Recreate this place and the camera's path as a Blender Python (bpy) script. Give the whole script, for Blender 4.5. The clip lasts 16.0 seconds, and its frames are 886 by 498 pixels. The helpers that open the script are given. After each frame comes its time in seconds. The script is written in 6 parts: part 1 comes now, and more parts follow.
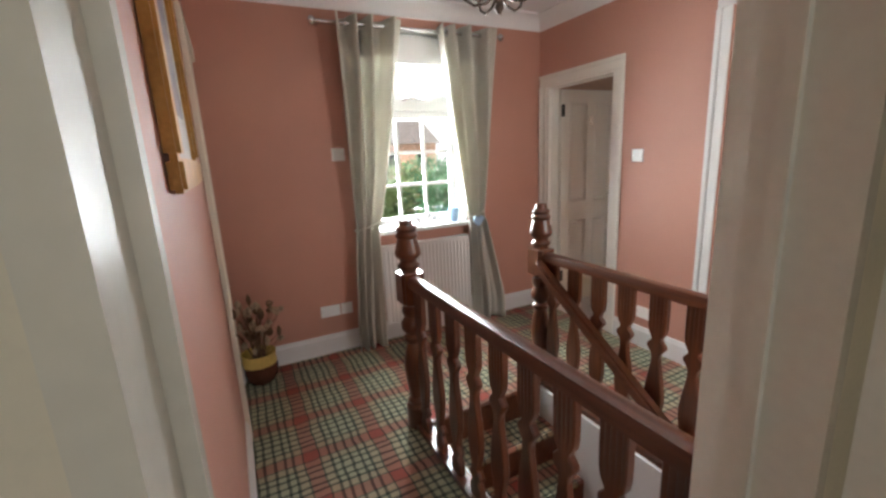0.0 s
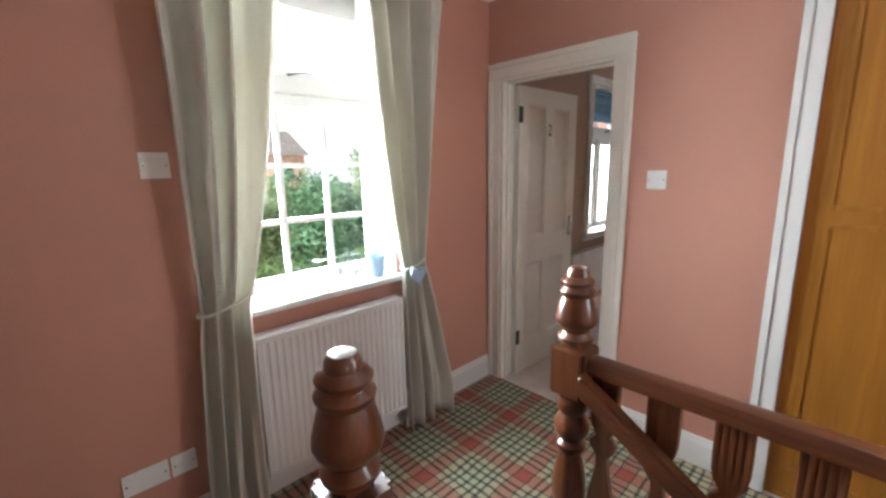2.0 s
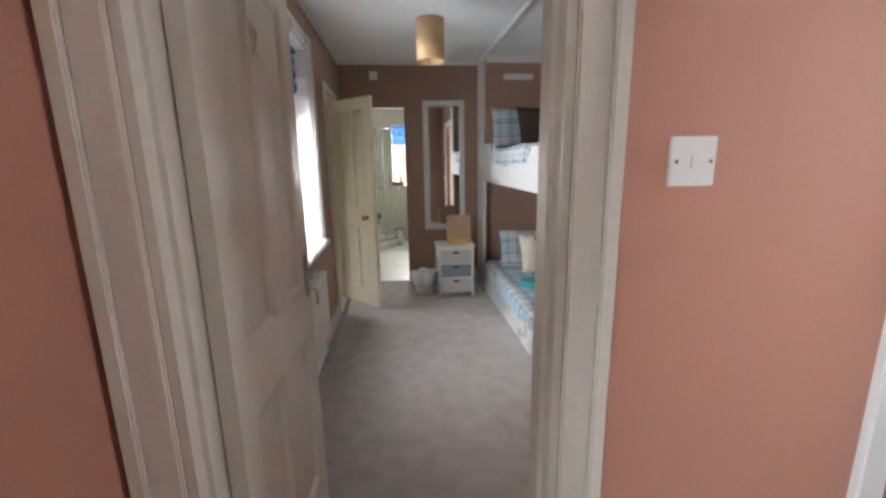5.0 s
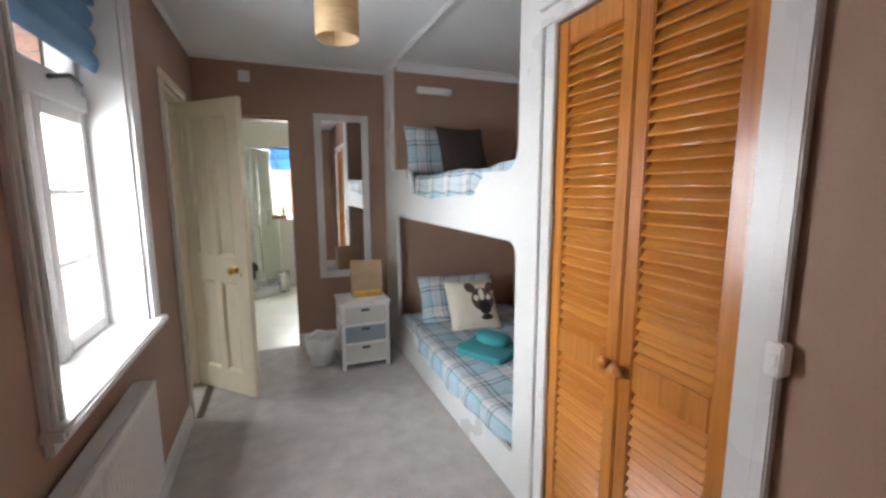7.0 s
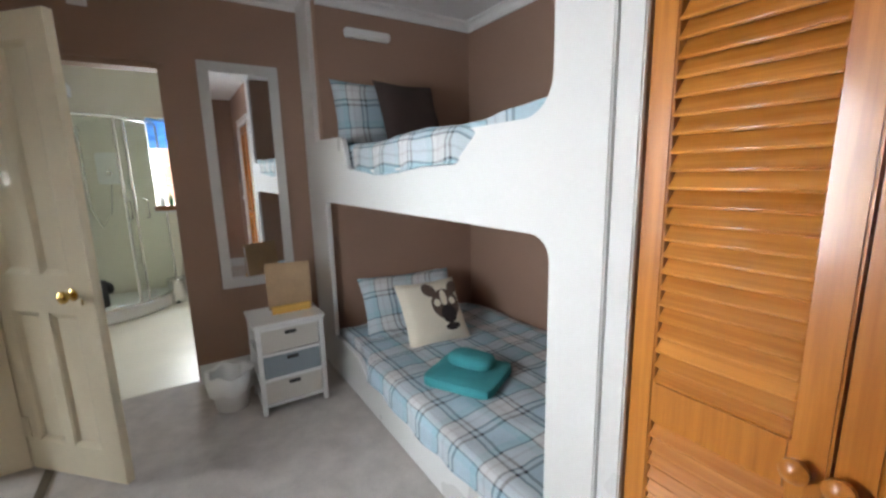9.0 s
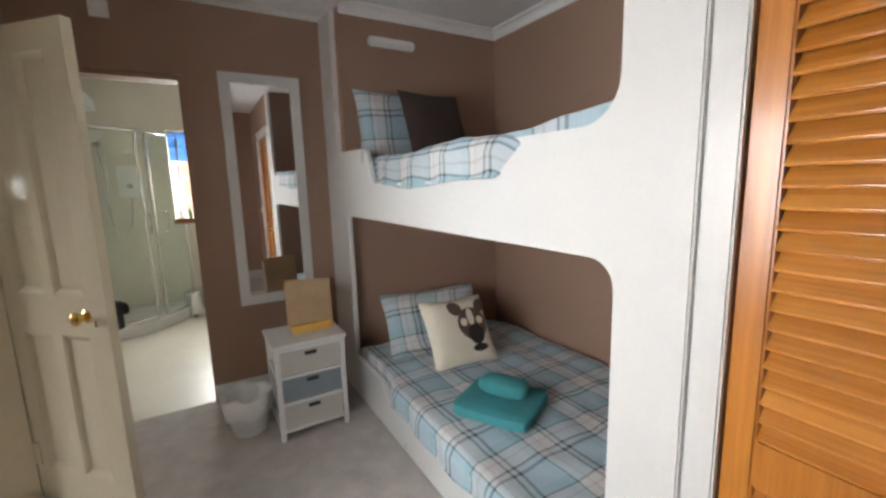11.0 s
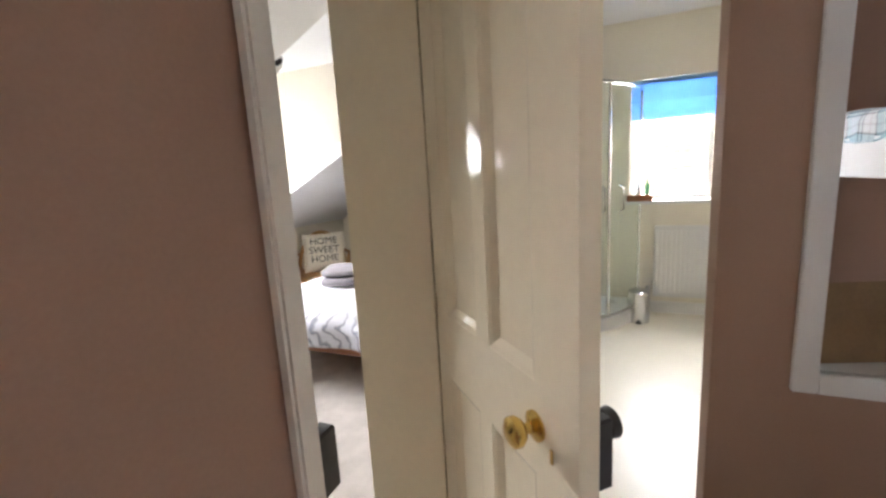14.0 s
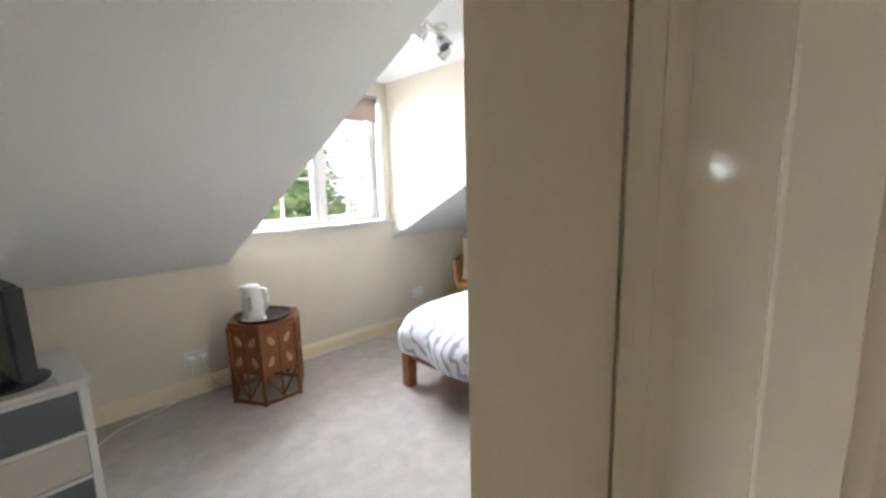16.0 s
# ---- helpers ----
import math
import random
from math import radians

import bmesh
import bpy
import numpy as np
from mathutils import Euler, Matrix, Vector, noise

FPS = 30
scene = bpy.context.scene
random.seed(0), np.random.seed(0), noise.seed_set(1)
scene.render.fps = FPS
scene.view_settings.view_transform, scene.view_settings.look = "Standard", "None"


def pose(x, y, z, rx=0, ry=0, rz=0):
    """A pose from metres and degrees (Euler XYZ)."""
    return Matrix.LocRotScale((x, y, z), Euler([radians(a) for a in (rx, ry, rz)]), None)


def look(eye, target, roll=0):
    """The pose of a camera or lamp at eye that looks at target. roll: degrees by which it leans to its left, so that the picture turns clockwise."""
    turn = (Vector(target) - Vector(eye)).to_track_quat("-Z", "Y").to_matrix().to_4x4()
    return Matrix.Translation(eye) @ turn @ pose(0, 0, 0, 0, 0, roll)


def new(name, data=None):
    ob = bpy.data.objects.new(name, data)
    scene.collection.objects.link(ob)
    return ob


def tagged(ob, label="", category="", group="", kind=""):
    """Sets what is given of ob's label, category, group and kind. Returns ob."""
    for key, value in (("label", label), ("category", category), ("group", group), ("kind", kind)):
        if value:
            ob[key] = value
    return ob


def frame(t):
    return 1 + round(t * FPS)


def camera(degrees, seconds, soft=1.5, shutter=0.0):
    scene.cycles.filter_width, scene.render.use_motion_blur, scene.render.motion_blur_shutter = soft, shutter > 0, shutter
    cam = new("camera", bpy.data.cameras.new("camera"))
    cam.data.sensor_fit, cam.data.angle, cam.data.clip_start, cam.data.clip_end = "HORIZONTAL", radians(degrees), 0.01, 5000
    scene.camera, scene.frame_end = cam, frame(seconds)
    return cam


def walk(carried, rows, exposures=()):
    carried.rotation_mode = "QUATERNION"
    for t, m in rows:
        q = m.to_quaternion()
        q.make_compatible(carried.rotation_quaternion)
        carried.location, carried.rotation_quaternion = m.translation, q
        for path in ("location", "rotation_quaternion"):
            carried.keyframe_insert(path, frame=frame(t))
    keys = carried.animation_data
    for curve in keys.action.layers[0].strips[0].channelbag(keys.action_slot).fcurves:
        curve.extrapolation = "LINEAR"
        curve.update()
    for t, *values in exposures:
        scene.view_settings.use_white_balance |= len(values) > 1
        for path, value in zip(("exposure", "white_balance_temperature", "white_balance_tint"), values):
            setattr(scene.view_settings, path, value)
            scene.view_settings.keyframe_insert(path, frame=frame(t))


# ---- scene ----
cam = camera(93.5, 16.0, soft=2.7)
PATH = [
    (0, (-2.551, -3.083, 1.449), (-1.688, -1.333, 1.011), -2.8),
    (0.5, (-2.388, -2.836, 1.438), (-1.3, -1.189, 1.118), -1.6),
    (1, (-2.238, -2.517, 1.451), (-1.265, -0.815, 1.054), -1.1),
    (1.5, (-2.2, -2.128, 1.448), (-1.024, -0.559, 1.053), -0.7),
    (2, (-2.151, -1.782, 1.469), (-0.788, -0.372, 1.079), -1.1),
    (2.5, (-2.047, -1.405, 1.472), (-0.62, -0.069, 1.051), -3.8),
    (3, (-1.93, -1.094, 1.465), (-0.239, -0.11, 1.053), -3.5),
    (3.2, (-1.867, -0.996, 1.471), (-0.08, -0.211, 1.033), -4.0),
    (3.5, (-1.759, -0.849, 1.485), (0.131, -0.42, 0.991), -2.5),
    (5.8, (-0.167, -0.503, 1.36), (1.77, -0.804, 0.96), -0.8),
    (6, (-0.064, -0.501, 1.361), (1.865, -0.854, 0.963), -0.5),
    (6.5, (0.142, -0.473, 1.389), (2.004, -1.117, 1.045), -0.4),
    (7, (0.253, -0.478, 1.397), (2.094, -1.207, 1.111), -0.2),
    (7.5, (0.395, -0.493, 1.326), (2.213, -1.256, 0.988), -1.6),
    (8, (0.63, -0.572, 1.233), (2.422, -1.366, 0.837), -2.2),
    (8.5, (0.822, -0.605, 1.248), (2.582, -1.471, 0.858), -1.5),
    (9, (1.018, -0.611, 1.342), (2.68, -1.661, 0.977), -1.3),
    (9.2, (1.056, -0.615, 1.385), (2.684, -1.729, 1.057), -0.6),
    (11.3, (1.222, -0.617, 1.338), (2.965, -1.547, 1.030), -2.1),
    (11.5, (1.271, -0.611, 1.313), (3.064, -1.435, 0.986), -2.4),
    (12, (1.453, -0.630, 1.279), (3.388, -1.001, 0.933), -2.0),
    (12.5, (1.680, -0.589, 1.248), (3.643, -0.579, 0.865), -1.5),
    (13, (2.008, -0.494, 1.257), (3.939, -0.174, 0.844), -2.0),
    (13.5, (2.303, -0.407, 1.268), (4.201, 0.108, 0.906), -1.8),
    (14, (2.609, -0.325, 1.287), (4.424, 0.444, 0.947), -3.3),
    (14.5, (2.843, -0.191, 1.298), (4.609, 0.714, 1.051), -1.4),
    (15, (2.996, -0.100, 1.314), (4.628, 1.033, 1.081), -0.7),
    (15.5, (3.057, -0.087, 1.317), (4.508, 1.256, 1.015), -1.4),
    (16, (3.083, -0.097, 1.327), (4.440, 1.337, 1.006), -1.4),
]
walk(cam, [(t, look(eye, target, roll)) for t, eye, target, roll in PATH], [
    (0, 0.62, 6600, 8), (0.5, 0.75, 6600, 4), (1.5, 0.78, 6300, 7), (2.0, 0.72, 6300, 7), (2.5, 0.5, 6400, 7), (3.0, 0.42, 6400, 8), (3.7, 0.3, 6400, 9), (5.8, 0.70, 6300, 10), (8.0, 0.72, 6300, 10), (9.2, 0.58, 6300, 9),
    (11.3, 0.52, 7000, 12), (12.0, 0.80, 7800, 15), (12.5, 0.9, 7800, 15), (13.0, 1.0, 7200, 15), (13.5, 1.02, 6900, 15), (14.0, 1.05, 6600, 16), (14.5, 0.72, 6700, 16), (15.2, 0.80, 6500, 14), (16, 0.85, 6300, 13)])

# ---- light ----
world = bpy.data.worlds.new("sky")
scene.world = world
world.use_nodes = True
wn = world.node_tree
sky = wn.nodes.new("ShaderNodeTexSky")
sky.sky_type, sky.sun_disc = "NISHITA", False
sky.sun_elevation, sky.sun_rotation = radians(38), radians(252)
sky.dust_density, sky.ozone_density, sky.air_density = 8.0, 0.3, 1.0
wn.nodes["Background"].inputs["Strength"].default_value = 0.15
wn.links.new(sky.outputs[0], wn.nodes["Background"].inputs["Color"])
sun = new("sun", bpy.data.lights.new("sun", "SUN"))
sun.data.energy, sun.data.angle, sun.data.color = 5.0, radians(6), (1, 0.96, 0.9)
sun.matrix_world = look((0, 0, 0), (0.75, 0.25, -0.62))


def window_light(name, eye, target, w, h, power, colour=(0.93, 0.97, 1.0)):
    """Sky light that comes in through a window's opening."""
    ob = new(name, bpy.data.lights.new(name, "AREA"))
    ob.data.shape, ob.data.size, ob.data.size_y = "RECTANGLE", w, h
    ob.data.energy, ob.data.color, ob.data.spread = power, colour, radians(172)
    ob.matrix_world = look(eye, target)


window_light("landing_window_light", (-1.21, 0.46, 1.58), (-0.75, -1.5, 1.0), 0.84, 1.34, 150, (0.87, 0.95, 1.0))
window_light("bedroom_window_light", (1.98, 0.53, 1.27), (2.60, -1.2, 0.50), 0.84, 0.86, 54)
window_light("dormer_window_light", (4.58, 3.50, 1.76), (3.75, 1.1, 0.98), 1.20, 0.92, 126)
window_light("bathroom_window_light", (6.97, -0.735, 1.46), (4.6, -0.735, 0.95), 0.6, 0.9, 50)
# unseen window behind the start, added to lift the door jambs
window_light("front_window_light", (-2.3, -5.12, 1.5), (-2.3, -3.0, 1.2), 1.1, 1.1, 2.2)
# unseen stair window, assumed and added to brighten the near west wall
window_light("stair_window_light", (-0.48, -2.98, 1.65), (-0.9, -1.0, 1.2), 0.66, 1.2, 9)
# pale overcast sky beyond the garden
bd = bpy.data.materials.new("overcast_sky")
bd.use_nodes = True
bn_ = bd.node_tree
bn_.nodes.remove(bn_.nodes["Principled BSDF"])
em = bn_.nodes.new("ShaderNodeEmission")
em.inputs["Color"].default_value, em.inputs["Strength"].default_value = (0.97, 0.98, 1.0, 1), 0.8
bn_.links.new(em.outputs[0], bn_.nodes["Material Output"].inputs["Surface"])
dome = bmesh.new()
prev = None
for k in range(33):
    az = radians(-70 + 250 * k / 32)
    col = [dome.verts.new((110 * math.cos(az) * c, 110 * math.sin(az) * c, z)) for c, z in ((1.0, -3.2), (1.0, 12), (0.92, 34), (0.72, 56))]
    if prev:
        for p in range(3):
            dome.faces.new((prev[p], col[p], col[p + 1], prev[p + 1]))
    prev = col
dm = bpy.data.meshes.new("backdrop_sky")
dome.to_mesh(dm)
dome.free()
dm.materials.append(bd)
tagged(new("backdrop_sky", dm), "pale overcast sky beyond the garden", "sky", kind="structure")


# ---- materials ----
def principled(name):
    m = bpy.data.materials.new(name)
    m.use_nodes = True
    return m, m.node_tree, m.node_tree.nodes["Principled BSDF"]


def surface(name, colour, rough=0.6, vary=0.12, big=2.0, fine=120.0, bump=0.1, metal=0.0, coat=0.0, stretch=(1, 1, 1), dist=0.002):
    """A plain surface with slow staining, fine grain and relief."""
    m, nt, b = principled(name)
    N, L = nt.nodes.new, nt.links.new
    co = N("ShaderNodeTexCoord")
    mp = N("ShaderNodeMapping")
    mp.inputs["Scale"].default_value = stretch
    L(co.outputs["Object"], mp.inputs[0])
    n1, n2 = N("ShaderNodeTexNoise"), N("ShaderNodeTexNoise")
    for n, s in ((n1, big), (n2, fine)):
        n.inputs["Scale"].default_value, n.inputs["Detail"].default_value = s, 3
        L(mp.outputs[0], n.inputs["Vector"])
    mix = N("ShaderNodeMath")
    mix.operation = "MULTIPLY_ADD"
    L(n2.outputs[0], mix.inputs[0])
    mix.inputs[1].default_value = 0.6
    L(n1.outputs[0], mix.inputs[2])
    ramp = N("ShaderNodeValToRGB")
    lo = tuple(c * (1 - vary * 1.3) for c in colour)
    hi = tuple(min(1, c * (1 + vary)) for c in colour)
    ramp.color_ramp.elements[0].position, ramp.color_ramp.elements[0].color = 0.45, (*lo, 1)
    ramp.color_ramp.elements[1].position, ramp.color_ramp.elements[1].color = 1.0, (*hi, 1)
    L(mix.outputs[0], ramp.inputs[0])
    L(ramp.outputs[0], b.inputs["Base Color"])
    rr = N("ShaderNodeMapRange")
    rr.inputs["To Min"].default_value, rr.inputs["To Max"].default_value = rough * 0.9, min(1, rough * 1.12)
    L(n1.outputs[0], rr.inputs[0])
    L(rr.outputs[0], b.inputs["Roughness"])
    bp = N("ShaderNodeBump")
    bp.inputs["Strength"].default_value, bp.inputs["Distance"].default_value = bump, dist
    L(n2.outputs[0], bp.inputs["Height"])
    L(bp.outputs[0], b.inputs["Normal"])
    b.inputs["Metallic"].default_value = metal
    b.inputs["Coat Weight"].default_value, b.inputs["Coat Roughness"].default_value = coat, 0.12
    return m


def timber(name, dark, light, axis=2, rough=0.4, coat=0.3, scale=1.0, ring=14.0):
    """Wood with its grain along one axis; alike pieces differ a little."""
    m, nt, b = principled(name)
    N, L = nt.nodes.new, nt.links.new
    co, info = N("ShaderNodeTexCoord"), N("ShaderNodeObjectInfo")
    mp = N("ShaderNodeMapping")
    s = [ring * scale] * 3
    s[axis] = 0.9 * scale
    mp.inputs["Scale"].default_value = s
    L(co.outputs["Object"], mp.inputs[0])
    off = N("ShaderNodeVectorMath")
    off.operation = "SCALE"
    off.inputs[0].default_value = (7, 11, 5)
    L(info.outputs["Random"], off.inputs["Scale"])
    L(off.outputs[0], mp.inputs["Location"])
    n1, n2 = N("ShaderNodeTexNoise"), N("ShaderNodeTexNoise")
    n1.inputs["Scale"].default_value, n1.inputs["Detail"].default_value, n1.inputs["Distortion"].default_value = 1.2, 4, 1.2
    n2.inputs["Scale"].default_value, n2.inputs["Detail"].default_value = 9, 2
    for n in (n1, n2):
        L(mp.outputs[0], n.inputs["Vector"])
    mix = N("ShaderNodeMath")
    mix.operation = "MULTIPLY_ADD"
    L(n2.outputs[0], mix.inputs[0])
    mix.inputs[1].default_value = 0.35
    L(n1.outputs[0], mix.inputs[2])
    add = N("ShaderNodeMath")
    add.operation = "MULTIPLY_ADD"
    L(info.outputs["Random"], add.inputs[0])
    add.inputs[1].default_value = 0.16
    L(mix.outputs[0], add.inputs[2])
    ramp = N("ShaderNodeValToRGB")
    ramp.color_ramp.elements[0].position, ramp.color_ramp.elements[0].color = 0.42, (*dark, 1)
    ramp.color_ramp.elements[1].position, ramp.color_ramp.elements[1].color = 1.0, (*light, 1)
    L(add.outputs[0], ramp.inputs[0])
    L(ramp.outputs[0], b.inputs["Base Color"])
    b.inputs["Roughness"].default_value = rough
    b.inputs["Coat Weight"].default_value, b.inputs["Coat Roughness"].default_value = coat, 0.15
    bp = N("ShaderNodeBump")
    bp.inputs["Strength"].default_value, bp.inputs["Distance"].default_value = 0.12, 0.002
    L(n2.outputs[0], bp.inputs["Height"])
    L(bp.outputs[0], b.inputs["Normal"])
    return m


def tartan(name, sett, stops, rough=0.95, bump=0.3, fold=False, weave=420.0, shift=(0.0, 0.0), cross=0.0):
    """Woven check: the same row of stripes along both ways, crossed. fold: the second way runs on over an edge, down a front."""
    m, nt, b = principled(name)
    N, L = nt.nodes.new, nt.links.new
    co, sep = N("ShaderNodeTexCoord"), N("ShaderNodeSeparateXYZ")
    wob = N("ShaderNodeTexNoise")
    wob.inputs["Scale"].default_value = 6
    L(co.outputs["Object"], wob.inputs["Vector"])
    L(co.outputs["Object"], sep.inputs[0])
    second = sep.outputs["Y"]
    if fold:
        plus = N("ShaderNodeMath")
        plus.operation = "SUBTRACT"
        L(sep.outputs["Y"], plus.inputs[0])
        L(sep.outputs["Z"], plus.inputs[1])
        second = plus.outputs[0]
    colours = []
    for axis, start in ((sep.outputs["X"], shift[0]), (second, shift[1])):
        w = N("ShaderNodeMath")
        w.operation = "MULTIPLY_ADD"
        L(wob.outputs[0], w.inputs[0])
        w.inputs[1].default_value = 0.03
        sft = N("ShaderNodeMath")
        sft.inputs[1].default_value = start
        L(axis, sft.inputs[0])
        L(sft.outputs[0], w.inputs[2])
        d = N("ShaderNodeMath")
        d.operation = "DIVIDE"
        L(w.outputs[0], d.inputs[0])
        d.inputs[1].default_value = sett
        f = N("ShaderNodeMath")
        f.operation = "FRACT"
        L(d.outputs[0], f.inputs[0])
        r = N("ShaderNodeValToRGB")
        r.color_ramp.interpolation = "CONSTANT"
        els = r.color_ramp.elements
        for i, (p, c) in enumerate(stops):
            e = els[i] if i < 2 else els.new(p)
            e.position, e.color = p, (*c, 1)
        L(f.outputs[0], r.inputs[0])
        colours.append(r.outputs[0])
    mix = N("ShaderNodeMix")
    mix.data_type = "RGBA"
    mix.inputs["Factor"].default_value = 0.5
    L(colours[0], mix.inputs["A"])
    L(colours[1], mix.inputs["B"])
    if cross:
        both, root, blend = N("ShaderNodeMix"), N("ShaderNodeGamma"), N("ShaderNodeMix")
        both.data_type, both.blend_type, blend.data_type = "RGBA", "MULTIPLY", "RGBA"
        both.inputs["Factor"].default_value, blend.inputs["Factor"].default_value = 1, cross
        root.inputs["Gamma"].default_value = 0.5
        L(colours[0], both.inputs["A"])
        L(colours[1], both.inputs["B"])
        L(both.outputs["Result"], root.inputs["Color"])
        L(mix.outputs["Result"], blend.inputs["A"])
        L(root.outputs[0], blend.inputs["B"])
        mix = blend
    fine, big = N("ShaderNodeTexNoise"), N("ShaderNodeTexNoise")
    fine.inputs["Scale"].default_value, fine.inputs["Detail"].default_value = weave, 2
    big.inputs["Scale"].default_value = 2.2
    for n in (fine, big):
        L(co.outputs["Object"], n.inputs["Vector"])
    sh = N("ShaderNodeMath")
    sh.operation = "ADD"
    L(fine.outputs[0], sh.inputs[0])
    L(big.outputs[0], sh.inputs[1])
    mr = N("ShaderNodeMapRange")
    mr.inputs["From Min"].default_value, mr.inputs["From Max"].default_value = 0.6, 1.4
    mr.inputs["To Min"].default_value, mr.inputs["To Max"].default_value = 0.72, 1.15
    L(sh.outputs[0], mr.inputs[0])
    mul = N("ShaderNodeMix")
    mul.data_type, mul.blend_type = "RGBA", "MULTIPLY"
    mul.inputs["Factor"].default_value = 1
    L(mix.outputs["Result"], mul.inputs["A"])
    L(mr.outputs[0], mul.inputs["B"])
    L(mul.outputs["Result"], b.inputs["Base Color"])
    b.inputs["Roughness"].default_value = rough
    bp = N("ShaderNodeBump")
    bp.inputs["Strength"].default_value, bp.inputs["Distance"].default_value = bump, 0.003
    L(fine.outputs[0], bp.inputs["Height"])
    L(bp.outputs[0], b.inputs["Normal"])
    return m


def glass(name, tint=(1, 1, 1), gloss=0.025):
    """A thin clear pane with a faint reflection."""
    m, nt, b = principled(name)
    nt.nodes.remove(b)
    tr, gl, mx = (nt.nodes.new("ShaderNode" + k) for k in ("BsdfTransparent", "BsdfGlossy", "MixShader"))
    tr.inputs["Color"].default_value = (*tint, 1)
    gl.inputs["Roughness"].default_value = 0.02
    mx.inputs[0].default_value = gloss
    nt.links.new(tr.outputs[0], mx.inputs[1])
    nt.links.new(gl.outputs[0], mx.inputs[2])
    nt.links.new(mx.outputs[0], nt.nodes["Material Output"].inputs["Surface"])
    return m


M_PINK = surface("pink_wall_paint", (0.48, 0.238, 0.177), 0.55, 0.07, 1.3, 160, 0.12)
M_BROWN = surface("mocha_wall_paint", (0.345, 0.219, 0.160), 0.6, 0.06, 1.3, 160, 0.12)
M_WHITE = surface("white_gloss_paint", (0.67, 0.665, 0.655), 0.28, 0.015, 2, 60, 0.05)
M_WHITEM = surface("white_matt_paint", (0.80, 0.80, 0.80), 0.6, 0.04, 1.5, 150, 0.08)
M_CREAM = surface("cream_gloss_paint", (0.84, 0.76, 0.58), 0.095, 0.03, 2, 40, 0.02)
M_CREAM.node_tree.nodes["Principled BSDF"].inputs["Specular IOR Level"].default_value = 0.03
M_IVORY = surface("ivory_wall_paint", (0.73, 0.685, 0.585), 0.6, 0.05, 1.2, 150, 0.08)
M_BONE = surface("bone_door_paint", (0.74, 0.72, 0.66), 0.25, 0.05, 2, 50, 0.05)
M_CEIL = surface("ceiling_paint", (0.78, 0.79, 0.80), 0.8, 0.04, 1.5, 120, 0.1)
M_CARPET = surface("grey_pile_carpet", (0.50, 0.46, 0.43), 0.95, 0.14, 9, 190, 0.9, dist=0.006)
M_VINYL = surface("cream_vinyl_floor", (0.74, 0.70, 0.60), 0.35, 0.06, 3, 90, 0.05)
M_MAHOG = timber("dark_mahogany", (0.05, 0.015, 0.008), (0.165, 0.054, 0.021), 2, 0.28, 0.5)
M_MAHOGY = timber("dark_mahogany_rail", (0.05, 0.015, 0.008), (0.155, 0.050, 0.020), 1, 0.28, 0.5)
M_OAK = timber("honey_oak_veneer", (0.22, 0.084, 0.008), (0.36, 0.148, 0.02), 2, 0.42, 0.2, 0.7)
M_PINE = timber("varnished_pine", (0.33, 0.10, 0.010), (0.58, 0.225, 0.038), 2, 0.3, 0.4, 1.0, 22)
M_PINEX = timber("varnished_pine_slat", (0.36, 0.115, 0.012), (0.64, 0.265, 0.05), 0, 0.24, 0.4, 1.0, 26)
M_BEDWOOD = timber("red_brown_bed_wood", (0.16, 0.045, 0.012), (0.34, 0.12, 0.035), 1, 0.35, 0.3)
M_CANE = timber("rattan_cane", (0.12, 0.035, 0.010), (0.27, 0.085, 0.022), 2, 0.4, 0.2, 2)
M_CURTAIN = surface("oatmeal_curtain_linen", (0.61, 0.59, 0.52), 0.9, 0.1, 4, 500, 0.5, stretch=(1, 1, 0.4))
M_BRASS = surface("polished_brass", (0.72, 0.50, 0.16), 0.18, 0.05, 5, 50, 0.02, 1.0)
M_CHROME = surface("brushed_chrome", (0.62, 0.62, 0.62), 0.22, 0.05, 5, 60, 0.02, 1.0)
M_BLACK = surface("black_iron", (0.018, 0.017, 0.017), 0.4, 0.2, 5, 80, 0.1)
M_PLASTIC = surface("white_plastic", (0.80, 0.80, 0.79), 0.3, 0.03, 5, 50, 0.02)
M_GLASS = glass("window_glass")
M_SHOWER = glass("shower_glass", (0.955, 0.985, 0.97))
M_MIRROR = surface("mirror_silver", (0.92, 0.93, 0.93), 0.1, 0.01, 5, 50, 0.0, 1.0)
M_MIRROR.node_tree.nodes["Principled BSDF"].inputs["Roughness"].default_value = 0.01
for link in list(M_MIRROR.node_tree.links):
    if link.to_socket.name == "Roughness":
        M_MIRROR.node_tree.links.remove(link)


def thin(material, weight):
    """Lets light through a cloth."""
    nt = material.node_tree
    b, out = nt.nodes["Principled BSDF"], nt.nodes["Material Output"]
    tr, mx = nt.nodes.new("ShaderNodeBsdfTranslucent"), nt.nodes.new("ShaderNodeMixShader")
    nt.links.new(b.inputs["Base Color"].links[0].from_socket, tr.inputs["Color"])
    mx.inputs[0].default_value = weight
    nt.links.new(b.outputs[0], mx.inputs[1])
    nt.links.new(tr.outputs[0], mx.inputs[2])
    nt.links.new(mx.outputs[0], out.inputs["Surface"])


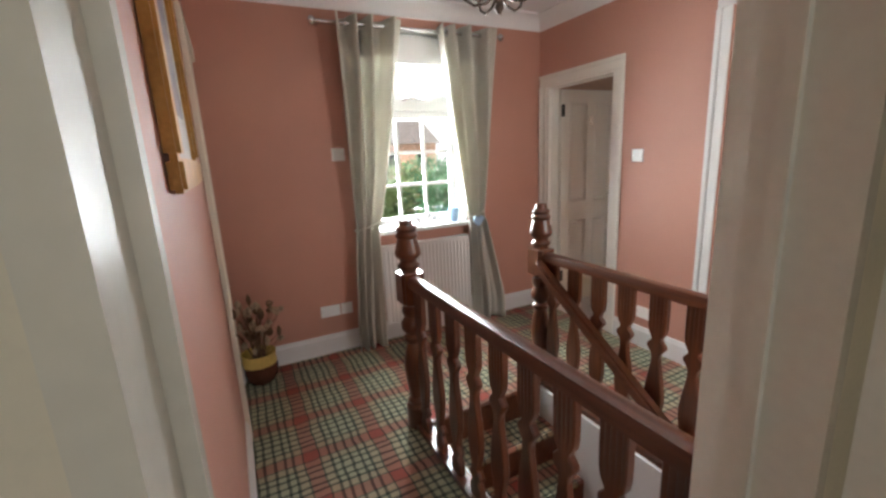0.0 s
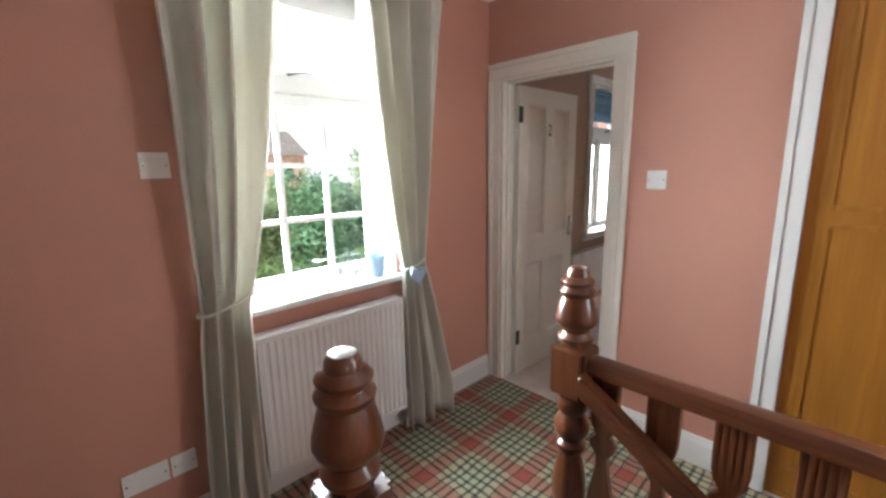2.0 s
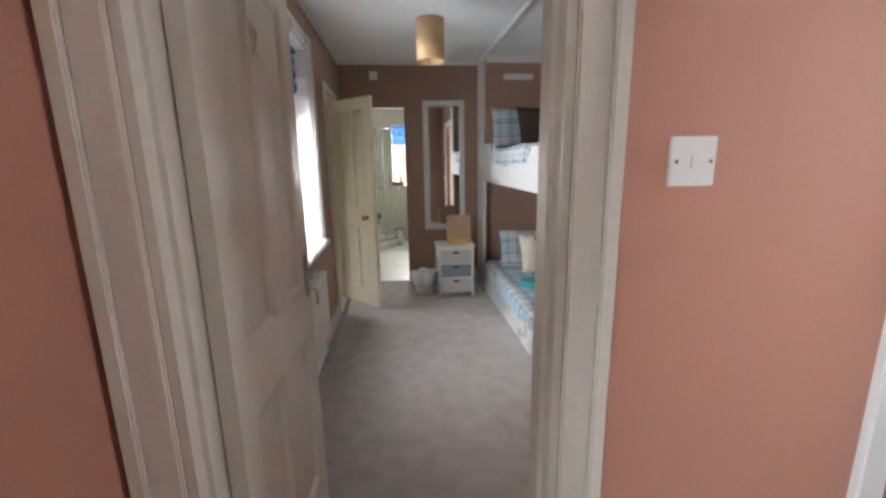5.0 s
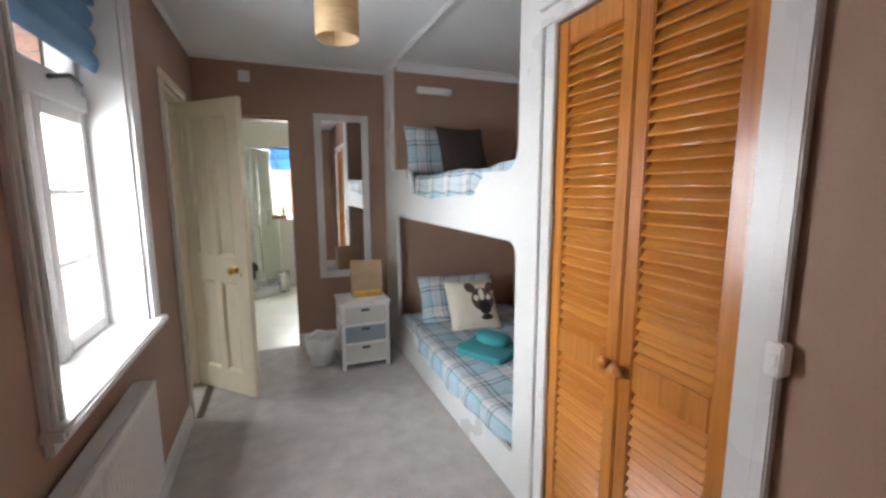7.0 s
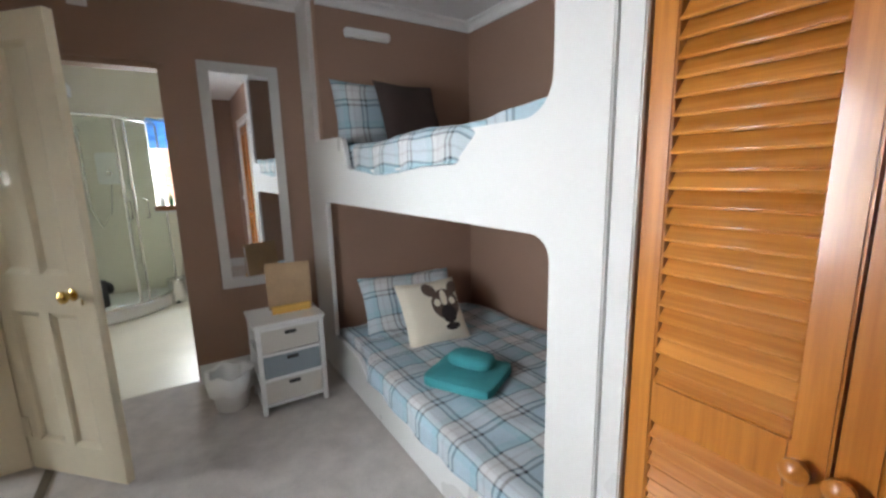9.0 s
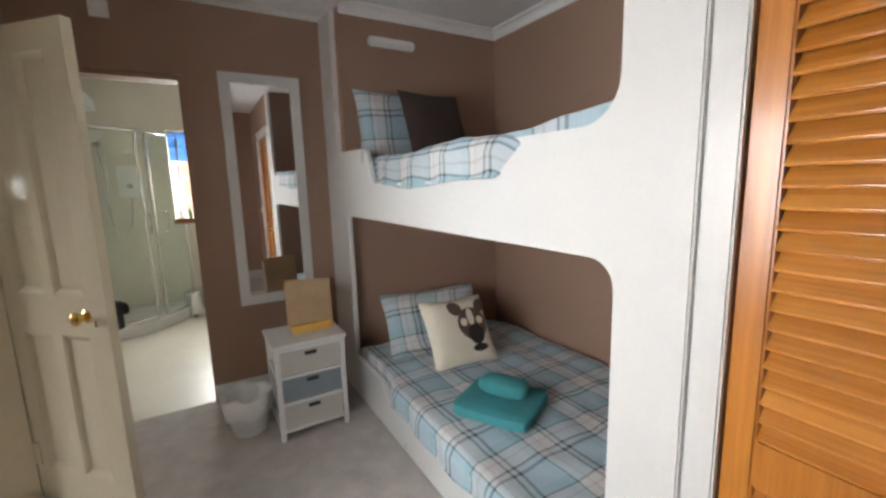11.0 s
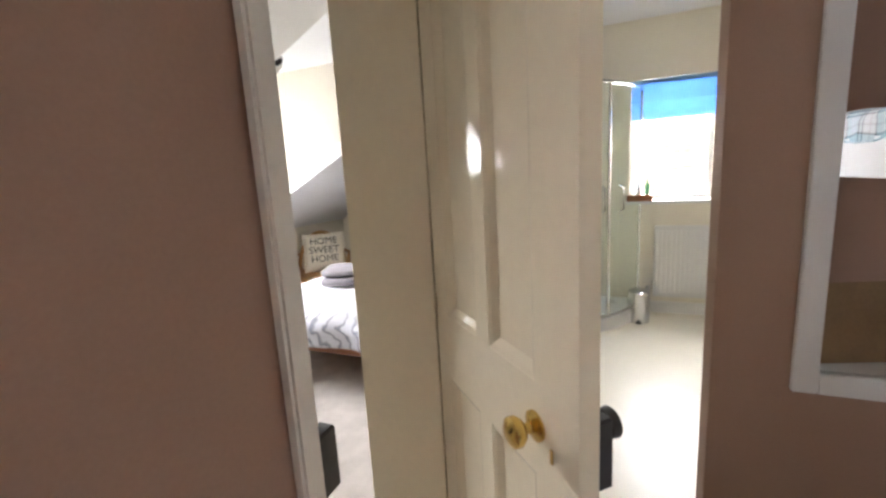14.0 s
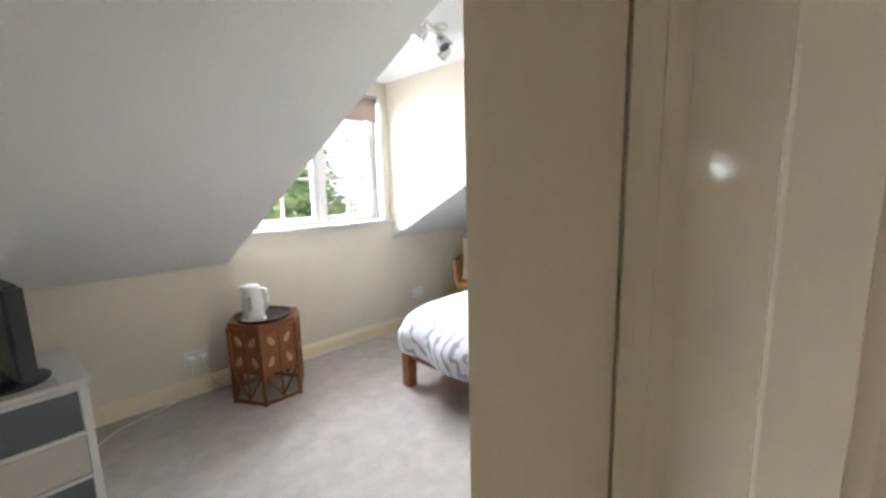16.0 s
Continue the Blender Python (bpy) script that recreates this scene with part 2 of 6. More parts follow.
thin(M_CURTAIN, 0.25)
M_BLUE = surface("blue_blind_cloth", (0.17, 0.31, 0.47), 0.85, 0.08, 4, 400, 0.3)
M_TAUPE = surface("taupe_blind_cloth", (0.36, 0.30, 0.27), 0.85, 0.08, 4, 400, 0.3)
M_SKYBLUE = surface("sky_blue_blind_cloth", (0.20, 0.36, 0.60), 0.85, 0.08, 4, 400, 0.3)
thin(M_SKYBLUE, 0.5)
thin(M_BLUE, 0.15)
thin(M_TAUPE, 0.3)
M_GREYB = surface("warm_grey_drawer_paint", (0.50, 0.47, 0.42), 0.5, 0.06, 4, 90, 0.06)
M_SLATE = surface("slate_blue_drawer_paint", (0.21, 0.25, 0.275), 0.5, 0.06, 4, 90, 0.06)
M_DSLATE = surface("dark_slate_drawer_paint", (0.10, 0.125, 0.14), 0.5, 0.08, 4, 90, 0.06)
RED, TAN, MINT, INK = (0.27, 0.058, 0.042), (0.33, 0.245, 0.155), (0.32, 0.32, 0.215), (0.018, 0.026, 0.02)
M_TARTAN = tartan("tartan_wool_carpet", 0.343, [
    (0.0, INK), (0.022, MINT), (0.116, INK), (0.160, MINT), (0.228, INK), (0.270, TAN), (0.376, INK), (0.402, RED),
    (0.598, INK), (0.624, TAN), (0.730, INK), (0.772, MINT), (0.840, INK), (0.884, MINT), (0.978, INK)], weave=300, shift=(0.1375, 0.2465), cross=0.75)
M_PLAID = tartan("blue_check_cotton", 0.27, [
    (0.0, (0.43, 0.55, 0.63)), (0.24, (0.04, 0.045, 0.06)), (0.29, (0.50, 0.57, 0.62)), (0.36, (0.05, 0.055, 0.07)), (0.40, (0.63, 0.63, 0.63)),
    (0.56, (0.50, 0.46, 0.46)), (0.60, (0.63, 0.63, 0.63)), (0.72, (0.06, 0.07, 0.09)), (0.755, (0.32, 0.50, 0.57)), (0.90, (0.43, 0.55, 0.63))], fold=True, weave=500)


# ---- mesh helpers ----
def box(bm, x0, y0, z0, x1, y1, z1):
    x0, x1, y0, y1, z0, z1 = min(x0, x1), max(x0, x1), min(y0, y1), max(y0, y1), min(z0, z1), max(z0, z1)
    v = [bm.verts.new((x, y, z)) for z in (z0, z1) for x, y in ((x0, y0), (x1, y0), (x1, y1), (x0, y1))]
    for f in ((0, 3, 2, 1), (4, 5, 6, 7), (0, 1, 5, 4), (1, 2, 6, 5), (2, 3, 7, 6), (3, 0, 4, 7)):
        bm.faces.new([v[i] for i in f])
    return v


def soften(bm, offset=0.004, segments=2):
    bmesh.ops.bevel(bm, geom=list(bm.edges), offset=offset, segments=segments, affect="EDGES", clamp_overlap=True)
    return bm


def bx(x0, y0, z0, x1, y1, z1, bevel=0.0, segments=2):
    bm = bmesh.new()
    box(bm, x0, y0, z0, x1, y1, z1)
    return soften(bm, bevel, segments) if bevel else bm


def lathe(profile, seg=20, at=(0, 0, 0)):
    """A turned shape from (radius, height) pairs."""
    bm = bmesh.new()
    rings = []
    for r, z in profile:
        rings.append([bm.verts.new((at[0] + max(r, 1e-4) * math.cos(2 * math.pi * k / seg), at[1] + max(r, 1e-4) * math.sin(2 * math.pi * k / seg), at[2] + z)) for k in range(seg)])
    for a, b in zip(rings, rings[1:]):
        for k in range(seg):
            bm.faces.new((a[k], a[(k + 1) % seg], b[(k + 1) % seg], b[k]))
    bm.faces.new(rings[0][::-1])
    bm.faces.new(rings[-1])
    return bm


def tube(points, r, seg=8):
    """A rod along a row of points."""
    bm = bmesh.new()
    pts = [Vector(p) for p in points]
    rings = []
    for i, p in enumerate(pts):
        way = (pts[min(i + 1, len(pts) - 1)] - pts[max(i - 1, 0)]).normalized()
        side = way.cross(Vector((0, 0, 1)))
        side = side.normalized() if side.length > 1e-3 else Vector((1, 0, 0))
        up = side.cross(way)
        rings.append([bm.verts.new(p + r * (math.cos(2 * math.pi * k / seg) * side + math.sin(2 * math.pi * k / seg) * up)) for k in range(seg)])
    for a, b in zip(rings, rings[1:]):
        for k in range(seg):
            bm.faces.new((a[k], a[(k + 1) % seg], b[(k + 1) % seg], b[k]))
    bm.faces.new(rings[0][::-1])
    bm.faces.new(rings[-1])
    bmesh.ops.recalc_face_normals(bm, faces=bm.faces)
    return bm


def prism(outline, axis, a, b):
    """A flat outline pushed from a to b along an axis; the outline's pairs are the two other axes in order."""
    bm = bmesh.new()

    def put(u, v, w):
        return {"x": (w, u, v), "y": (u, w, v), "z": (u, v, w)}[axis]

    lo = [bm.verts.new(put(u, v, a)) for u, v in outline]
    hi = [bm.verts.new(put(u, v, b)) for u, v in outline]
    n = len(outline)
    bm.faces.new(lo)
    bm.faces.new(hi)
    for k in range(n):
        bm.faces.new((lo[k], lo[(k + 1) % n], hi[(k + 1) % n], hi[k]))
    bmesh.ops.recalc_face_normals(bm, faces=bm.faces)
    return bm


def shade(ob, angle=40):
    for p in ob.data.polygons:
        p.use_smooth = True
    ob.data.set_sharp_from_angle(angle=radians(angle))


def part(name, bm, material, parent=None, label="", smooth=True):
    """Links a bmesh as one mesh object under a thing or a part."""
    me = bpy.data.meshes.new(name)
    bm.to_mesh(me)
    bm.free()
    me.materials.append(material)
    ob = new(name, me)
    if smooth:
        shade(ob)
    if parent is not None:
        ob.parent = parent
    return tagged(ob, label)


def again(ob, m, parent=None):
    """A further piece on the same mesh."""
    o = new(ob.name.split(".")[0], ob.data)
    o.parent = parent if parent is not None else ob.parent
    o.matrix_basis = m
    return o


def thing(name, label, category, group="", m=None, kind=""):
    ob = new(name)
    ob.empty_display_size = 0.1
    if m is not None:
        ob.matrix_basis = m
    return tagged(ob, label, category, group, kind)


def structure(name, bm, material, label, category):
    return tagged(part(name, bm, material, None, "", False), label, category, kind="structure")


def wall(name, axis, a, b, u0, u1, z0, z1, material, holes=(), label="", category="wall"):
    """A wall slab from a to b across an axis, from u0 to u1 along it, with rectangular openings (u0, u1, z0, z1)."""
    bm = bmesh.new()
    us = sorted({u0, u1, *(h[0] for h in holes), *(h[1] for h in holes)})
    zs = sorted({z0, z1, *(h[2] for h in holes), *(h[3] for h in holes)})

    def solid(i, j):
        if not (0 <= i < len(us) - 1 and 0 <= j < len(zs) - 1):
            return False
        u, z = (us[i] + us[i + 1]) / 2, (zs[j] + zs[j + 1]) / 2
        return not any(h[0] < u < h[1] and h[2] < z < h[3] for h in holes)

    def at(u, w, z):
        return bm.verts.new((w, u, z) if axis == "x" else (u, w, z))

    for i in range(len(us) - 1):
        for j in range(len(zs) - 1):
            if not solid(i, j):
                continue
            p, q, r, s = us[i], us[i + 1], zs[j], zs[j + 1]
            for w in (a, b):
                bm.faces.new([at(p, w, r), at(q, w, r), at(q, w, s), at(p, w, s)])
            for ok, (e, f) in ((solid(i - 1, j), ((p, r), (p, s))), (solid(i + 1, j), ((q, r), (q, s))), (solid(i, j - 1), ((p, r), (q, r))), (solid(i, j + 1), ((p, s), (q, s)))):
                if not ok:
                    bm.faces.new([at(e[0], a, e[1]), at(f[0], a, f[1]), at(f[0], b, f[1]), at(e[0], b, e[1])])
    bmesh.ops.remove_doubles(bm, verts=bm.verts, dist=1e-5)
    bmesh.ops.recalc_face_normals(bm, faces=bm.faces)
    return structure(name, bm, material, label, category)


# ---- structure: landing ----
LZ, BZ = 2.55, 2.415  # ceilings of the landing and the bunk room
DOOR = (-0.82, -0.10, -0.05, 1.985)
CUP = (-2.62, -1.60, -0.05, 2.165)
wall("wall_landing_east", "x", 0.0, 0.06, -2.75, 0.0, -3.0, LZ, M_PINK, [DOOR, CUP], "pink painted plaster wall with a doorway and a cupboard")
LWIN = (-1.64, -0.78, 0.87, 2.36)
wall("wall_landing_north", "y", 0.0, 0.28, -2.8, 0.06, -3.0, LZ, M_PINK, [LWIN], "pink painted plaster wall with a sash window")
wall("wall_landing_west", "x", -2.80, -2.66, -2.75, 0.0, -3.0, LZ, M_PINK, [(-0.78, -0.06, 0.0, 2.06)], "pink painted plaster wall with a doorway")
# its window opening is assumed, out of view, for the added stair light
wall("wall_landing_south", "y", -2.83, -2.75, -2.8, 0.06, -3.0, LZ, M_PINK, [(-2.63, -1.88, 0.0, 2.03), (-0.84, -0.12, 0.95, 2.25)], "pink painted plaster wall with a doorway and an assumed, unseen window")
structure("ceiling_landing", bx(-2.9, -2.83, LZ, 0.06, 0.28, LZ + 0.1), M_CEIL, "white painted plaster ceiling", "ceiling")
WELL = (-1.76, -2.75, -0.98, -1.17)
bm = bmesh.new()
box(bm, -2.66, -2.75, -0.06, WELL[0], 0, 0)
box(bm, -2.80, -0.78, -0.06, -2.66, -0.06, 0)
box(bm, WELL[2], -2.75, -0.06, 0.0, 0, 0)
box(bm, WELL[0], WELL[3], -0.06, WELL[2], 0, 0)
structure("floor_landing", bm, M_TARTAN, "tartan wool carpet in red, green and cream", "carpet")
# the room behind the start
structure("floor_front_room", bx(-3.6, -5.0, -0.06, -1.0, -2.75, 0), M_CARPET, "grey carpet floor", "carpet")
wall("wall_front_room_west", "x", -3.7, -3.6, -5.0, -2.87, 0, LZ, M_IVORY, [], "plain cream wall")
wall("wall_front_room_east", "x", -1.0, -0.9, -5.0, -2.87, 0, LZ, M_IVORY, [], "plain cream wall")
# opening assumed out of view, to let the added jamb light in
wall("wall_front_room_south", "y", -5.0, -4.9, -3.7, -0.9, 0, LZ, M_IVORY, [(-2.9, -1.7, 0.9, 2.1)], "plain cream wall with an assumed, unseen window opening")
wall("wall_front_room_north", "y", -2.87, -2.831, -3.7, -0.9, 0, LZ, M_IVORY, [(-2.63, -1.88, 0.0, 2.03), (-0.91, -0.90, 0.95, 2.25)], "plain cream wall with a doorway to the landing")
structure("ceiling_front_room", bx(-3.7, -5.0, LZ, -0.9, -2.83, LZ + 0.1), M_CEIL, "plain white ceiling", "ceiling")

# ---- structure: bunk room ----
NY = 0.08
wall("wall_bunk_west", "x", 0.06, 0.12, -1.44, NY, -0.06, BZ, M_BROWN, [DOOR], "mocha painted wall with a doorway")
BWIN = (1.54, 2.42, 0.81, 2.16)
wall("wall_bunk_north", "y", NY, NY + 0.25, 0.06, 2.96, -0.06, BZ, M_BROWN, [BWIN], "mocha painted wall with a casement window")
wall("wall_bunk_north_end", "y", NY, NY + 0.06, 2.96, 4.05, -0.06, BZ, M_BROWN, [(3.004, 3.60, -0.05, 1.985)], "mocha painted wall with a narrow doorway")
BATH = (-0.61, 0.04, -0.05, 1.97)
wall("wall_bunk_east", "x", 4.05, 4.11, -1.44, NY + 0.06, -0.06, BZ, M_BROWN, [BATH], "mocha painted wall with a doorway to a shower room")
wall("wall_bunk_south", "y", -1.48, -1.42, 0.12, 1.62, -0.06, BZ, M_BROWN, [(0.835, 1.53, -0.05, 1.965)], "mocha painted wall with a built-in wardrobe")
wall("wall_bunk_alcove_back", "y", -2.66, -2.60, 1.62, 3.80, 0, BZ, M_BROWN, [], "mocha painted wall at the back of the bunks")
wall("wall_bunk_alcove_head", "x", 3.74, 3.80, -2.60, -1.442, 0, BZ, M_BROWN, [], "mocha painted wall at the head of the bunks")
wall("wall_bunk_alcove_foot", "x", 1.62, 1.68, -2.60, -1.442, 0, BZ, M_BROWN, [], "mocha painted wall at the foot of the bunks")
structure("ceiling_bunk", bx(0.06, -2.66, BZ, 4.05, NY + 0.25, BZ + 0.1), M_CEIL, "white painted plaster ceiling", "ceiling")
structure("floor_bunk", bx(0.0, -2.66, -0.06, 4.09, NY + 0.05, -0.002), M_CARPET, "grey cut-pile carpet", "carpet")

# ---- structure: shower room ----
wall("wall_shower_west", "x", 4.11, 4.17, -1.6, 0.36, -0.06, 2.45, M_IVORY, [BATH], "cream painted wall")
SWIN = (-1.05, -0.42, 0.98, 1.98)
wall("wall_shower_east", "x", 6.60, 6.82, -1.6, 0.36, -0.06, 2.45, M_IVORY, [SWIN], "cream painted wall with a window")
wall("wall_shower_north", "y", 0.30, 0.36, 4.17, 6.60, -0.06, 2.45, M_IVORY, [], "cream painted wall")
wall("wall_shower_south", "y", -1.66, -1.6, 4.11, 6.82, -0.06, 2.45, M_IVORY, [], "cream painted wall")
structure("floor_shower", bx(4.09, -1.6, -0.06, 6.60, 0.30, 0.0), M_VINYL, "cream vinyl floor with fine veins", "floor")
structure("ceiling_shower", bx(4.11, -1.66, 2.45, 6.82, 0.36, 2.55), M_CEIL, "white ceiling", "ceiling")

# ---- structure: attic bedroom ----
KY, KZ, TZ = 2.853, 0.825, 2.14  # knee wall, its height, flat ceiling
CX0, CX1 = 3.91, 5.265
structure("floor_attic", bx(2.5, NY + 0.05, -0.06, 7.05, KY, -0.001), M_CARPET, "grey cut-pile carpet", "carpet")
wall("wall_attic_knee_west", "y", KY, KY + 0.1, 2.45, CX0, -0.06, KZ, M_IVORY, [], "low cream knee wall under the slope")
wall("wall_attic_knee_middle", "y", KY, KY + 0.22, CX0, CX1, -0.06, TZ, M_IVORY, [(4.05, 5.20, 1.015, 2.04)], "cream wall under the dormer window")
wall("wall_attic_knee_east", "y", KY, KY + 0.1, CX1, 7.05, -0.06, KZ + 0.1, M_IVORY, [], "low cream knee wall under the slope")
wall("wall_attic_east", "x", 6.95, 7.05, 0.365, KY, -0.06, TZ, M_IVORY, [], "cream painted end wall")
wall("wall_attic_west", "x", 2.45, 2.55, 0.33, KY, -0.06, TZ, M_IVORY, [], "cream painted end wall")
wall("wall_attic_south", "y", 0.325, 0.365, 3.66, 7.05, -0.06, TZ, M_IVORY, [], "cream painted wall")
wall("wall_attic_south_west", "y", 0.33, 0.36, 2.45, 2.92, -0.06, TZ, M_IVORY, [], "cream painted wall")
wall("wall_attic_entry_east", "x", 3.573, 3.66, 0.116, 0.364, -0.06, TZ, M_CREAM, [], "cream gloss return wall beside the door")
wall("wall_attic_entry_west", "x", 2.86, 2.92, 0.145, 0.33, -0.06, TZ, M_CREAM, [], "cream gloss return wall beside the door")


def slope(name, x0, x1, y0, lift=0.0, SL=0.465):
    """Sloping ceiling that rises SL for each metre in from the knee wall."""
    z0 = KZ + lift + (KY - y0) * SL
    return structure(name, prism([(KY + 0.1, KZ + lift - 0.1 * SL), (y0, z0), (y0, z0 + 0.1), (KY + 0.1, KZ + lift - 0.1 * SL + 0.1)], "x", x0, x1), M_WHITEM, "white painted sloping ceiling", "ceiling")


slope("ceiling_attic_slope_west", 2.45, CX0, 0.365)
slope("ceiling_attic_slope_east", CX1, 7.05, 0.365, 0.018, 0.505)
structure("ceiling_attic", bx(2.45, NY + 0.06, TZ, 7.05, KY + 0.22, TZ + 0.1), M_CEIL, "white flat ceiling", "ceiling")


def cheek(name, x0, x1, lift, SL):
    y0 = 0.365
    z0 = KZ + lift + (KY - y0) * SL + 0.1
    return structure(name, prism([(KY, KZ + lift + 0.1), (y0, z0), (y0, TZ), (KY, TZ)], "x", x0, x1), M_IVORY, "cream painted dormer cheek", "wall")


cheek("wall_cheek_west", CX0 - 0.05, CX0, 0.0, 0.465)
cheek("wall_cheek_east", CX1, CX1 + 0.05, 0.018, 0.505)


# ---- shared builders ----
def blob(sx, sy, sz, p=6.0, cuts=10, amp=0.0, freq=6.0, seed=0.0):
    """A soft box with rounded edges and shallow rumples, centred on its base."""
    bm = bmesh.new()
    bmesh.ops.create_cube(bm, size=2)
    bmesh.ops.subdivide_edges(bm, edges=list(bm.edges), cuts=cuts, use_grid_fill=True)
    for v in bm.verts:
        u = v.co
        n = (abs(u.x) ** p + abs(u.y) ** p + abs(u.z) ** p) ** (1 / p)
        q = u / n
        w = Vector((q.x * sx / 2, q.y * sy / 2, q.z * sz / 2 + sz / 2))
        if amp:
            d = noise.noise(Vector((w.x * freq + seed, w.y * freq, w.z * freq * 0.5)))
            d += 0.5 * noise.noise(Vector((w.x * freq * 2.3 + seed, w.y * freq * 2.3, 3)))
            w.z += amp * d * (0.15 + 0.85 * max(0.0, q.z))
            w.x += 0.4 * amp * d * q.x
            w.y += 0.4 * amp * d * q.y
        v.co = w
    return bm


def pillow(w, d, h, cuts=14, amp=0.006, seed=0.0):
    """A stuffed square lying flat, with drawn-in sides and pointed corners."""
    bm = bmesh.new()
    rows = {}
    n = cuts
    for side in (1, -1):
        for i in range(n + 1):
            for j in range(n + 1):
                u, v = 2 * i / n - 1, 2 * j / n - 1
                rim = i in (0, n) or j in (0, n)
                if rim and side == -1:
                    rows[side, i, j] = rows[1, i, j]
                    continue
                t = max(0.0, (1 - u ** 4) * (1 - v ** 4)) ** 0.5
                x = u * w / 2 * (1 - 0.06 * (1 - v * v))
                y = v * d / 2 * (1 - 0.06 * (1 - u * u))
                z = side * h / 2 * t + amp * noise.noise(Vector((x * 9 + seed, y * 9, side)))
                rows[side, i, j] = bm.verts.new((x, y, z))
    for side in (1, -1):
        for i in range(n):
            for j in range(n):
                q = [rows[side, i, j], rows[side, i + 1, j], rows[side, i + 1, j + 1], rows[side, i, j + 1]]
                bm.faces.new(q if side == 1 else q[::-1])
    return bm


def architrave(name, axis, face, out, u0, u1, z1, material, width=0.085, depth=0.022, label="moulded painted door surround"):
    """Moulded trim round three sides of a doorway on a wall face; out is the side it stands proud."""
    ob = thing(name, label, "trim", kind="structure")

    def piece(nm, a, b, c, d):
        bm = bmesh.new()
        lip = min(0.03, width * 0.5)
        lo, hi = sorted((face, face + out * depth))
        mid = face + out * depth * 0.6
        lo2, hi2 = sorted((face, mid))
        if nm == "head":
            rects = ((a, c, b, d - lip, lo2, hi2), (a, d - lip, b, d, lo, hi))
        elif nm == "jamb_low":
            rects = ((a, c, a + lip, d, lo, hi), (a + lip, c, b, d, lo2, hi2))
        else:
            rects = ((b - lip, c, b, d, lo, hi), (a, c, b - lip, d, lo2, hi2))
        for p, q, r, s, w0, w1 in rects:
            if axis == "x":
                box(bm, w0, p, q, w1, r, s)
            else:
                box(bm, p, w0, q, r, w1, s)
        soften(bm, 0.004, 2)
        part("side_trim" if nm != "head" else "head_trim", bm, material, ob)

    piece("jamb_low", u0 - width, u0, 0.0, z1 - 0.001)
    piece("jamb_high", u1, u1 + width, 0.0, z1 - 0.001)
    piece("head", u0 - width, u1 + width, z1, z1 + width)
    return ob


def lining(name, axis, a, b, u0, u1, z1, material, t=0.018, stop=None, label="painted door lining"):
    ob = thing(name, label, "door lining", kind="structure")

    def add(nm, p, q, r, s, w0=a, w1=b):
        part(nm, bx(w0, p, q, w1, r, s) if axis == "x" else bx(p, w0, q, r, w1, s), material, ob, "", False)

    add("lining_side", u0, 0, u0 + t, z1)
    add("lining_side", u1 - t, 0, u1, z1)
    add("lining_head", u0 + t, z1 - t, u1 - t, z1)
    if stop:
        add("door_stop", u0 + t, 0, u0 + t + 0.012, z1 - t, *stop)
        add("door_stop", u1 - t - 0.012, 0, u1 - t, z1 - t, *stop)
        add("door_stop", u0 + t + 0.012, z1 - t - 0.012, u1 - t - 0.012, z1 - t, *stop)
    return ob


def panel_door(ob, w, h, th, material, rows, cols, stile=0.095, mid=0.085, z0=0.006, lock=0.0):
    """A framed door: hinge edge at x 0, thickness along y, each panel sunk with a sloped moulding on both faces."""
    bm = bmesh.new()
    lock = lock or stile
    cw = (w - stile - lock - (cols - 1) * mid) / cols
    xs = [(stile + k * (cw + mid), stile + k * (cw + mid) + cw) for k in range(cols)]
    box(bm, 0, -th / 2, z0, stile, th / 2, h)
    box(bm, w - lock, -th / 2, z0, w, th / 2, h)
    edges = [z0] + [z for r in rows for z in r] + [h]
    for a, b in zip(edges[::2], edges[1::2]):
        box(bm, stile, -th / 2, a, w - lock, th / 2, b)
    for a, b in rows:
        for k in range(cols - 1):
            box(bm, xs[k][1], -th / 2, a, xs[k + 1][0], th / 2, b)
    part("door_frame", bm, material, ob, "", False)
    for a, b in rows:
        for x0, x1 in xs:
            bm = bmesh.new()
            for s in (1, -1):
                f, g = s * (th / 2 - 0.001), s * (th / 2 - 0.013)
                k = 0.024
                o = [bm.verts.new(c) for c in ((x0, f, a), (x1, f, a), (x1, f, b), (x0, f, b))]
                m = [bm.verts.new(c) for c in ((x0 + 0.010, s * (th / 2 - 0.004), a + 0.010), (x1 - 0.010, s * (th / 2 - 0.004), a + 0.010), (x1 - 0.010, s * (th / 2 - 0.004), b - 0.010), (x0 + 0.010, s * (th / 2 - 0.004), b - 0.010))]
                i = [bm.verts.new(c) for c in ((x0 + k, g, a + k), (x1 - k, g, a + k), (x1 - k, g, b - k), (x0 + k, g, b - k))]
                for p, q in ((o, m), (m, i)):
                    for n in range(4):
                        c = [p[n], p[(n + 1) % 4], q[(n + 1) % 4], q[n]]
                        bm.faces.new(c if s == -1 else c[::-1])
                bm.faces.new(i if s == -1 else i[::-1])
            part("panel", bm, material, ob, "", False)


def hinge(ob, z, y, material):
    bm = lathe([(0.007, z - 0.05), (0.007, z + 0.05)], 8, (0.0, y, 0))
    box(bm, 0.0, y - 0.003, z - 0.05, 0.03, y + 0.003, z + 0.05)
    part("hinge", bm, material, ob)


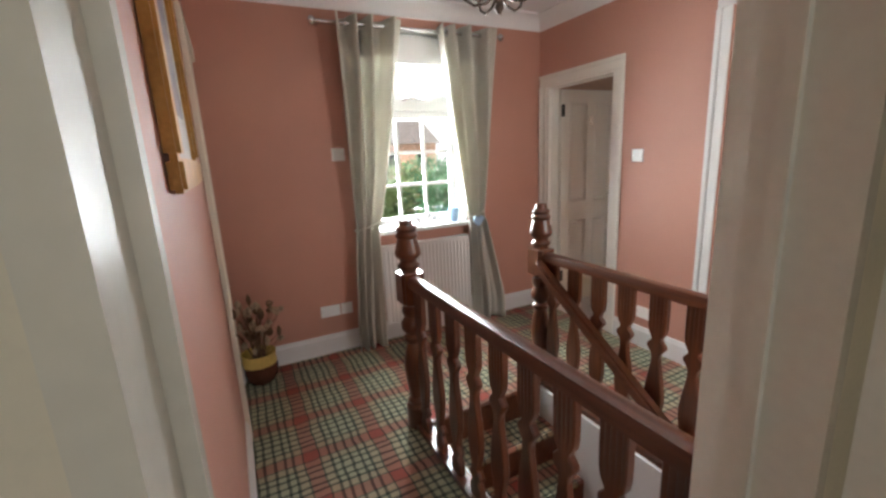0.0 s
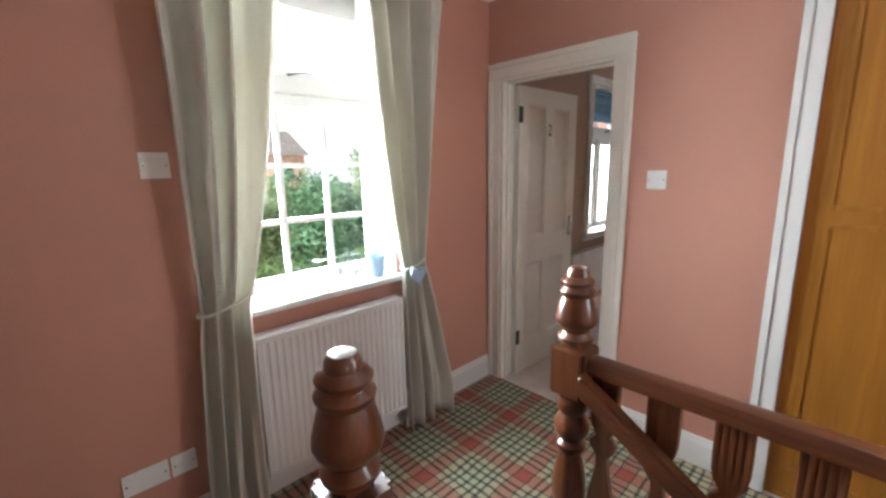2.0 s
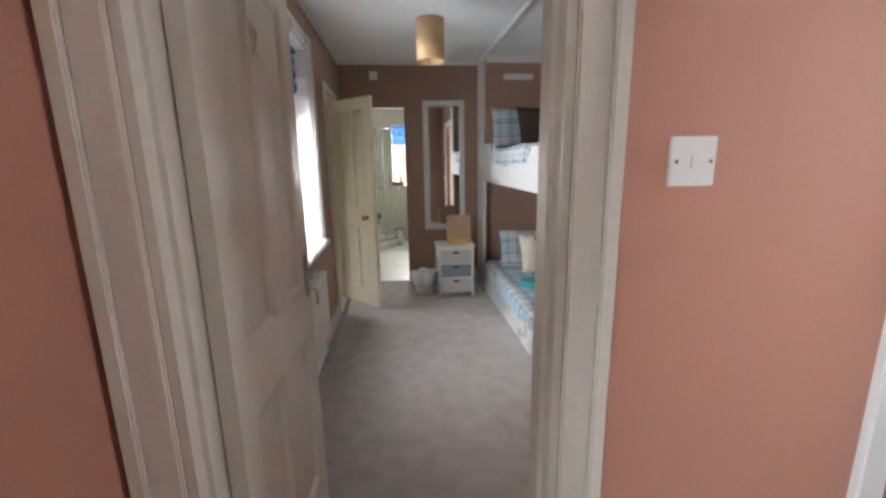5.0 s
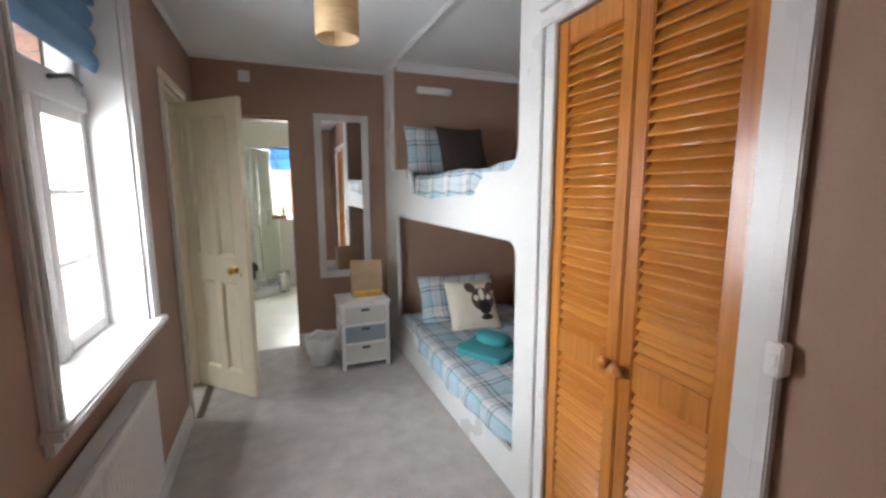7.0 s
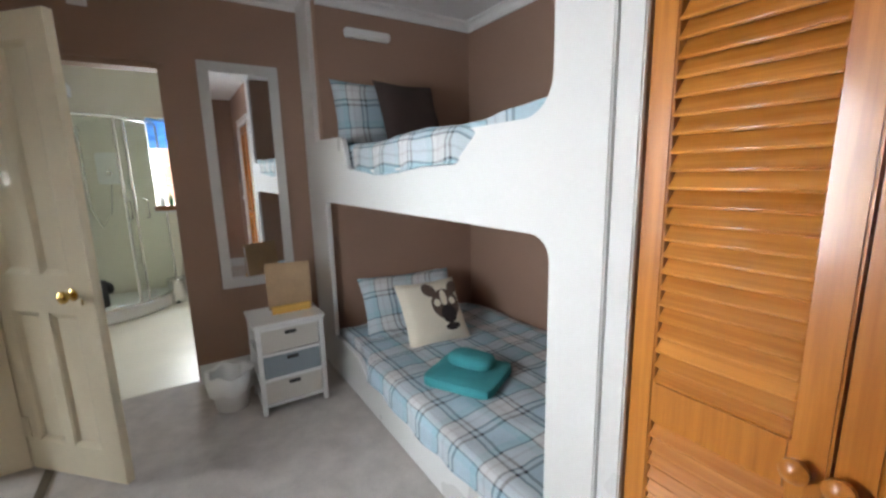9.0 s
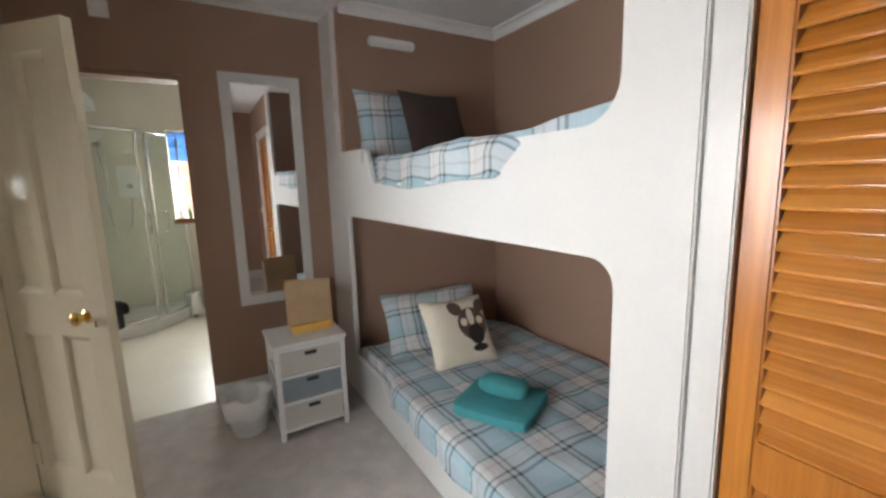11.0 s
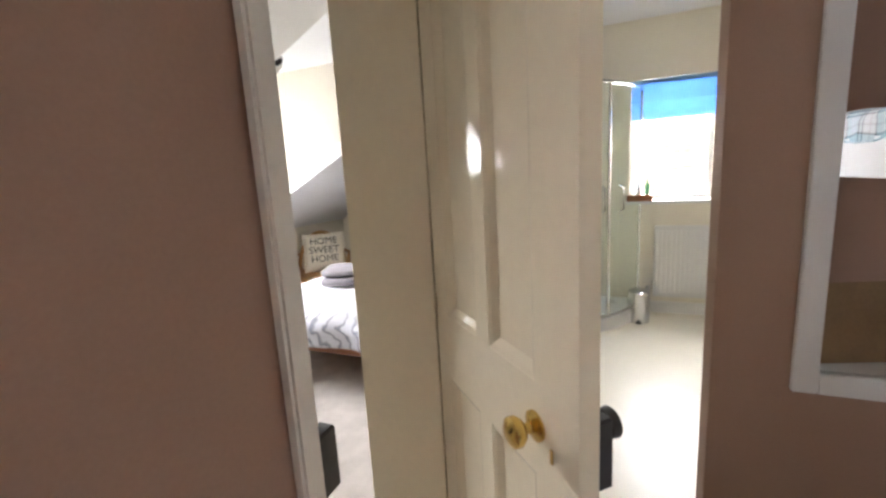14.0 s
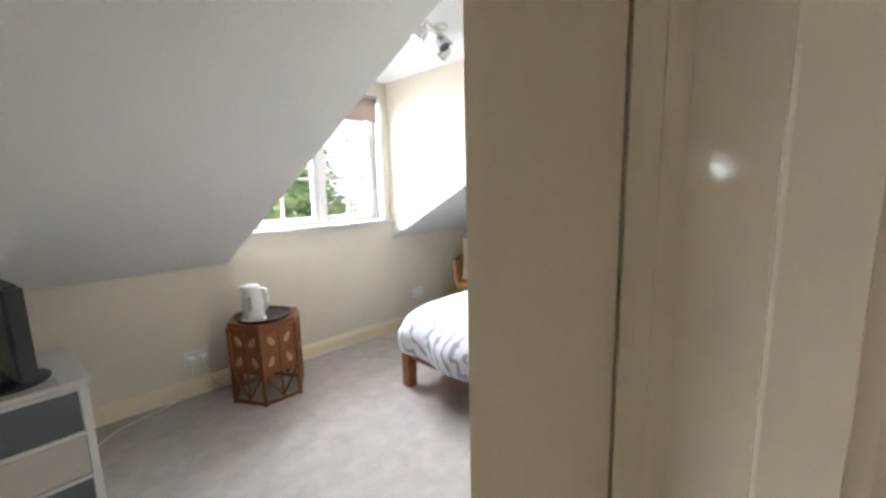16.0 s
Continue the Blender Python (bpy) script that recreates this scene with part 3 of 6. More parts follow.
def skirting(name, runs, material, h=0.14, t=0.018, label="moulded painted skirting board"):
    """Skirting in straight runs (axis, face, out, u0, u1)."""
    ob = thing(name, label, "skirting", kind="structure")
    for axis, face, out, u0, u1 in runs:
        prof = [(face, 0.0), (face + out * t, 0.0), (face + out * t, h - 0.03), (face + out * t * 0.7, h - 0.018), (face + out * t * 0.45, h), (face, h)]
        part("skirting_board", prism([(p, z) for p, z in prof], "y" if axis == "x" else "x", u0, u1), material, ob, "", False)
    return ob


def radiator(name, x0, x1, y, z0, z1, label, group=""):
    """A single-panel steel radiator on a wall that faces -y, with pressed flutes."""
    ob = thing(name, label, "radiator", group)
    w = x1 - x0
    bm = bmesh.new()
    n = int(w / 0.033)
    pts = []
    for k in range(n):
        a = x0 + 0.02 + (w - 0.04) * k / n
        s = (w - 0.04) / n
        pts += [(a, y), (a + 0.32 * s, y), (a + 0.45 * s, y + 0.004), (a + 0.86 * s, y + 0.004)]
    pts.append((x1 - 0.02, y))
    lo = [bm.verts.new((p, q, z0 + 0.03)) for p, q in pts]
    hi = [bm.verts.new((p, q, z1 - 0.03)) for p, q in pts]
    for k in range(len(pts) - 1):
        bm.faces.new((lo[k], lo[k + 1], hi[k + 1], hi[k]))
    part("fluted_face", bm, M_WHITE, ob, "", False)
    for r in ((x0, y + 0.001, z0, x1, y + 0.018, z0 + 0.031), (x0, y + 0.001, z1 - 0.031, x1, y + 0.018, z1),
              (x0, y + 0.001, z0 + 0.031, x0 + 0.021, y + 0.018, z1 - 0.031), (x1 - 0.021, y + 0.001, z0 + 0.031, x1, y + 0.018, z1 - 0.031)):
        part("rim", bx(*r, 0.003), M_WHITE, ob, "", False)
    part("back_panel", bx(x0 + 0.02, y + 0.01, z0 + 0.03, x1 - 0.02, y + 0.018, z1 - 0.03), M_WHITE, ob, "", False)
    part("top_grille", bx(x0, y + 0.018, z1 - 0.02, x1, y + 0.075, z1, 0.003), M_WHITE, ob)
    part("bracket", bx(x0 + 0.12, y + 0.018, z0 + 0.05, x0 + 0.15, y + 0.085, z1 - 0.03), M_WHITE, ob)
    part("bracket", bx(x1 - 0.15, y + 0.018, z0 + 0.05, x1 - 0.12, y + 0.085, z1 - 0.03), M_WHITE, ob)
    part("valve", lathe([(0.008, 0), (0.008, z0 + 0.03), (0.016, z0 + 0.03), (0.018, z0 + 0.09), (0.012, z0 + 0.10)], 12, (x1 + 0.022, y + 0.03, 0)), M_PLASTIC, ob)
    return ob


def plate(name, axis, face, out, u, z, w, h, label, category, toggles=1, material=None, group=""):
    """A switch or socket plate on a wall."""
    material = material or M_PLASTIC
    ob = thing(name, label, category, group)

    def put(nm, du0, dz0, du1, dz1, d0, d1, mat, bev):
        a, b = sorted((face + out * d0, face + out * d1))
        part(nm, bx(a, u + du0, z + dz0, b, u + du1, z + dz1, bev) if axis == "x" else bx(u + du0, a, z + dz0, u + du1, b, z + dz1, bev), mat, ob)

    put("plate", -w / 2, -h / 2, w / 2, h / 2, 0, 0.009, material, 0.002)
    for k in range(toggles):
        c = (k - (toggles - 1) / 2) * w * 0.45
        if category == "light switch":
            put("rocker", c - 0.006, -0.012, c + 0.006, 0.012, 0.009, 0.014, material, 0.001)
        else:
            put("socket_face", c - 0.022, -0.03, c + 0.022, 0.018, 0.009, 0.011, material, 0.0005)
            put("rocker", c - 0.006, 0.021, c + 0.006, 0.036, 0.009, 0.013, material, 0.001)
    put("screw", -w / 2 + 0.008, -0.003, -w / 2 + 0.014, 0.003, 0.009, 0.0105, M_CHROME, 0)
    put("screw", w / 2 - 0.014, -0.003, w / 2 - 0.008, 0.003, 0.009, 0.0105, M_CHROME, 0)
    return ob


def casement(ob, axis, w0, w1, u0, u1, z0, z1, frame_w, cols, rows, bar=0.02, material=None):
    """A glazed light: frame, glazing bars and a pane for each opening."""
    material = material or M_WHITE

    def put(nm, p, q, r, s, a, b, mat, bev=0.0):
        ob2 = part(nm, bx(a, p, q, b, r, s, bev) if axis == "x" else bx(p, a, q, r, b, s, bev), mat, ob, "", False)
        return ob2

    put("window_frame", u0, z0, u0 + frame_w, z1, w0, w1, material, 0.004)
    put("window_frame", u1 - frame_w, z0, u1, z1, w0, w1, material, 0.004)
    put("window_frame", u0 + frame_w, z0, u1 - frame_w, z0 + frame_w, w0, w1, material, 0.004)
    put("window_frame", u0 + frame_w, z1 - frame_w, u1 - frame_w, z1, w0, w1, material, 0.004)
    a, b, c, d = u0 + frame_w, u1 - frame_w, z0 + frame_w, z1 - frame_w
    mid, hb = (w0 + w1) / 2, 0.014
    for k in range(1, cols):
        u = a + (b - a) * k / cols
        put("glazing_bar", u - bar / 2, c, u + bar / 2, d, mid - hb, mid + hb, material, 0.004)
    for k in range(1, rows):
        z = c + (d - c) * k / rows
        put("glazing_bar", a, z - bar / 2, b, z + bar / 2, mid - hb + 0.002, mid + hb - 0.002, material, 0.003)
    for i in range(cols):
        for j in range(rows):
            p, q = a + (b - a) * i / cols, a + (b - a) * (i + 1) / cols
            r, s = c + (d - c) * j / rows, c + (d - c) * (j + 1) / rows
            o = put("pane", p, r, q, s, mid - 0.002, mid + 0.002, M_GLASS)
            o.visible_shadow = False


# ---- landing: trim and doors ----
architrave("architrave_door_2", "x", 0.0, -1, DOOR[0], DOOR[1], DOOR[3], M_BONE, 0.09)
lining("lining_door_2", "x", -0.001, 0.121, DOOR[0], DOOR[1], DOOR[3], M_BONE, stop=(0.035, 0.055))
architrave("architrave_cupboard", "x", 0.0, -1, CUP[0], CUP[1], CUP[3], M_WHITE, 0.085)
M_LEAF = M_BONE
door = thing("door_2", "open white four-panel door with number 2 and a lever handle", "door", m=pose(0.112, -0.142, 0, 0, 0, -1.5), kind="structure")
panel_door(door, 0.685, 1.955, 0.038, M_LEAF, [(0.22, 0.80), (0.97, 1.85)], 2)
for z in (0.28, 1.78):
    hinge(door, z, -0.022, M_BLACK)


def lever(ob, x, z, y, out, turn, material):
    part("backplate", bx(x - 0.018, min(y, y + out * 0.008), z - 0.09, x + 0.018, max(y, y + out * 0.008), z + 0.06, 0.003), material, ob, "chrome backplate")
    part("lever_handle", tube([(x, y, z + 0.01), (x, y + out * 0.04, z + 0.01), (x + turn * 0.02, y + out * 0.048, z + 0.01), (x + turn * 0.10, y + out * 0.045, z + 0.004)], 0.008), material, ob, "chrome lever handle")


lever(door, 0.625, 1.02, -0.019, -1, -1, M_CHROME)
lever(door, 0.625, 1.02, 0.019, 1, -1, M_CHROME)
part("key", tube([(0.625, -0.02, 0.955), (0.625, -0.05, 0.955), (0.627, -0.054, 0.93), (0.622, -0.054, 0.90)], 0.004), M_CHROME, door, "key in the lock")
num = bpy.data.curves.new("number", "FONT")
num.body, num.size, num.extrude = "2", 0.11, 0.002
nob = new("number_plate", num)
dg = bpy.context.evaluated_depsgraph_get()
nm = bpy.data.meshes.new_from_object(nob.evaluated_get(dg))
bpy.data.objects.remove(nob)
nm.materials.append(M_CHROME)
nob = new("number", nm)
nob.parent, nob.matrix_basis = door, pose(0.31, -0.023, 1.66, 90, 0, 0)
tagged(nob, "metal numeral 2")

cup = thing("built_in_cupboard", "tall honey oak cupboard with two panelled doors and round knobs", "cupboard")
for y0, y1, kn in ((-2.117, -1.602, -2.085), (-2.618, -2.121, -2.155)):
    leaf = part("cupboard_door", bx(0.018, y0, 0.03, 0.04, y1, 2.16, 0.003), M_OAK, cup, "oak cupboard door")
    for a, b in ((0.14, 1.225), (1.275, 2.10)):
        bm = bmesh.new()
        p0, p1 = y0 + 0.06, y1 - 0.06
        for r in ((p0, a, p1, a + 0.02), (p0, b - 0.02, p1, b), (p0, a + 0.02, p0 + 0.02, b - 0.02), (p1 - 0.02, a + 0.02, p1, b - 0.02)):
            box(bm, 0.010, r[0], r[1], 0.019, r[2], r[3])
        soften(bm, 0.004, 2)
        part("panel_moulding", bm, M_OAK, leaf)
    part("knob", lathe([(0.006, 0), (0.006, 0.012), (0.014, 0.018), (0.015, 0.026), (0.008, 0.032)], 16), M_OAK, leaf, "small round wooden knob").matrix_basis = pose(0.018, kn, 1.23, 0, -90, 0)
part("plinth", bx(0.018, CUP[0] + 0.002, 0, 0.04, CUP[1] - 0.002, 0.028), M_OAK, cup)
part("carcass", bx(0.045, CUP[0], 0.0, 0.058, CUP[1], 2.162), M_OAK, cup)

skirting("skirting_landing", [
    ("y", 0.0, -1, -2.66, 0.0), ("x", 0.0, -1, DOOR[1] + 0.09, -0.02), ("x", 0.0, -1, CUP[1] + 0.087, DOOR[0] - 0.092), ("x", -2.66, 1, -2.69, -0.88)], M_WHITE, 0.15)
cor = thing("cornice_landing", "white moulded plaster cornice round the ceiling", "cornice", kind="structure")


def cornice_profile(s, face, top, r=0.11):
    pts = [(face, top), (face, top - r), (face + s * 0.012, top - r)]
    for k in range(7):
        a = math.pi / 2 * k / 6
        pts.append((face + s * (0.014 + (r - 0.02) * (1 - math.cos(a))), top - r + 0.006 + (r - 0.02) * math.sin(a)))
    pts += [(face + s * r, top - 0.012), (face + s * r, top)]
    return pts


for axis, face, s, u0, u1 in (("y", 0.0, -1, -2.66, 0.0), ("x", 0.0, -1, -2.75, -0.003), ("x", -2.66, 1, -2.75, -0.003), ("y", -2.75, 1, -2.66, 0.0)):
    part("cornice_run", prism(cornice_profile(s, face, LZ), "x" if axis == "y" else "y", u0, u1), M_WHITEM, cor)

# doorway in the west wall, with its closed cream door set back
lining("lining_west", "x", -2.805, -2.655, -0.78, -0.06, 2.06, M_IVORY, 0.02)
wd = thing("door_west", "closed cream flush door set back in its lining", "door", kind="structure")
part("leaf", bx(-2.80, -0.758, 0.005, -2.765, -0.082, 2.037, 0.002), M_IVORY, wd)
part("architrave", bx(-2.66, -0.86, 0, -2.638, -0.772, 2.06, 0.005), M_IVORY, wd)
part("architrave", bx(-2.66, -0.86, 2.061, -2.638, -0.03, 2.14, 0.005), M_IVORY, wd)
# doorway where the walk starts
lining("lining_start", "y", -2.875, -2.745, -2.63, -1.88, 2.03, M_BONE, 0.025, stop=(-2.80, -2.78))
architrave("architrave_start", "y", -2.75, 1, -2.63, -1.88, 2.03, M_BONE, 0.028, 0.065)
sd = thing("door_start", "open white door folded back into the room", "door", m=pose(-1.895, -2.90, 0, 0, 0, -82), kind="structure")
panel_door(sd, 0.70, 1.98, 0.038, M_BONE, [(0.22, 0.80), (0.97, 1.85)], 2)

# ---- landing: window and curtains ----
win = thing("window_1", "white painted casement window with glazing bars and a top light", "window", kind="structure")
bm = bmesh.new()
for r in ((-1.64, 0.003, 0.872, -1.625, 0.279, 2.358), (-0.795, 0.003, 0.872, -0.78, 0.279, 2.358), (-1.625, 0.003, 2.343, -0.795, 0.279, 2.358)):
    box(bm, *r)
part("reveal_lining", bm, M_WHITE, win, "", False)
part("window_sill", bx(-1.70, -0.06, 0.868, -0.73, 0.26, 0.897, 0.006), M_WHITE, win)
part("transom", bx(-1.6, 0.10, 1.80, -0.82, 0.19, 1.875, 0.006), M_WHITE, win)
casement(win, "y", 0.12, 0.17, -1.615, -0.805, 0.91, 1.80, 0.055, 3, 3, 0.024)
casement(win, "y", 0.12, 0.17, -1.615, -0.805, 1.875, 2.20, 0.05, 3, 1, 0.022)
part("head_panel", bx(-1.624, 0.08, 2.20, -0.796, 0.18, 2.342, 0.004), M_WHITE, win)
part("casement_stay", tube([(-1.27, 0.105, 1.88), (-1.20, 0.09, 1.90), (-1.12, 0.09, 1.885), (-1.07, 0.10, 1.90)], 0.007), M_CHROME, win, "metal casement stay")
ext = thing("roller_blind", "pale rolled-up blind at the window head", "blind")
part("roll", lathe([(0.028, 0), (0.028, 0.80)], 16), M_WHITEM, ext).matrix_basis = pose(-1.61, 0.045, 2.31, 0, 90, 0)
part("cloth", bx(-1.60, 0.016, 2.13, -0.82, 0.019, 2.31), M_WHITEM, ext)


def curtain(name, x_top, x_tie, x_bot, label, pleats=3, y=-0.105, z_top=2.38, z_tie=0.96):
    """A lined curtain drawn in at a tieback; each x pair is its two edges at that height."""
    ob = thing(name, label, "curtain", "landing curtains")
    bm = bmesh.new()
    nu, nz = pleats * 18, 48
    grid = []
    for j in range(nz + 1):
        z = 0.012 + (z_top - 0.012) * j / nz
        if z > z_tie:
            t = (z - z_tie) / (z_top - z_tie)
            e = t ** 0.75
            a, b = (x_tie[k] + (x_top[k] - x_tie[k]) * e for k in (0, 1))
            depth = 0.030 + 0.052 * t
        else:
            t = (z_tie - z) / z_tie
            e = min(1, t * 1.25) ** 0.85
            a, b = (x_tie[k] + (x_bot[k] - x_tie[k]) * e for k in (0, 1))
            depth = 0.030 + 0.020 * e
        row = []
        for i in range(nu + 1):
            u = i / nu
            w = math.sin(2 * math.pi * pleats * (u + 0.07 * math.sin(5 * u + x_top[0])) + 0.5 * math.sin(2.2 * z + u * 4))
            w = math.copysign(abs(w) ** 0.7, w) + 0.22 * math.sin(4 * math.pi * pleats * u + 2.0 * z)
            yy = y + depth * w + 0.01 * noise.noise(Vector((u * 5, z * 2, x_top[0])))
            row.append(bm.verts.new((a + (b - a) * u, yy, z)))
        grid.append(row)
    for j in range(nz):
        for i in range(nu):
            bm.faces.new((grid[j][i], grid[j][i + 1], grid[j + 1][i + 1], grid[j + 1][i]))
    cloth = part("cloth", bm, M_CURTAIN, ob)
    sol = cloth.modifiers.new("thickness", "SOLIDIFY")
    sol.thickness = 0.004
    a, b = min(x_tie), max(x_tie)
    band = [((a + b) / 2 + (b - a) * 0.56 * math.cos(t), y + 0.055 * math.sin(t), z_tie + 0.01 + 0.03 * math.cos(t)) for t in [2 * math.pi * k / 24 for k in range(25)]]
    part("tieback", tube(band, 0.006), M_CURTAIN, ob, "matching cloth tieback")
    for k in range(pleats):
        x = x_top[0] + (x_top[1] - x_top[0]) * (k + 0.5) / pleats
        ring = [(x, y + 0.026 * math.cos(t), 2.335 + 0.026 * math.sin(t)) for t in [2 * math.pi * q / 16 for q in range(17)]]
        part("eyelet", tube(ring, 0.005, 6), M_CHROME, ob, "metal eyelet")
    return ob


curtain("curtain", (-1.81, -1.33), (-1.78, -1.60), (-1.84, -1.62), "oatmeal curtain drawn back in a tieback beside the window")
curtain("curtain", (-1.05, -0.57), (-0.82, -0.69), (-0.82, -0.51), "oatmeal curtain tied back, with a small blue heart")
rod = thing("curtain_rod", "metal curtain rod with ball finials", "curtain rod")
part("rod", tube([(-1.93, -0.105, 2.335), (-0.50, -0.105, 2.335)], 0.012, 10), M_CHROME, rod)
for x in (-1.945, -0.485):
    part("finial", lathe([(0.008, -0.028), (0.022, -0.014), (0.026, 0), (0.022, 0.014), (0.008, 0.028)], 14, (x, -0.105, 2.335)), M_CHROME, rod)
for x in (-1.90, -0.53):
    part("bracket", tube([(x, -0.002, 2.335), (x, -0.105, 2.335)], 0.008), M_CHROME, rod)
M_PALEBLUE = surface("pale_blue_enamel", (0.30, 0.44, 0.60), 0.5, 0.1, 6, 90, 0.08)
heart = []
for k in range(28):
    t = 2 * math.pi * k / 28
    heart.append((0.0032 * 16 * math.sin(t) ** 3, 0.0032 * (13 * math.cos(t) - 5 * math.cos(2 * t) - 2 * math.cos(3 * t) - math.cos(4 * t))))
hb = prism([(u - 0.775, v + 0.915) for u, v in heart], "y", -0.176, -0.160)
tagged(part("heart_ornament", soften(hb, 0.003, 2), M_PALEBLUE), "small pale blue wooden heart hung on the curtain tieback", "ornament")
rad1 = radiator("radiator", -1.60, -0.83, -0.105, 0.14, 0.79, "white panel radiator under the landing window")
pot = lathe([(0.038, 0), (0.045, 0.10), (0.048, 0.115), (0.044, 0.115), (0.040, 0.01)], 20, (-0.90, 0.03, 0.897))
tagged(part("small_pot", pot, M_PALEBLUE), "pale blue cup standing on the window sill", "pot")
orn = thing("wire_candle_holder", "wire candle holder with glass cups on the window sill", "candle holder")
for dx in (-0.09, 0.0, 0.09):
    part("wire_frame", tube([(-1.13 + dx - 0.035, 0.02, 0.90), (-1.13 + dx - 0.035, 0.02, 1.04), (-1.13 + dx + 0.035, 0.02, 1.04), (-1.13 + dx + 0.035, 0.02, 0.90), (-1.13 + dx - 0.035, 0.02, 0.90)], 0.004, 6), M_CHROME, orn)
    part("glass_cup", lathe([(0.018, 0), (0.026, 0.05), (0.024, 0.05), (0.016, 0.004)], 14, (-1.13 + dx, 0.02, 0.915 + 0.03 * (dx == 0))), M_WHITEM, orn)
part("base_wire", tube([(-1.27, 0.02, 0.901), (-0.99, 0.02, 0.901)], 0.004, 6), M_CHROME, orn)

plate("light_switch", "y", 0.0, -1, -1.835, 1.49, 0.09, 0.09, "white plastic light switch plate on the pink wall", "light switch")
plate("light_switch", "x", 0.0, -1, -1.045, 1.385, 0.088, 0.088, "white plastic light switch beside the doorway", "light switch")
plate("wall_socket", "y", 0.0, -1, -2.01, 0.335, 0.146, 0.086, "white double socket above the skirting", "socket", 2)
plate("wall_socket", "y", 0.0, -1, -1.885, 0.335, 0.086, 0.086, "white single socket above the skirting", "socket", 1)
plate("wall_socket", "x", 0.0, -1, -1.18, 0.26, 0.146, 0.086, "white double socket low on the pink wall", "socket", 2)

# ---- landing: stair and balustrade ----
NEWEL = [(0.062, 0.0), (0.062, 0.12), (0.045, 0.135), (0.052, 0.155), (0.038, 0.175), (0.056, 0.30), (0.060, 0.36), (0.050, 0.43), (0.036, 0.49), (0.050, 0.51), (0.050, 0.525),
         (0.036, 0.54), (0.058, 0.57), (0.060, 0.60), (0.050, 0.62), (0.040, 0.64), (0.052, 0.66), (0.052, 0.685), (0.046, 0.70)]
CAP = [(0.05, 0.895), (0.056, 0.905), (0.058, 0.915), (0.048, 0.926), (0.042, 0.934), (0.046, 0.945), (0.062, 0.958), (0.068, 0.972), (0.067, 0.985), (0.056, 1.03), (0.049, 1.052),
       (0.056, 1.060), (0.058, 1.070), (0.050, 1.080), (0.046, 1.086), (0.052, 1.094), (0.054, 1.102), (0.046, 1.112), (0.036, 1.118), (0.034, 1.134), (0.026, 1.146), (0.004, 1.150)]


def newel(x, y):
    ob = thing("newel_post", "dark turned mahogany newel post with a ringed finial", "newel post", "stair newels", pose(x, y, 0))
    part("turned_shaft", lathe(NEWEL, 22), M_MAHOG, ob)
    bm = bx(-0.06, -0.06, 0.69, 0.06, 0.06, 0.905)
    bmesh.ops.bevel(bm, geom=[e for e in bm.edges if abs(e.verts[0].co.z - e.verts[1].co.z) < 1e-4], offset=0.03, segments=4, affect="EDGES")
    bmesh.ops.bevel(bm, geom=[e for e in bm.edges if abs(e.verts[0].co.z - e.verts[1].co.z) > 0.1], offset=0.012, segments=2, affect="EDGES")
    part("square_block", bm, M_MAHOG, ob)
    part("finial", lathe(CAP, 22), M_MAHOG, ob)
    return ob


newel(-1.80, -1.155)
newel(-0.945, -1.155)
# half width and height of the sawn outline, from the foot up
BAL = [(0.042, 0.03), (0.042, 0.085), (0.024, 0.105), (0.022, 0.115), (0.043, 0.133), (0.043, 0.145), (0.021, 0.168), (0.024, 0.195), (0.039, 0.25), (0.045, 0.30), (0.044, 0.34), (0.036, 0.40),
       (0.024, 0.46), (0.018, 0.50), (0.020, 0.53), (0.043, 0.562), (0.043, 0.575), (0.022, 0.60), (0.024, 0.61), (0.038, 0.632), (0.043, 0.66), (0.044, 0.70), (0.044, 0.812)]


def sawn_baluster(th=0.030):
    """A flat board with a sawn vase outline and four flutes in its head."""
    bm = bmesh.new()
    rings = []
    c = 0.004
    for w, z in BAL:
        deep = 0.002 if z > 0.645 else 0.0
        face = [(-w + c, 0)]
        for y in (-0.027, -0.009, 0.009, 0.027):
            face += [((y - 0.004) * w / 0.044, 0), (y * w / 0.044, deep), ((y + 0.004) * w / 0.044, 0)]
        face.append((w - c, 0))
        ring = [(th / 2 - d, y) for y, d in face] + [(th / 2 - c, w), (-th / 2 + c, w)] + [(-th / 2 + d, y) for y, d in face[::-1]] + [(-th / 2 + c, -w), (th / 2 - c, -w)]
        rings.append([bm.verts.new((x, y, z)) for x, y in ring])
    n = len(rings[0])
    for a, b in zip(rings, rings[1:]):
        for q in range(n):
            bm.faces.new((a[q], a[(q + 1) % n], b[(q + 1) % n], b[q]))
    bm.faces.new(rings[0][::-1])
    bm.faces.new(rings[-1])
    return bm


def balustrade(name, x, y0, y1, n, group):
    ob = thing(name, "dark mahogany balustrade with flat sawn vase balusters round the stairwell", "balustrade", group)
    prof = [(x - 0.035, 0.81), (x + 0.035, 0.81), (x + 0.038, 0.835), (x + 0.026, 0.858), (x, 0.866), (x - 0.026, 0.858), (x - 0.038, 0.835)]
    part("handrail", prism(prof, "y", y0, y1), M_MAHOGY, ob)
    part("base_rail", bx(x - 0.035, y0, 0.0, x + 0.035, y1, 0.03, 0.004), M_MAHOGY, ob)
    first = None
    for k in range(n):
        y = y0 + (y1 - y0) * (k + 0.6) / n
        if first is None:
            first = part("baluster", sawn_baluster(), M_MAHOG, ob)
            first.matrix_basis = pose(x, y, 0)
        else:
            again(first, pose(x, y, 0))
    return ob


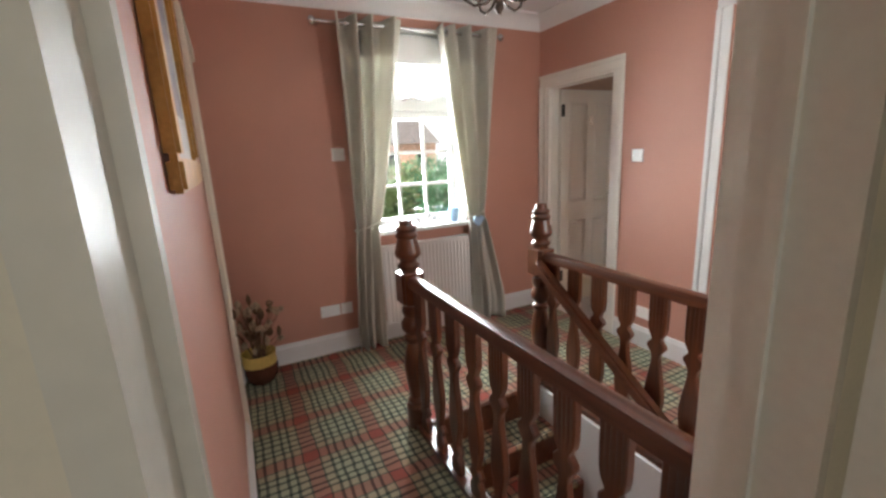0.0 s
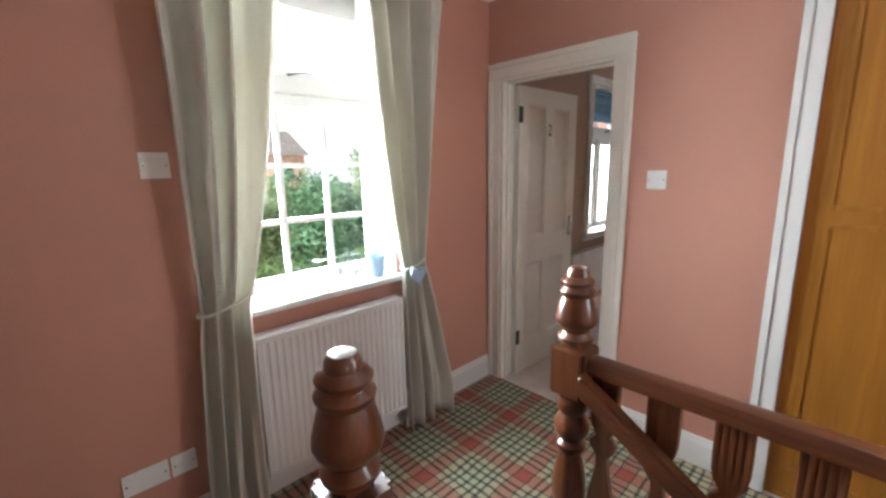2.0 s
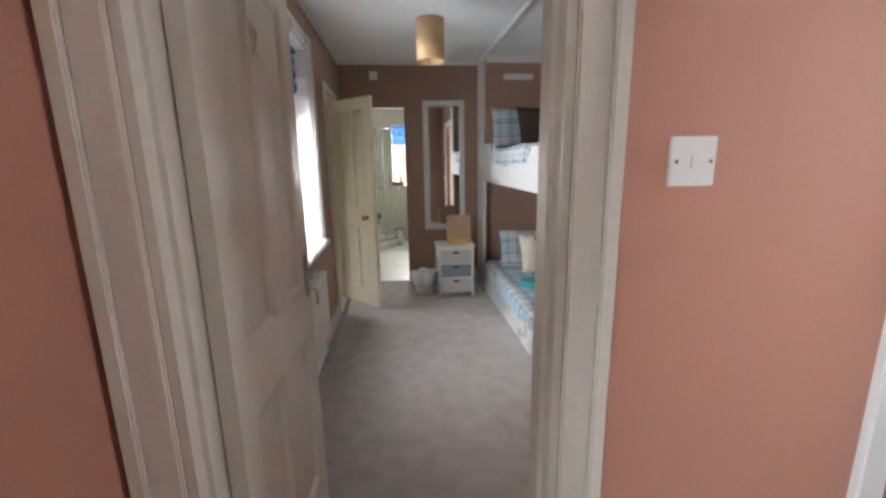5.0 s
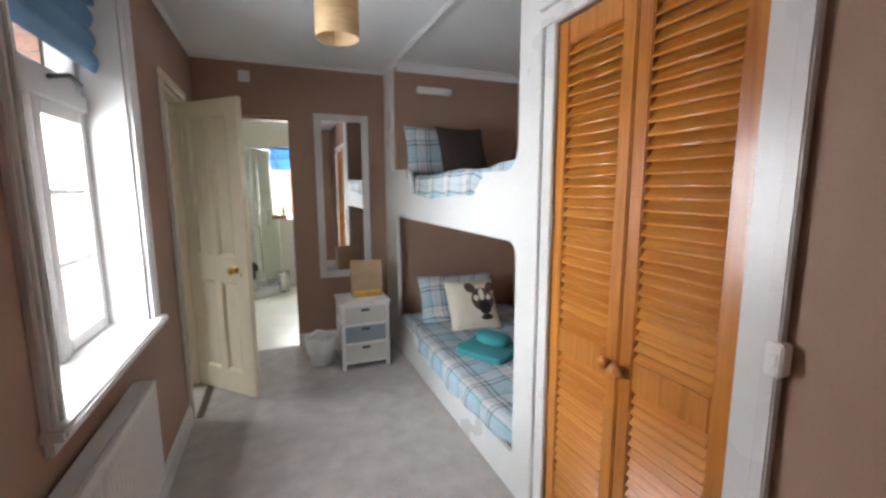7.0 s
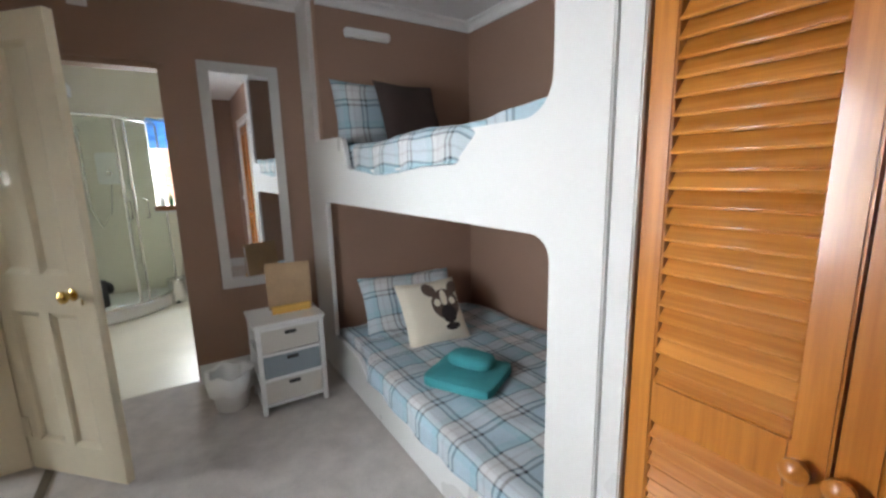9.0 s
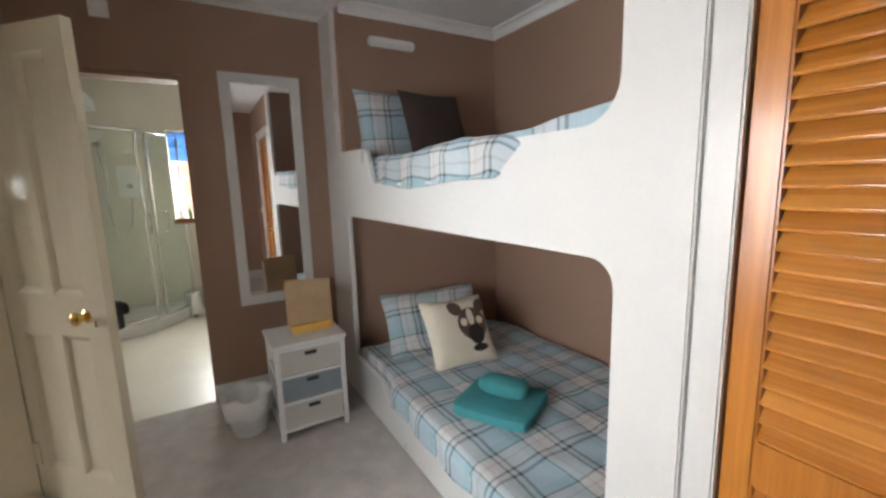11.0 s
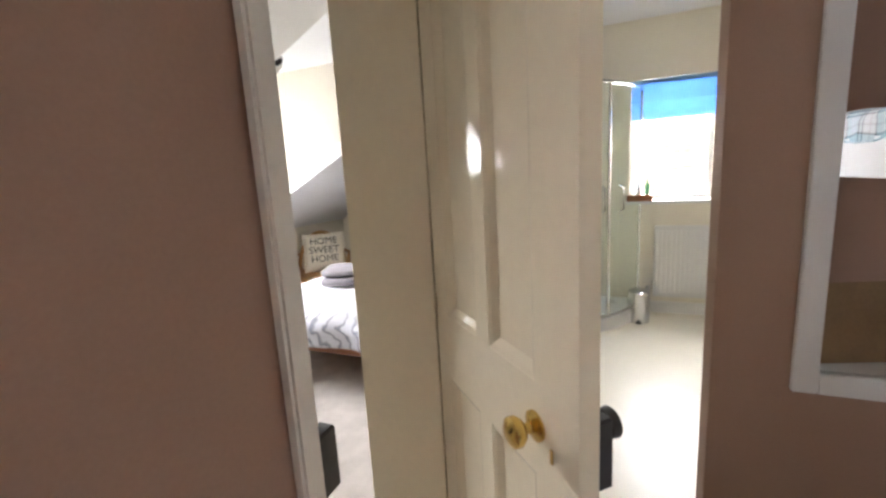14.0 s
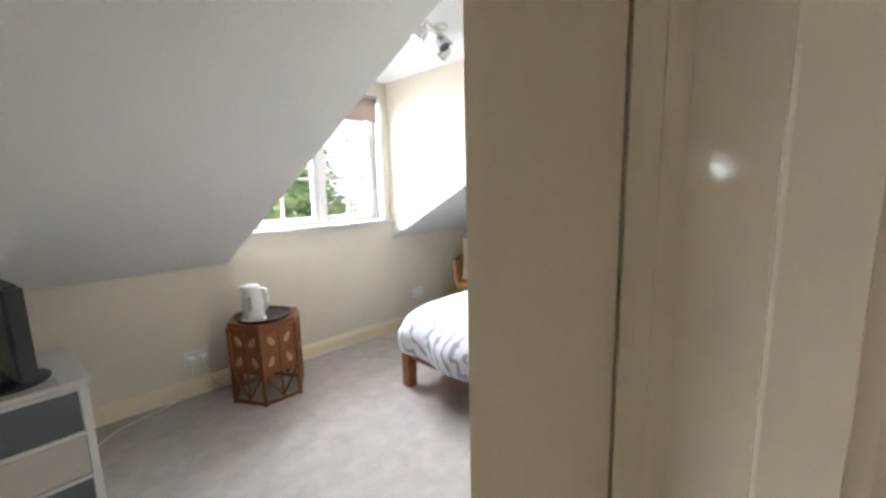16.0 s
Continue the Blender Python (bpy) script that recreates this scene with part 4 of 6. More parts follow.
balustrade("balustrade", -1.80, -2.74, -1.20, 9, "stair balustrades")
balustrade("balustrade", -0.945, -2.74, -1.20, 9, "stair balustrades")
hr = thing("stair_handrail", "dark mahogany handrail running down the stair", "handrail")
part("rail", soften(prism([(-1.205, 0.755), (-1.205, 0.83), (-2.74, -0.165), (-2.74, -0.24)], "x", -1.035, -0.975), 0.012, 3), M_MAHOGY, hr)
st = thing("staircase", "staircase with tartan carpet treads and dark risers going down", "staircase", kind="structure")
for k in range(1, 9):
    y1, z = -1.17 - 0.21 * (k - 1), -0.19 * k
    part("tread", bx(WELL[0] + 0.02, y1 - 0.23, z - 0.03, WELL[2] - 0.02, y1 + 0.0, z, 0.008), M_TARTAN, st)
    part("riser", bx(WELL[0] + 0.02, y1 - 0.012, z + 0.002, WELL[2] - 0.02, y1 + 0.004, z + 0.16), M_MAHOGY, st)
part("nosing", bx(WELL[0], -1.20, -0.035, WELL[2], -1.165, 0.006, 0.008), M_MAHOGY, st)
for x0, x1 in ((WELL[0] - 0.02, WELL[0] + 0.018), (WELL[2] - 0.018, WELL[2] + 0.02)):
    part("string", bx(x0, -2.75, -3.0, x1, -1.2, -0.001), M_WHITE, st, "white painted side of the stairwell")
part("end_panel", bx(WELL[0], -2.80, -3.0, WELL[2], -2.752, -0.03), M_WHITE, st)

# ---- landing: lamp, plant and picture ----
ch = thing("chandelier", "dark metal ceiling lamp with five curved arms", "chandelier", m=pose(-1.22, -1.16, 0))
M_DARKMETAL = surface("aged_bronze", (0.11, 0.09, 0.075), 0.35, 0.2, 6, 90, 0.1, 0.9)
part("ceiling_rose", lathe([(0.06, 2.55), (0.055, 2.53), (0.02, 2.52), (0.012, 2.50)], 20), M_DARKMETAL, ch)
part("stem", lathe([(0.01, 2.50), (0.01, 2.26), (0.028, 2.24), (0.034, 2.21), (0.018, 2.18), (0.024, 2.16), (0.008, 2.13)], 16), M_DARKMETAL, ch)
for k in range(5):
    a = 2 * math.pi * k / 5 + 0.3
    pts = [(r * math.cos(a), r * math.sin(a), z) for r, z in ((0.02, 2.22), (0.07, 2.18), (0.13, 2.17), (0.18, 2.20), (0.20, 2.25))]
    arm = part("arm", tube(pts, 0.007, 8), M_DARKMETAL, ch)
    part("cup", lathe([(0.01, 2.25), (0.034, 2.265), (0.036, 2.275), (0.016, 2.28), (0.014, 2.33), (0.004, 2.35)], 14, (0.20 * math.cos(a), 0.20 * math.sin(a), 0)), M_DARKMETAL, arm, "lamp cup")

pl = thing("potted_dried_flowers", "brown and yellow glazed pot of dried flowers on the carpet", "plant", m=pose(-2.545, -0.17, 0))
M_POT = surface("brown_glaze", (0.10, 0.035, 0.022), 0.25, 0.2, 8, 60, 0.1)
M_YGLAZE = surface("yellow_glaze", (0.62, 0.44, 0.14), 0.25, 0.15, 8, 60, 0.1)
M_DRY = surface("dried_stems", (0.16, 0.10, 0.06), 0.9, 0.4, 12, 90, 0.3)
M_SEED = surface("pale_seed_heads", (0.36, 0.27, 0.19), 0.9, 0.4, 12, 90, 0.3)
part("pot", lathe([(0.075, 0), (0.105, 0.04), (0.115, 0.10), (0.108, 0.15)], 24), M_POT, pl)
part("pot_rim", lathe([(0.111, 0.125), (0.106, 0.19), (0.112, 0.21), (0.103, 0.21), (0.09, 0.15)], 24), M_YGLAZE, pl, "yellow glazed rim")
rng = random.Random(4)
for k in range(48):
    a, r, h = rng.uniform(0, 6.28), rng.uniform(0.03, 0.21), rng.uniform(0.28, 0.58)
    tip = (r * math.cos(a), r * math.sin(a) * 0.7 - 0.03, h)
    stem = part("stem", tube([(0.03 * math.cos(a), 0.03 * math.sin(a), 0.15), (tip[0] * 0.45, tip[1] * 0.45, 0.15 + (h - 0.15) * 0.55), tip], 0.0022, 5), M_DRY, pl)
    n = rng.choice((5, 6, 7))
    long, fat = rng.uniform(0.035, 0.075), rng.uniform(0.012, 0.024)
    bm = lathe([(0.002, -long * 0.4)] + [(fat * math.sin(math.pi * (q + 0.6) / 7) ** 0.8, long * (q / 6 - 0.35)) for q in range(7)], 12)
    for v in bm.verts:
        ruff = 1 + 0.55 * noise.noise(v.co * 90 + Vector((k, 0, 0))) + 0.18 * math.sin(n * math.atan2(v.co.y, v.co.x))
        v.co = Vector((v.co.x * ruff, v.co.y * ruff, v.co.z)) + Vector(tip)
    part("seed_head", bm, M_SEED if k % 3 else M_DRY, stem, "", False)
tagged(part("white_jar", lathe([(0.05, 0), (0.075, 0.03), (0.08, 0.12), (0.05, 0.18), (0.03, 0.20), (0.034, 0.22)], 20, (-2.72, -0.20, 0)), M_WHITE), "white glazed jar in the doorway beside the plant", "jar")

pic = thing("picture", "gilt-framed picture on the pink wall", "picture", m=pose(-2.658, -1.82, 1.68, 0, 0, 0))
M_GILT = surface("gilt_wood", (0.44, 0.24, 0.07), 0.35, 0.25, 9, 80, 0.2, 0.35)
for a, b, c, d in ((-0.30, -0.28, 0.30, -0.21), (-0.30, 0.31, 0.30, 0.38), (-0.30, -0.21, -0.23, 0.31), (0.23, -0.21, 0.30, 0.31)):
    part("frame", bx(0, a, b, 0.03, c, d, 0.008), M_GILT, pic)
part("mount", bx(0.004, -0.23, -0.21, 0.012, 0.23, 0.31), surface("picture_mount", (0.42, 0.40, 0.36), 0.5, 0.2, 5, 60, 0.05), pic)
part("print", bx(0.012, -0.14, -0.10, 0.014, 0.14, 0.20), surface("dim_print", (0.16, 0.14, 0.16), 0.4, 0.6, 9, 60, 0.05), pic, "dark toned print")


# ---- bunk room: trim, window, doors ----
lining("lining_room_door", "y", NY - 0.002, 0.147, 3.006, 3.60, 1.985, M_CREAM, 0.018)
ra = thing("architrave_room_door", "narrow cream painted door surround", "trim", kind="structure")
part("side_trim", bx(2.991, NY - 0.022, 0, 3.033, NY, 2.0, 0.005), M_BONE, ra)
part("head_trim", bx(2.987, NY - 0.018, 2.001, 3.66, NY, 2.05, 0.005), M_CREAM, ra)
part("side_trim", bx(3.61, NY - 0.018, 0, 3.66, NY, 2.0, 0.005), M_CREAM, ra)
part("lock_keeper", bx(3.024, 0.095, 0.79, 3.110, 0.128, 0.90, 0.004), M_BLACK, ra, "black iron lock keeper")
rd = thing("door_3", "open cream gloss four-panel door with a brass knob", "door", m=pose(3.570, 0.090, 0, 0, 0, 224.0), kind="structure")
panel_door(rd, 0.552, 1.96, 0.036, M_CREAM, [(0.16, 0.79), (0.955, 1.86)], 2, 0.076, 0.055, lock=0.108)


def knob(ob, x, z, y, out, material, label):
    part("rose", lathe([(0.026, 0), (0.026, 0.004), (0.014, 0.010), (0.010, 0.012)], 18), material, ob, label).matrix_basis = pose(x, y, z, -90 * out, 0, 0)
    part("knob", lathe([(0.009, 0.008), (0.009, 0.022), (0.020, 0.028), (0.026, 0.037), (0.025, 0.047), (0.014, 0.054), (0.002, 0.056)], 20), material, ob, label).matrix_basis = pose(x, y, z, -90 * out, 0, 0)


knob(rd, 0.445, 0.876, -0.018, -1, M_BRASS, "polished brass knob")
part("keyhole_cover", bx(0.485, -0.021, 0.835, 0.493, -0.018, 0.86, 0.001), M_BRASS, rd)
part("rim_lock", bx(0.445, 0.019, 0.81, 0.545, 0.052, 0.925, 0.004), M_BLACK, rd, "black iron rim lock")
part("black_knob", lathe([(0.009, 0), (0.009, 0.02), (0.024, 0.03), (0.026, 0.045), (0.012, 0.055)], 18), M_BLACK, rd, "black knob").matrix_basis = pose(0.49, 0.052, 0.876, -90, 0, 0)
for z in (0.22, 1.75):
    hinge(rd, z, -0.02, M_CREAM)
tagged(part("threshold_strip", bx(3.04, 0.02, 0.0, 3.58, 0.058, 0.006, 0.002), surface("worn_carpet_bar", (0.20, 0.17, 0.13), 0.4, 0.2, 6, 80, 0.1, 0.7)), "worn metal carpet bar across the doorway", "trim", kind="structure")
lining("lining_shower_door", "x", 4.049, 4.172, BATH[0], BATH[1], BATH[3], M_BROWN, 0.008, label="mocha painted door reveal")
tagged(part("lintel_trim", bx(4.028, BATH[0] - 0.015, BATH[3] + 0.02, 4.05, BATH[1] + 0.01, BATH[3] + 0.055, 0.004), M_BROWN), "painted wooden batten over the shower room doorway", "trim", kind="structure")
skirting("skirting_bunk", [("y", NY, -1, 0.12, 2.989), ("x", 4.05, -1, -1.41, BATH[0]), ("y", -1.42, 1, 0.12, 0.743), ("x", 0.12, 1, -1.42, DOOR[0] - 0.09)], M_WHITE, 0.12, 0.016)
architrave("architrave_door_2_inside", "x", 0.12, 1, DOOR[0], DOOR[1], DOOR[3], M_BONE, 0.085)
cor2 = thing("coving_bunk", "thin white plaster coving", "cornice", kind="structure")
for axis, face, s, u0, u1 in (("x", 4.05, -1, -1.41, NY), ("y", NY, -1, 0.12, 4.05), ("y", -2.60, 1, 1.68, 3.74), ("x", 3.74, -1, -2.60, -1.45)):
    r = 0.022 if face in (4.05, NY) else 0.06
    part("coving_run", prism(cornice_profile(s, face, BZ, r), "x" if axis == "y" else "y", u0, u1), M_WHITEM, cor2)
tagged(part("ceiling_trim", bx(1.62, -1.45, BZ - 0.022, 4.05, -1.405, BZ, 0.004), M_WHITE), "white batten along the ceiling over the bunks", "trim", kind="structure")

w2 = thing("window_2", "white casement window in a deep white reveal", "window", kind="structure")
bm = bmesh.new()
a, b, c, d = BWIN
for r in ((a, NY + 0.002, c, a + 0.015, NY + 0.249, d), (b - 0.015, NY + 0.002, c, b, NY + 0.249, d), (a + 0.015, NY + 0.002, d - 0.015, b - 0.015, NY + 0.249, d)):
    box(bm, *r)
part("reveal_lining", bm, M_WHITE, w2, "", False)
part("window_sill", bx(a - 0.08, NY - 0.055, c - 0.022, b + 0.08, NY + 0.25, c + 0.012, 0.008), M_WHITE, w2)
part("sill_apron", bx(a - 0.07, NY - 0.02, c - 0.06, b + 0.07, NY, c - 0.023, 0.004), M_WHITE, w2)
for x0, x1, z0, z1 in ((a - 0.07, a + 0.002, c + 0.012, d), (b - 0.002, b + 0.07, c + 0.012, d), (a - 0.07, b + 0.07, d + 0.001, d + 0.07)):
    bm = bx(x0, NY - 0.02, z0, x1, NY + 0.001, z1)
    box(bm, x0 + 0.012, NY - 0.027, z0, x0 + 0.03, NY - 0.019, z1)
    box(bm, x1 - 0.03, NY - 0.030, z0, x1 - 0.012, NY - 0.019, z1)
    part("window_surround", soften(bm, 0.003, 2), M_WHITE, w2)
part("transom", bx(a + 0.016, NY + 0.13, 1.70, b - 0.016, NY + 0.22, 1.765, 0.005), M_WHITE, w2)
part("mullion", bx(1.955, NY + 0.13, c + 0.012, 2.005, NY + 0.22, 1.699, 0.005), M_WHITE, w2)
casement(w2, "y", NY + 0.145, NY + 0.195, a + 0.016, 1.955, c + 0.013, 1.70, 0.05, 2, 3)
casement(w2, "y", NY + 0.145, NY + 0.195, 2.005, b - 0.016, c + 0.013, 1.70, 0.05, 2, 3)
casement(w2, "y", NY + 0.145, NY + 0.195, a + 0.016, b - 0.016, 1.765, d - 0.016, 0.05, 2, 1)
part("casement_stay", tube([(2.10, NY + 0.13, 1.775), (2.18, NY + 0.10, 1.80), (2.30, NY + 0.11, 1.79)], 0.008), M_BLACK, w2, "dark window stay")


def roman_blind(name, axis, face, u0, u1, z0, z1, label, folds=3, cloth=None):
    """A raised blind that hangs in soft folds."""
    ob = thing(name, label, "blind")
    bm = bmesh.new()
    n = 24
    prof = [(0.018 * abs(math.sin(math.pi * folds * k / n)) + 0.004 * k / n, z1 + (z0 - z1) * k / n) for k in range(n + 1)]
    for s in (0, 0.004):
        rows = []
        for u in (u0, u1):
            rows.append([bm.verts.new((face - y - s, u, z) if axis == "x" else (u, face - y - s, z)) for y, z in prof])
        for k in range(n):
            bm.faces.new((rows[0][k], rows[1][k], rows[1][k + 1], rows[0][k + 1]))
    part("cloth", bm, cloth or M_BLUE, ob)
    part("headrail", bx(face - 0.03, u0, z1, face, u1, z1 + 0.03) if axis == "x" else bx(u0, face - 0.03, z1, u1, face, z1 + 0.03), M_BLUE, ob)
    return ob


roman_blind("blue_blind", "y", NY + 0.10, a + 0.018, b - 0.018, 1.86, d - 0.046, "blue cloth blind raised at the window head")
radiator("radiator", 1.15, 2.06, NY - 0.09, 0.24, 0.68, "low white panel radiator under the bedroom window")

# ---- bunk room: wardrobe ----
architrave("architrave_wardrobe", "y", -1.42, 1, 0.835, 1.53, 1.965, M_WHITE, 0.09, 0.026, "white moulded surround of the wardrobe")
wr = thing("louvre_wardrobe", "built-in wardrobe with two varnished pine louvre doors", "wardrobe")
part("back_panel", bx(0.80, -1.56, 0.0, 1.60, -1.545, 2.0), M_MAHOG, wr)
slat = None
for x0, x1, kx in ((0.838, 1.180, 1.155), (1.185, 1.527, 1.210)):
    leaf = part("louvre_door", bmesh.new(), M_PINE, wr, "varnished pine louvre door")
    bm = bmesh.new()
    for r in ((x0, 0.012, x0 + 0.052, 1.955), (x1 - 0.052, 0.012, x1, 1.955), (x0 + 0.052, 0.012, x1 - 0.052, 0.13), (x0 + 0.052, 0.80, x1 - 0.052, 0.895), (x0 + 0.052, 1.875, x1 - 0.052, 1.955)):
        box(bm, r[0], -1.452, r[1], r[2], -1.420, r[3])
    soften(bm, 0.004, 2)
    bm.to_mesh(leaf.data)
    bm.free()
    for z0, z1 in ((0.13, 0.80), (0.895, 1.875)):
        n = round((z1 - z0) / 0.0335)
        for k in range(n):
            z = z0 + (z1 - z0) * (k + 0.5) / n
            m = pose((x0 + x1) / 2, -1.436, z, 38, 0, 0)
            if slat is None:
                slat = part("slat", bx(-0.119, -0.004, -0.024, 0.119, 0.004, 0.024, 0.0025, 1), M_PINEX, leaf)
                slat.matrix_basis = m
            else:
                again(slat, m, leaf)
    part("knob", lathe([(0.008, 0), (0.008, 0.012), (0.020, 0.022), (0.021, 0.032), (0.012, 0.040), (0.001, 0.042)], 18), M_PINE, leaf, "round wooden knob").matrix_basis = pose(kx + 0.01, -1.420, 0.858, -90, 0, 0)
sb = thing("switch_box", "white surface-mounted switch box beside the wardrobe", "light switch")
part("box_body", bx(0.732, -1.4185, 1.02, 0.766, -1.384, 1.09, 0.004), M_PLASTIC, sb)
part("rocker", bx(0.741, -1.384, 1.043, 0.757, -1.380, 1.067, 0.001), M_PLASTIC, sb)
hs = prism([(0.36, 1.24), (0.46, 1.24), (0.46, 1.32), (0.475, 1.32), (0.41, 1.385), (0.345, 1.32), (0.36, 1.32)], "y", -1.419, -1.405)
tagged(part("wall_plaque", soften(hs, 0.002, 1), surface("grey_slate", (0.16, 0.15, 0.15), 0.6, 0.2, 8, 80, 0.2)), "small grey house-shaped plaque on the wall", "plaque")

# ---- bunk room: bunks ----
bunk = thing("bunk_bed", "built-in white bunk bed with two rounded openings", "bunk bed")


def corner(cx, cz, r, a0, a1, n=6):
    return [(cx + r * math.cos(radians(a0 + (a1 - a0) * k / n)), cz + r * math.sin(radians(a0 + (a1 - a0) * k / n))) for k in range(n + 1)]


def board(outer, holes, y0, y1):
    """A flat board with shaped openings."""
    bm = bmesh.new()
    edges = []
    for loop in (outer, *holes):
        vs = [bm.verts.new((x, y0, z)) for x, z in loop]
        edges += [bm.edges.new((vs[k], vs[(k + 1) % len(vs)])) for k in range(len(vs))]
    bmesh.ops.triangle_fill(bm, use_beauty=True, edges=edges)
    got = bmesh.ops.extrude_face_region(bm, geom=list(bm.faces))
    bmesh.ops.translate(bm, verts=[v for v in got["geom"] if isinstance(v, bmesh.types.BMVert)], vec=(0, y1 - y0, 0))
    bmesh.ops.recalc_face_normals(bm, faces=bm.faces)
    return bm


low = corner(3.645, 1.145, 0.025, 0, 90, 3) + corner(1.84, 1.10, 0.07, 90, 180) + [(1.77, 0.27)] + corner(1.80, 0.22, 0.03, 180, 270, 3)
low += [(2.4, 0.19), (3.10, 0.19), (3.15, 0.20), (3.19, 0.225), (3.22, 0.25), (3.27, 0.266), (3.67, 0.27)]
up = [(3.80, 2.385), (1.77, 2.385), (1.77, 1.60)] + corner(1.87, 1.575, 0.10, 180, 270) + [(2.08, 1.475)] + corner(2.12, 1.435, 0.04, 90, 150, 3) + corner(2.21, 1.39, 0.03, 190, 270, 3)
up += corner(3.22, 1.39, 0.03, 270, 350, 3) + [(3.27, 1.47), (3.31, 1.53), (3.36, 1.545), (3.80, 1.555)]
part("front_panel", board([(1.621, 0.002), (4.048, 0.002), (4.048, 2.392), (1.621, 2.392)], [low, up], -1.44, -1.413), M_WHITE, bunk, "white painted front board", False)
part("lower_base", bx(1.682, -2.598, 0.002, 3.738, -1.4405, 0.12), M_WHITE, bunk)
part("upper_base", bx(1.682, -2.598, 1.20, 3.738, -1.4405, 1.26), M_WHITEM, bunk)
M_MATTR = surface("mattress_ticking", (0.62, 0.62, 0.62), 0.9, 0.06, 5, 300, 0.2)
for z, nm in ((0.12, "lower"), (1.26, "upper")):
    tagged(part("mattress", blob(2.03, 1.12, 0.17, 14, 8), M_MATTR), "white single mattress on the %s bunk" % nm, "mattress", "bunk mattresses").matrix_basis = pose(2.71, -2.02, z)


def bed_cover(name, x0, x1, y0, y1, z, drop, inside, seed, rise=0.0):
    """A quilt laid flat and hanging over the front edge between two ends; returns its bmesh."""
    bm = bmesh.new()
    nx, ny, nd = 70, 40, 14
    grid = []
    for i in range(nx + 1):
        x = x0 + (x1 - x0) * i / nx
        hang = max(0.0, min(1.0, (x - drop[0]) / 0.10, (drop[1] - x) / 0.14))
        hang = hang * hang * (3 - 2 * hang)
        row = []
        for j in range(ny + 1):
            y = y0 + (inside - y0) * j / ny
            h = 0.020 * noise.noise(Vector((x * 3.1 + seed, y * 3.7, 0))) + 0.012 * noise.noise(Vector((x * 8 + seed, y * 9, 2)))
            edge = max(0.0, min(1.0, (y - y0) / 0.10, (x - x0) / 0.08, (x1 - x) / 0.08))
            h += 0.06 * (edge ** 0.5 - 1) + rise * max(0, (2.6 - x))
            row.append(bm.verts.new((x, y, z + h)))
        top = row[-1].co.z
        for j in range(1, nd + 1):
            t = j / nd
            if t < 0.35:
                a = t / 0.35 * math.pi / 2
                yy, zz = inside + (y1 - inside) * math.sin(a), top - 0.05 * (1 - math.cos(a))
            else:
                yy, zz = y1 + 0.006 * math.sin(x * 23 + seed), top - 0.05 - (drop[2] - 0.05 + 0.016 * math.sin(x * 5 + seed)) * (t - 0.35) / 0.65
            iy, iz = inside - 0.002 + 0.004 * math.sin(x * 11), top - 0.10 * t
            row.append(bm.verts.new((x, iy + (yy - iy) * hang, iz + (zz - iz) * hang)))
        grid.append(row)
    for a, b in zip(grid, grid[1:]):
        for j in range(len(a) - 1):
            bm.faces.new((a[j], b[j], b[j + 1], a[j + 1]))
    return bm


q1 = tagged(part("quilt", bed_cover("q", 1.70, 3.72, -2.58, -1.396, 0.318, (1.775, 3.21, 0.115), -1.452, 1.0), M_PLAID), "blue and white check quilt spread on the lower bunk", "quilt", "bunk quilts")
q2 = tagged(part("quilt", bed_cover("q", 1.70, 3.72, -2.58, -1.408, 1.490, (2.10, 3.26, 0.138), -1.447, 7.0, 0.035), M_PLAID), "blue and white check quilt rumpled on the upper bunk", "quilt", "bunk quilts")
for q, (ha, hb_) in ((q1, (1.84, 3.12)), (q2, (2.17, 3.18))):
    last = sorted((v.co.copy() for v in q.data.vertices if v.index % 55 == 54 and ha < v.co.x < hb_), key=lambda p: p.x)
    part("hem", tube([(p.x, p.y + 0.001, p.z) for p in last], 0.005, 6), M_PLAID, q)
    sol = q.modifiers.new("thickness", "SOLIDIFY")
    sol.thickness = 0.012
M_PILLOWW = surface("white_pillow_cotton", (0.72, 0.71, 0.70), 0.9, 0.06, 5, 400, 0.2)


def cushion(name, m, w, d, h, material, label, seed, category="pillow", group=""):
    ob = part(name, pillow(w, d, h, 14, 0.008, seed), material)
    ob.matrix_basis = m
    return tagged(ob, label, category, group)


cushion("pillow", pose(3.55, -1.90, 0.455, 0, -62, -6), 0.40, 0.60, 0.13, M_PILLOWW, "white pillow leaning at the head of the bunk", 2)
cushion("pillow", pose(3.44, -1.87, 0.48, 0, -56, -8), 0.42, 0.66, 0.14, M_PLAID, "blue check pillow leaning at the head of the lower bunk", 3, group="check pillows")
cushion("pillow", pose(3.60, -1.78, 1.69, 0, -80, 4), 0.44, 0.62, 0.14, M_PLAID, "blue check pillow standing on the upper bunk", 4, group="check pillows")
M_DARKC = surface("dark_brown_velvet", (0.045, 0.028, 0.024), 0.8, 0.2, 6, 200, 0.2)
cushion("cushion", pose(3.44, -1.92, 1.69, 0, -70, 6), 0.44, 0.44, 0.13, M_DARKC, "dark brown velvet cushion on the upper bunk", 5, "cushion")
M_CREAMC = surface("cream_cushion_cotton", (0.72, 0.66, 0.54), 0.9, 0.06, 5, 400, 0.25)
cu = thing("patterned_cushion", "cream cushion with a dark brown appliqued pattern", "cushion", m=pose(3.18, -1.89, 0.475, 0, -56, -4))
part("cover", pillow(0.42, 0.42, 0.13, 16, 0.006, 9), M_CREAMC, cu)
M_PATCH = surface("brown_felt", (0.10, 0.065, 0.05), 0.9, 0.15, 8, 300, 0.2)
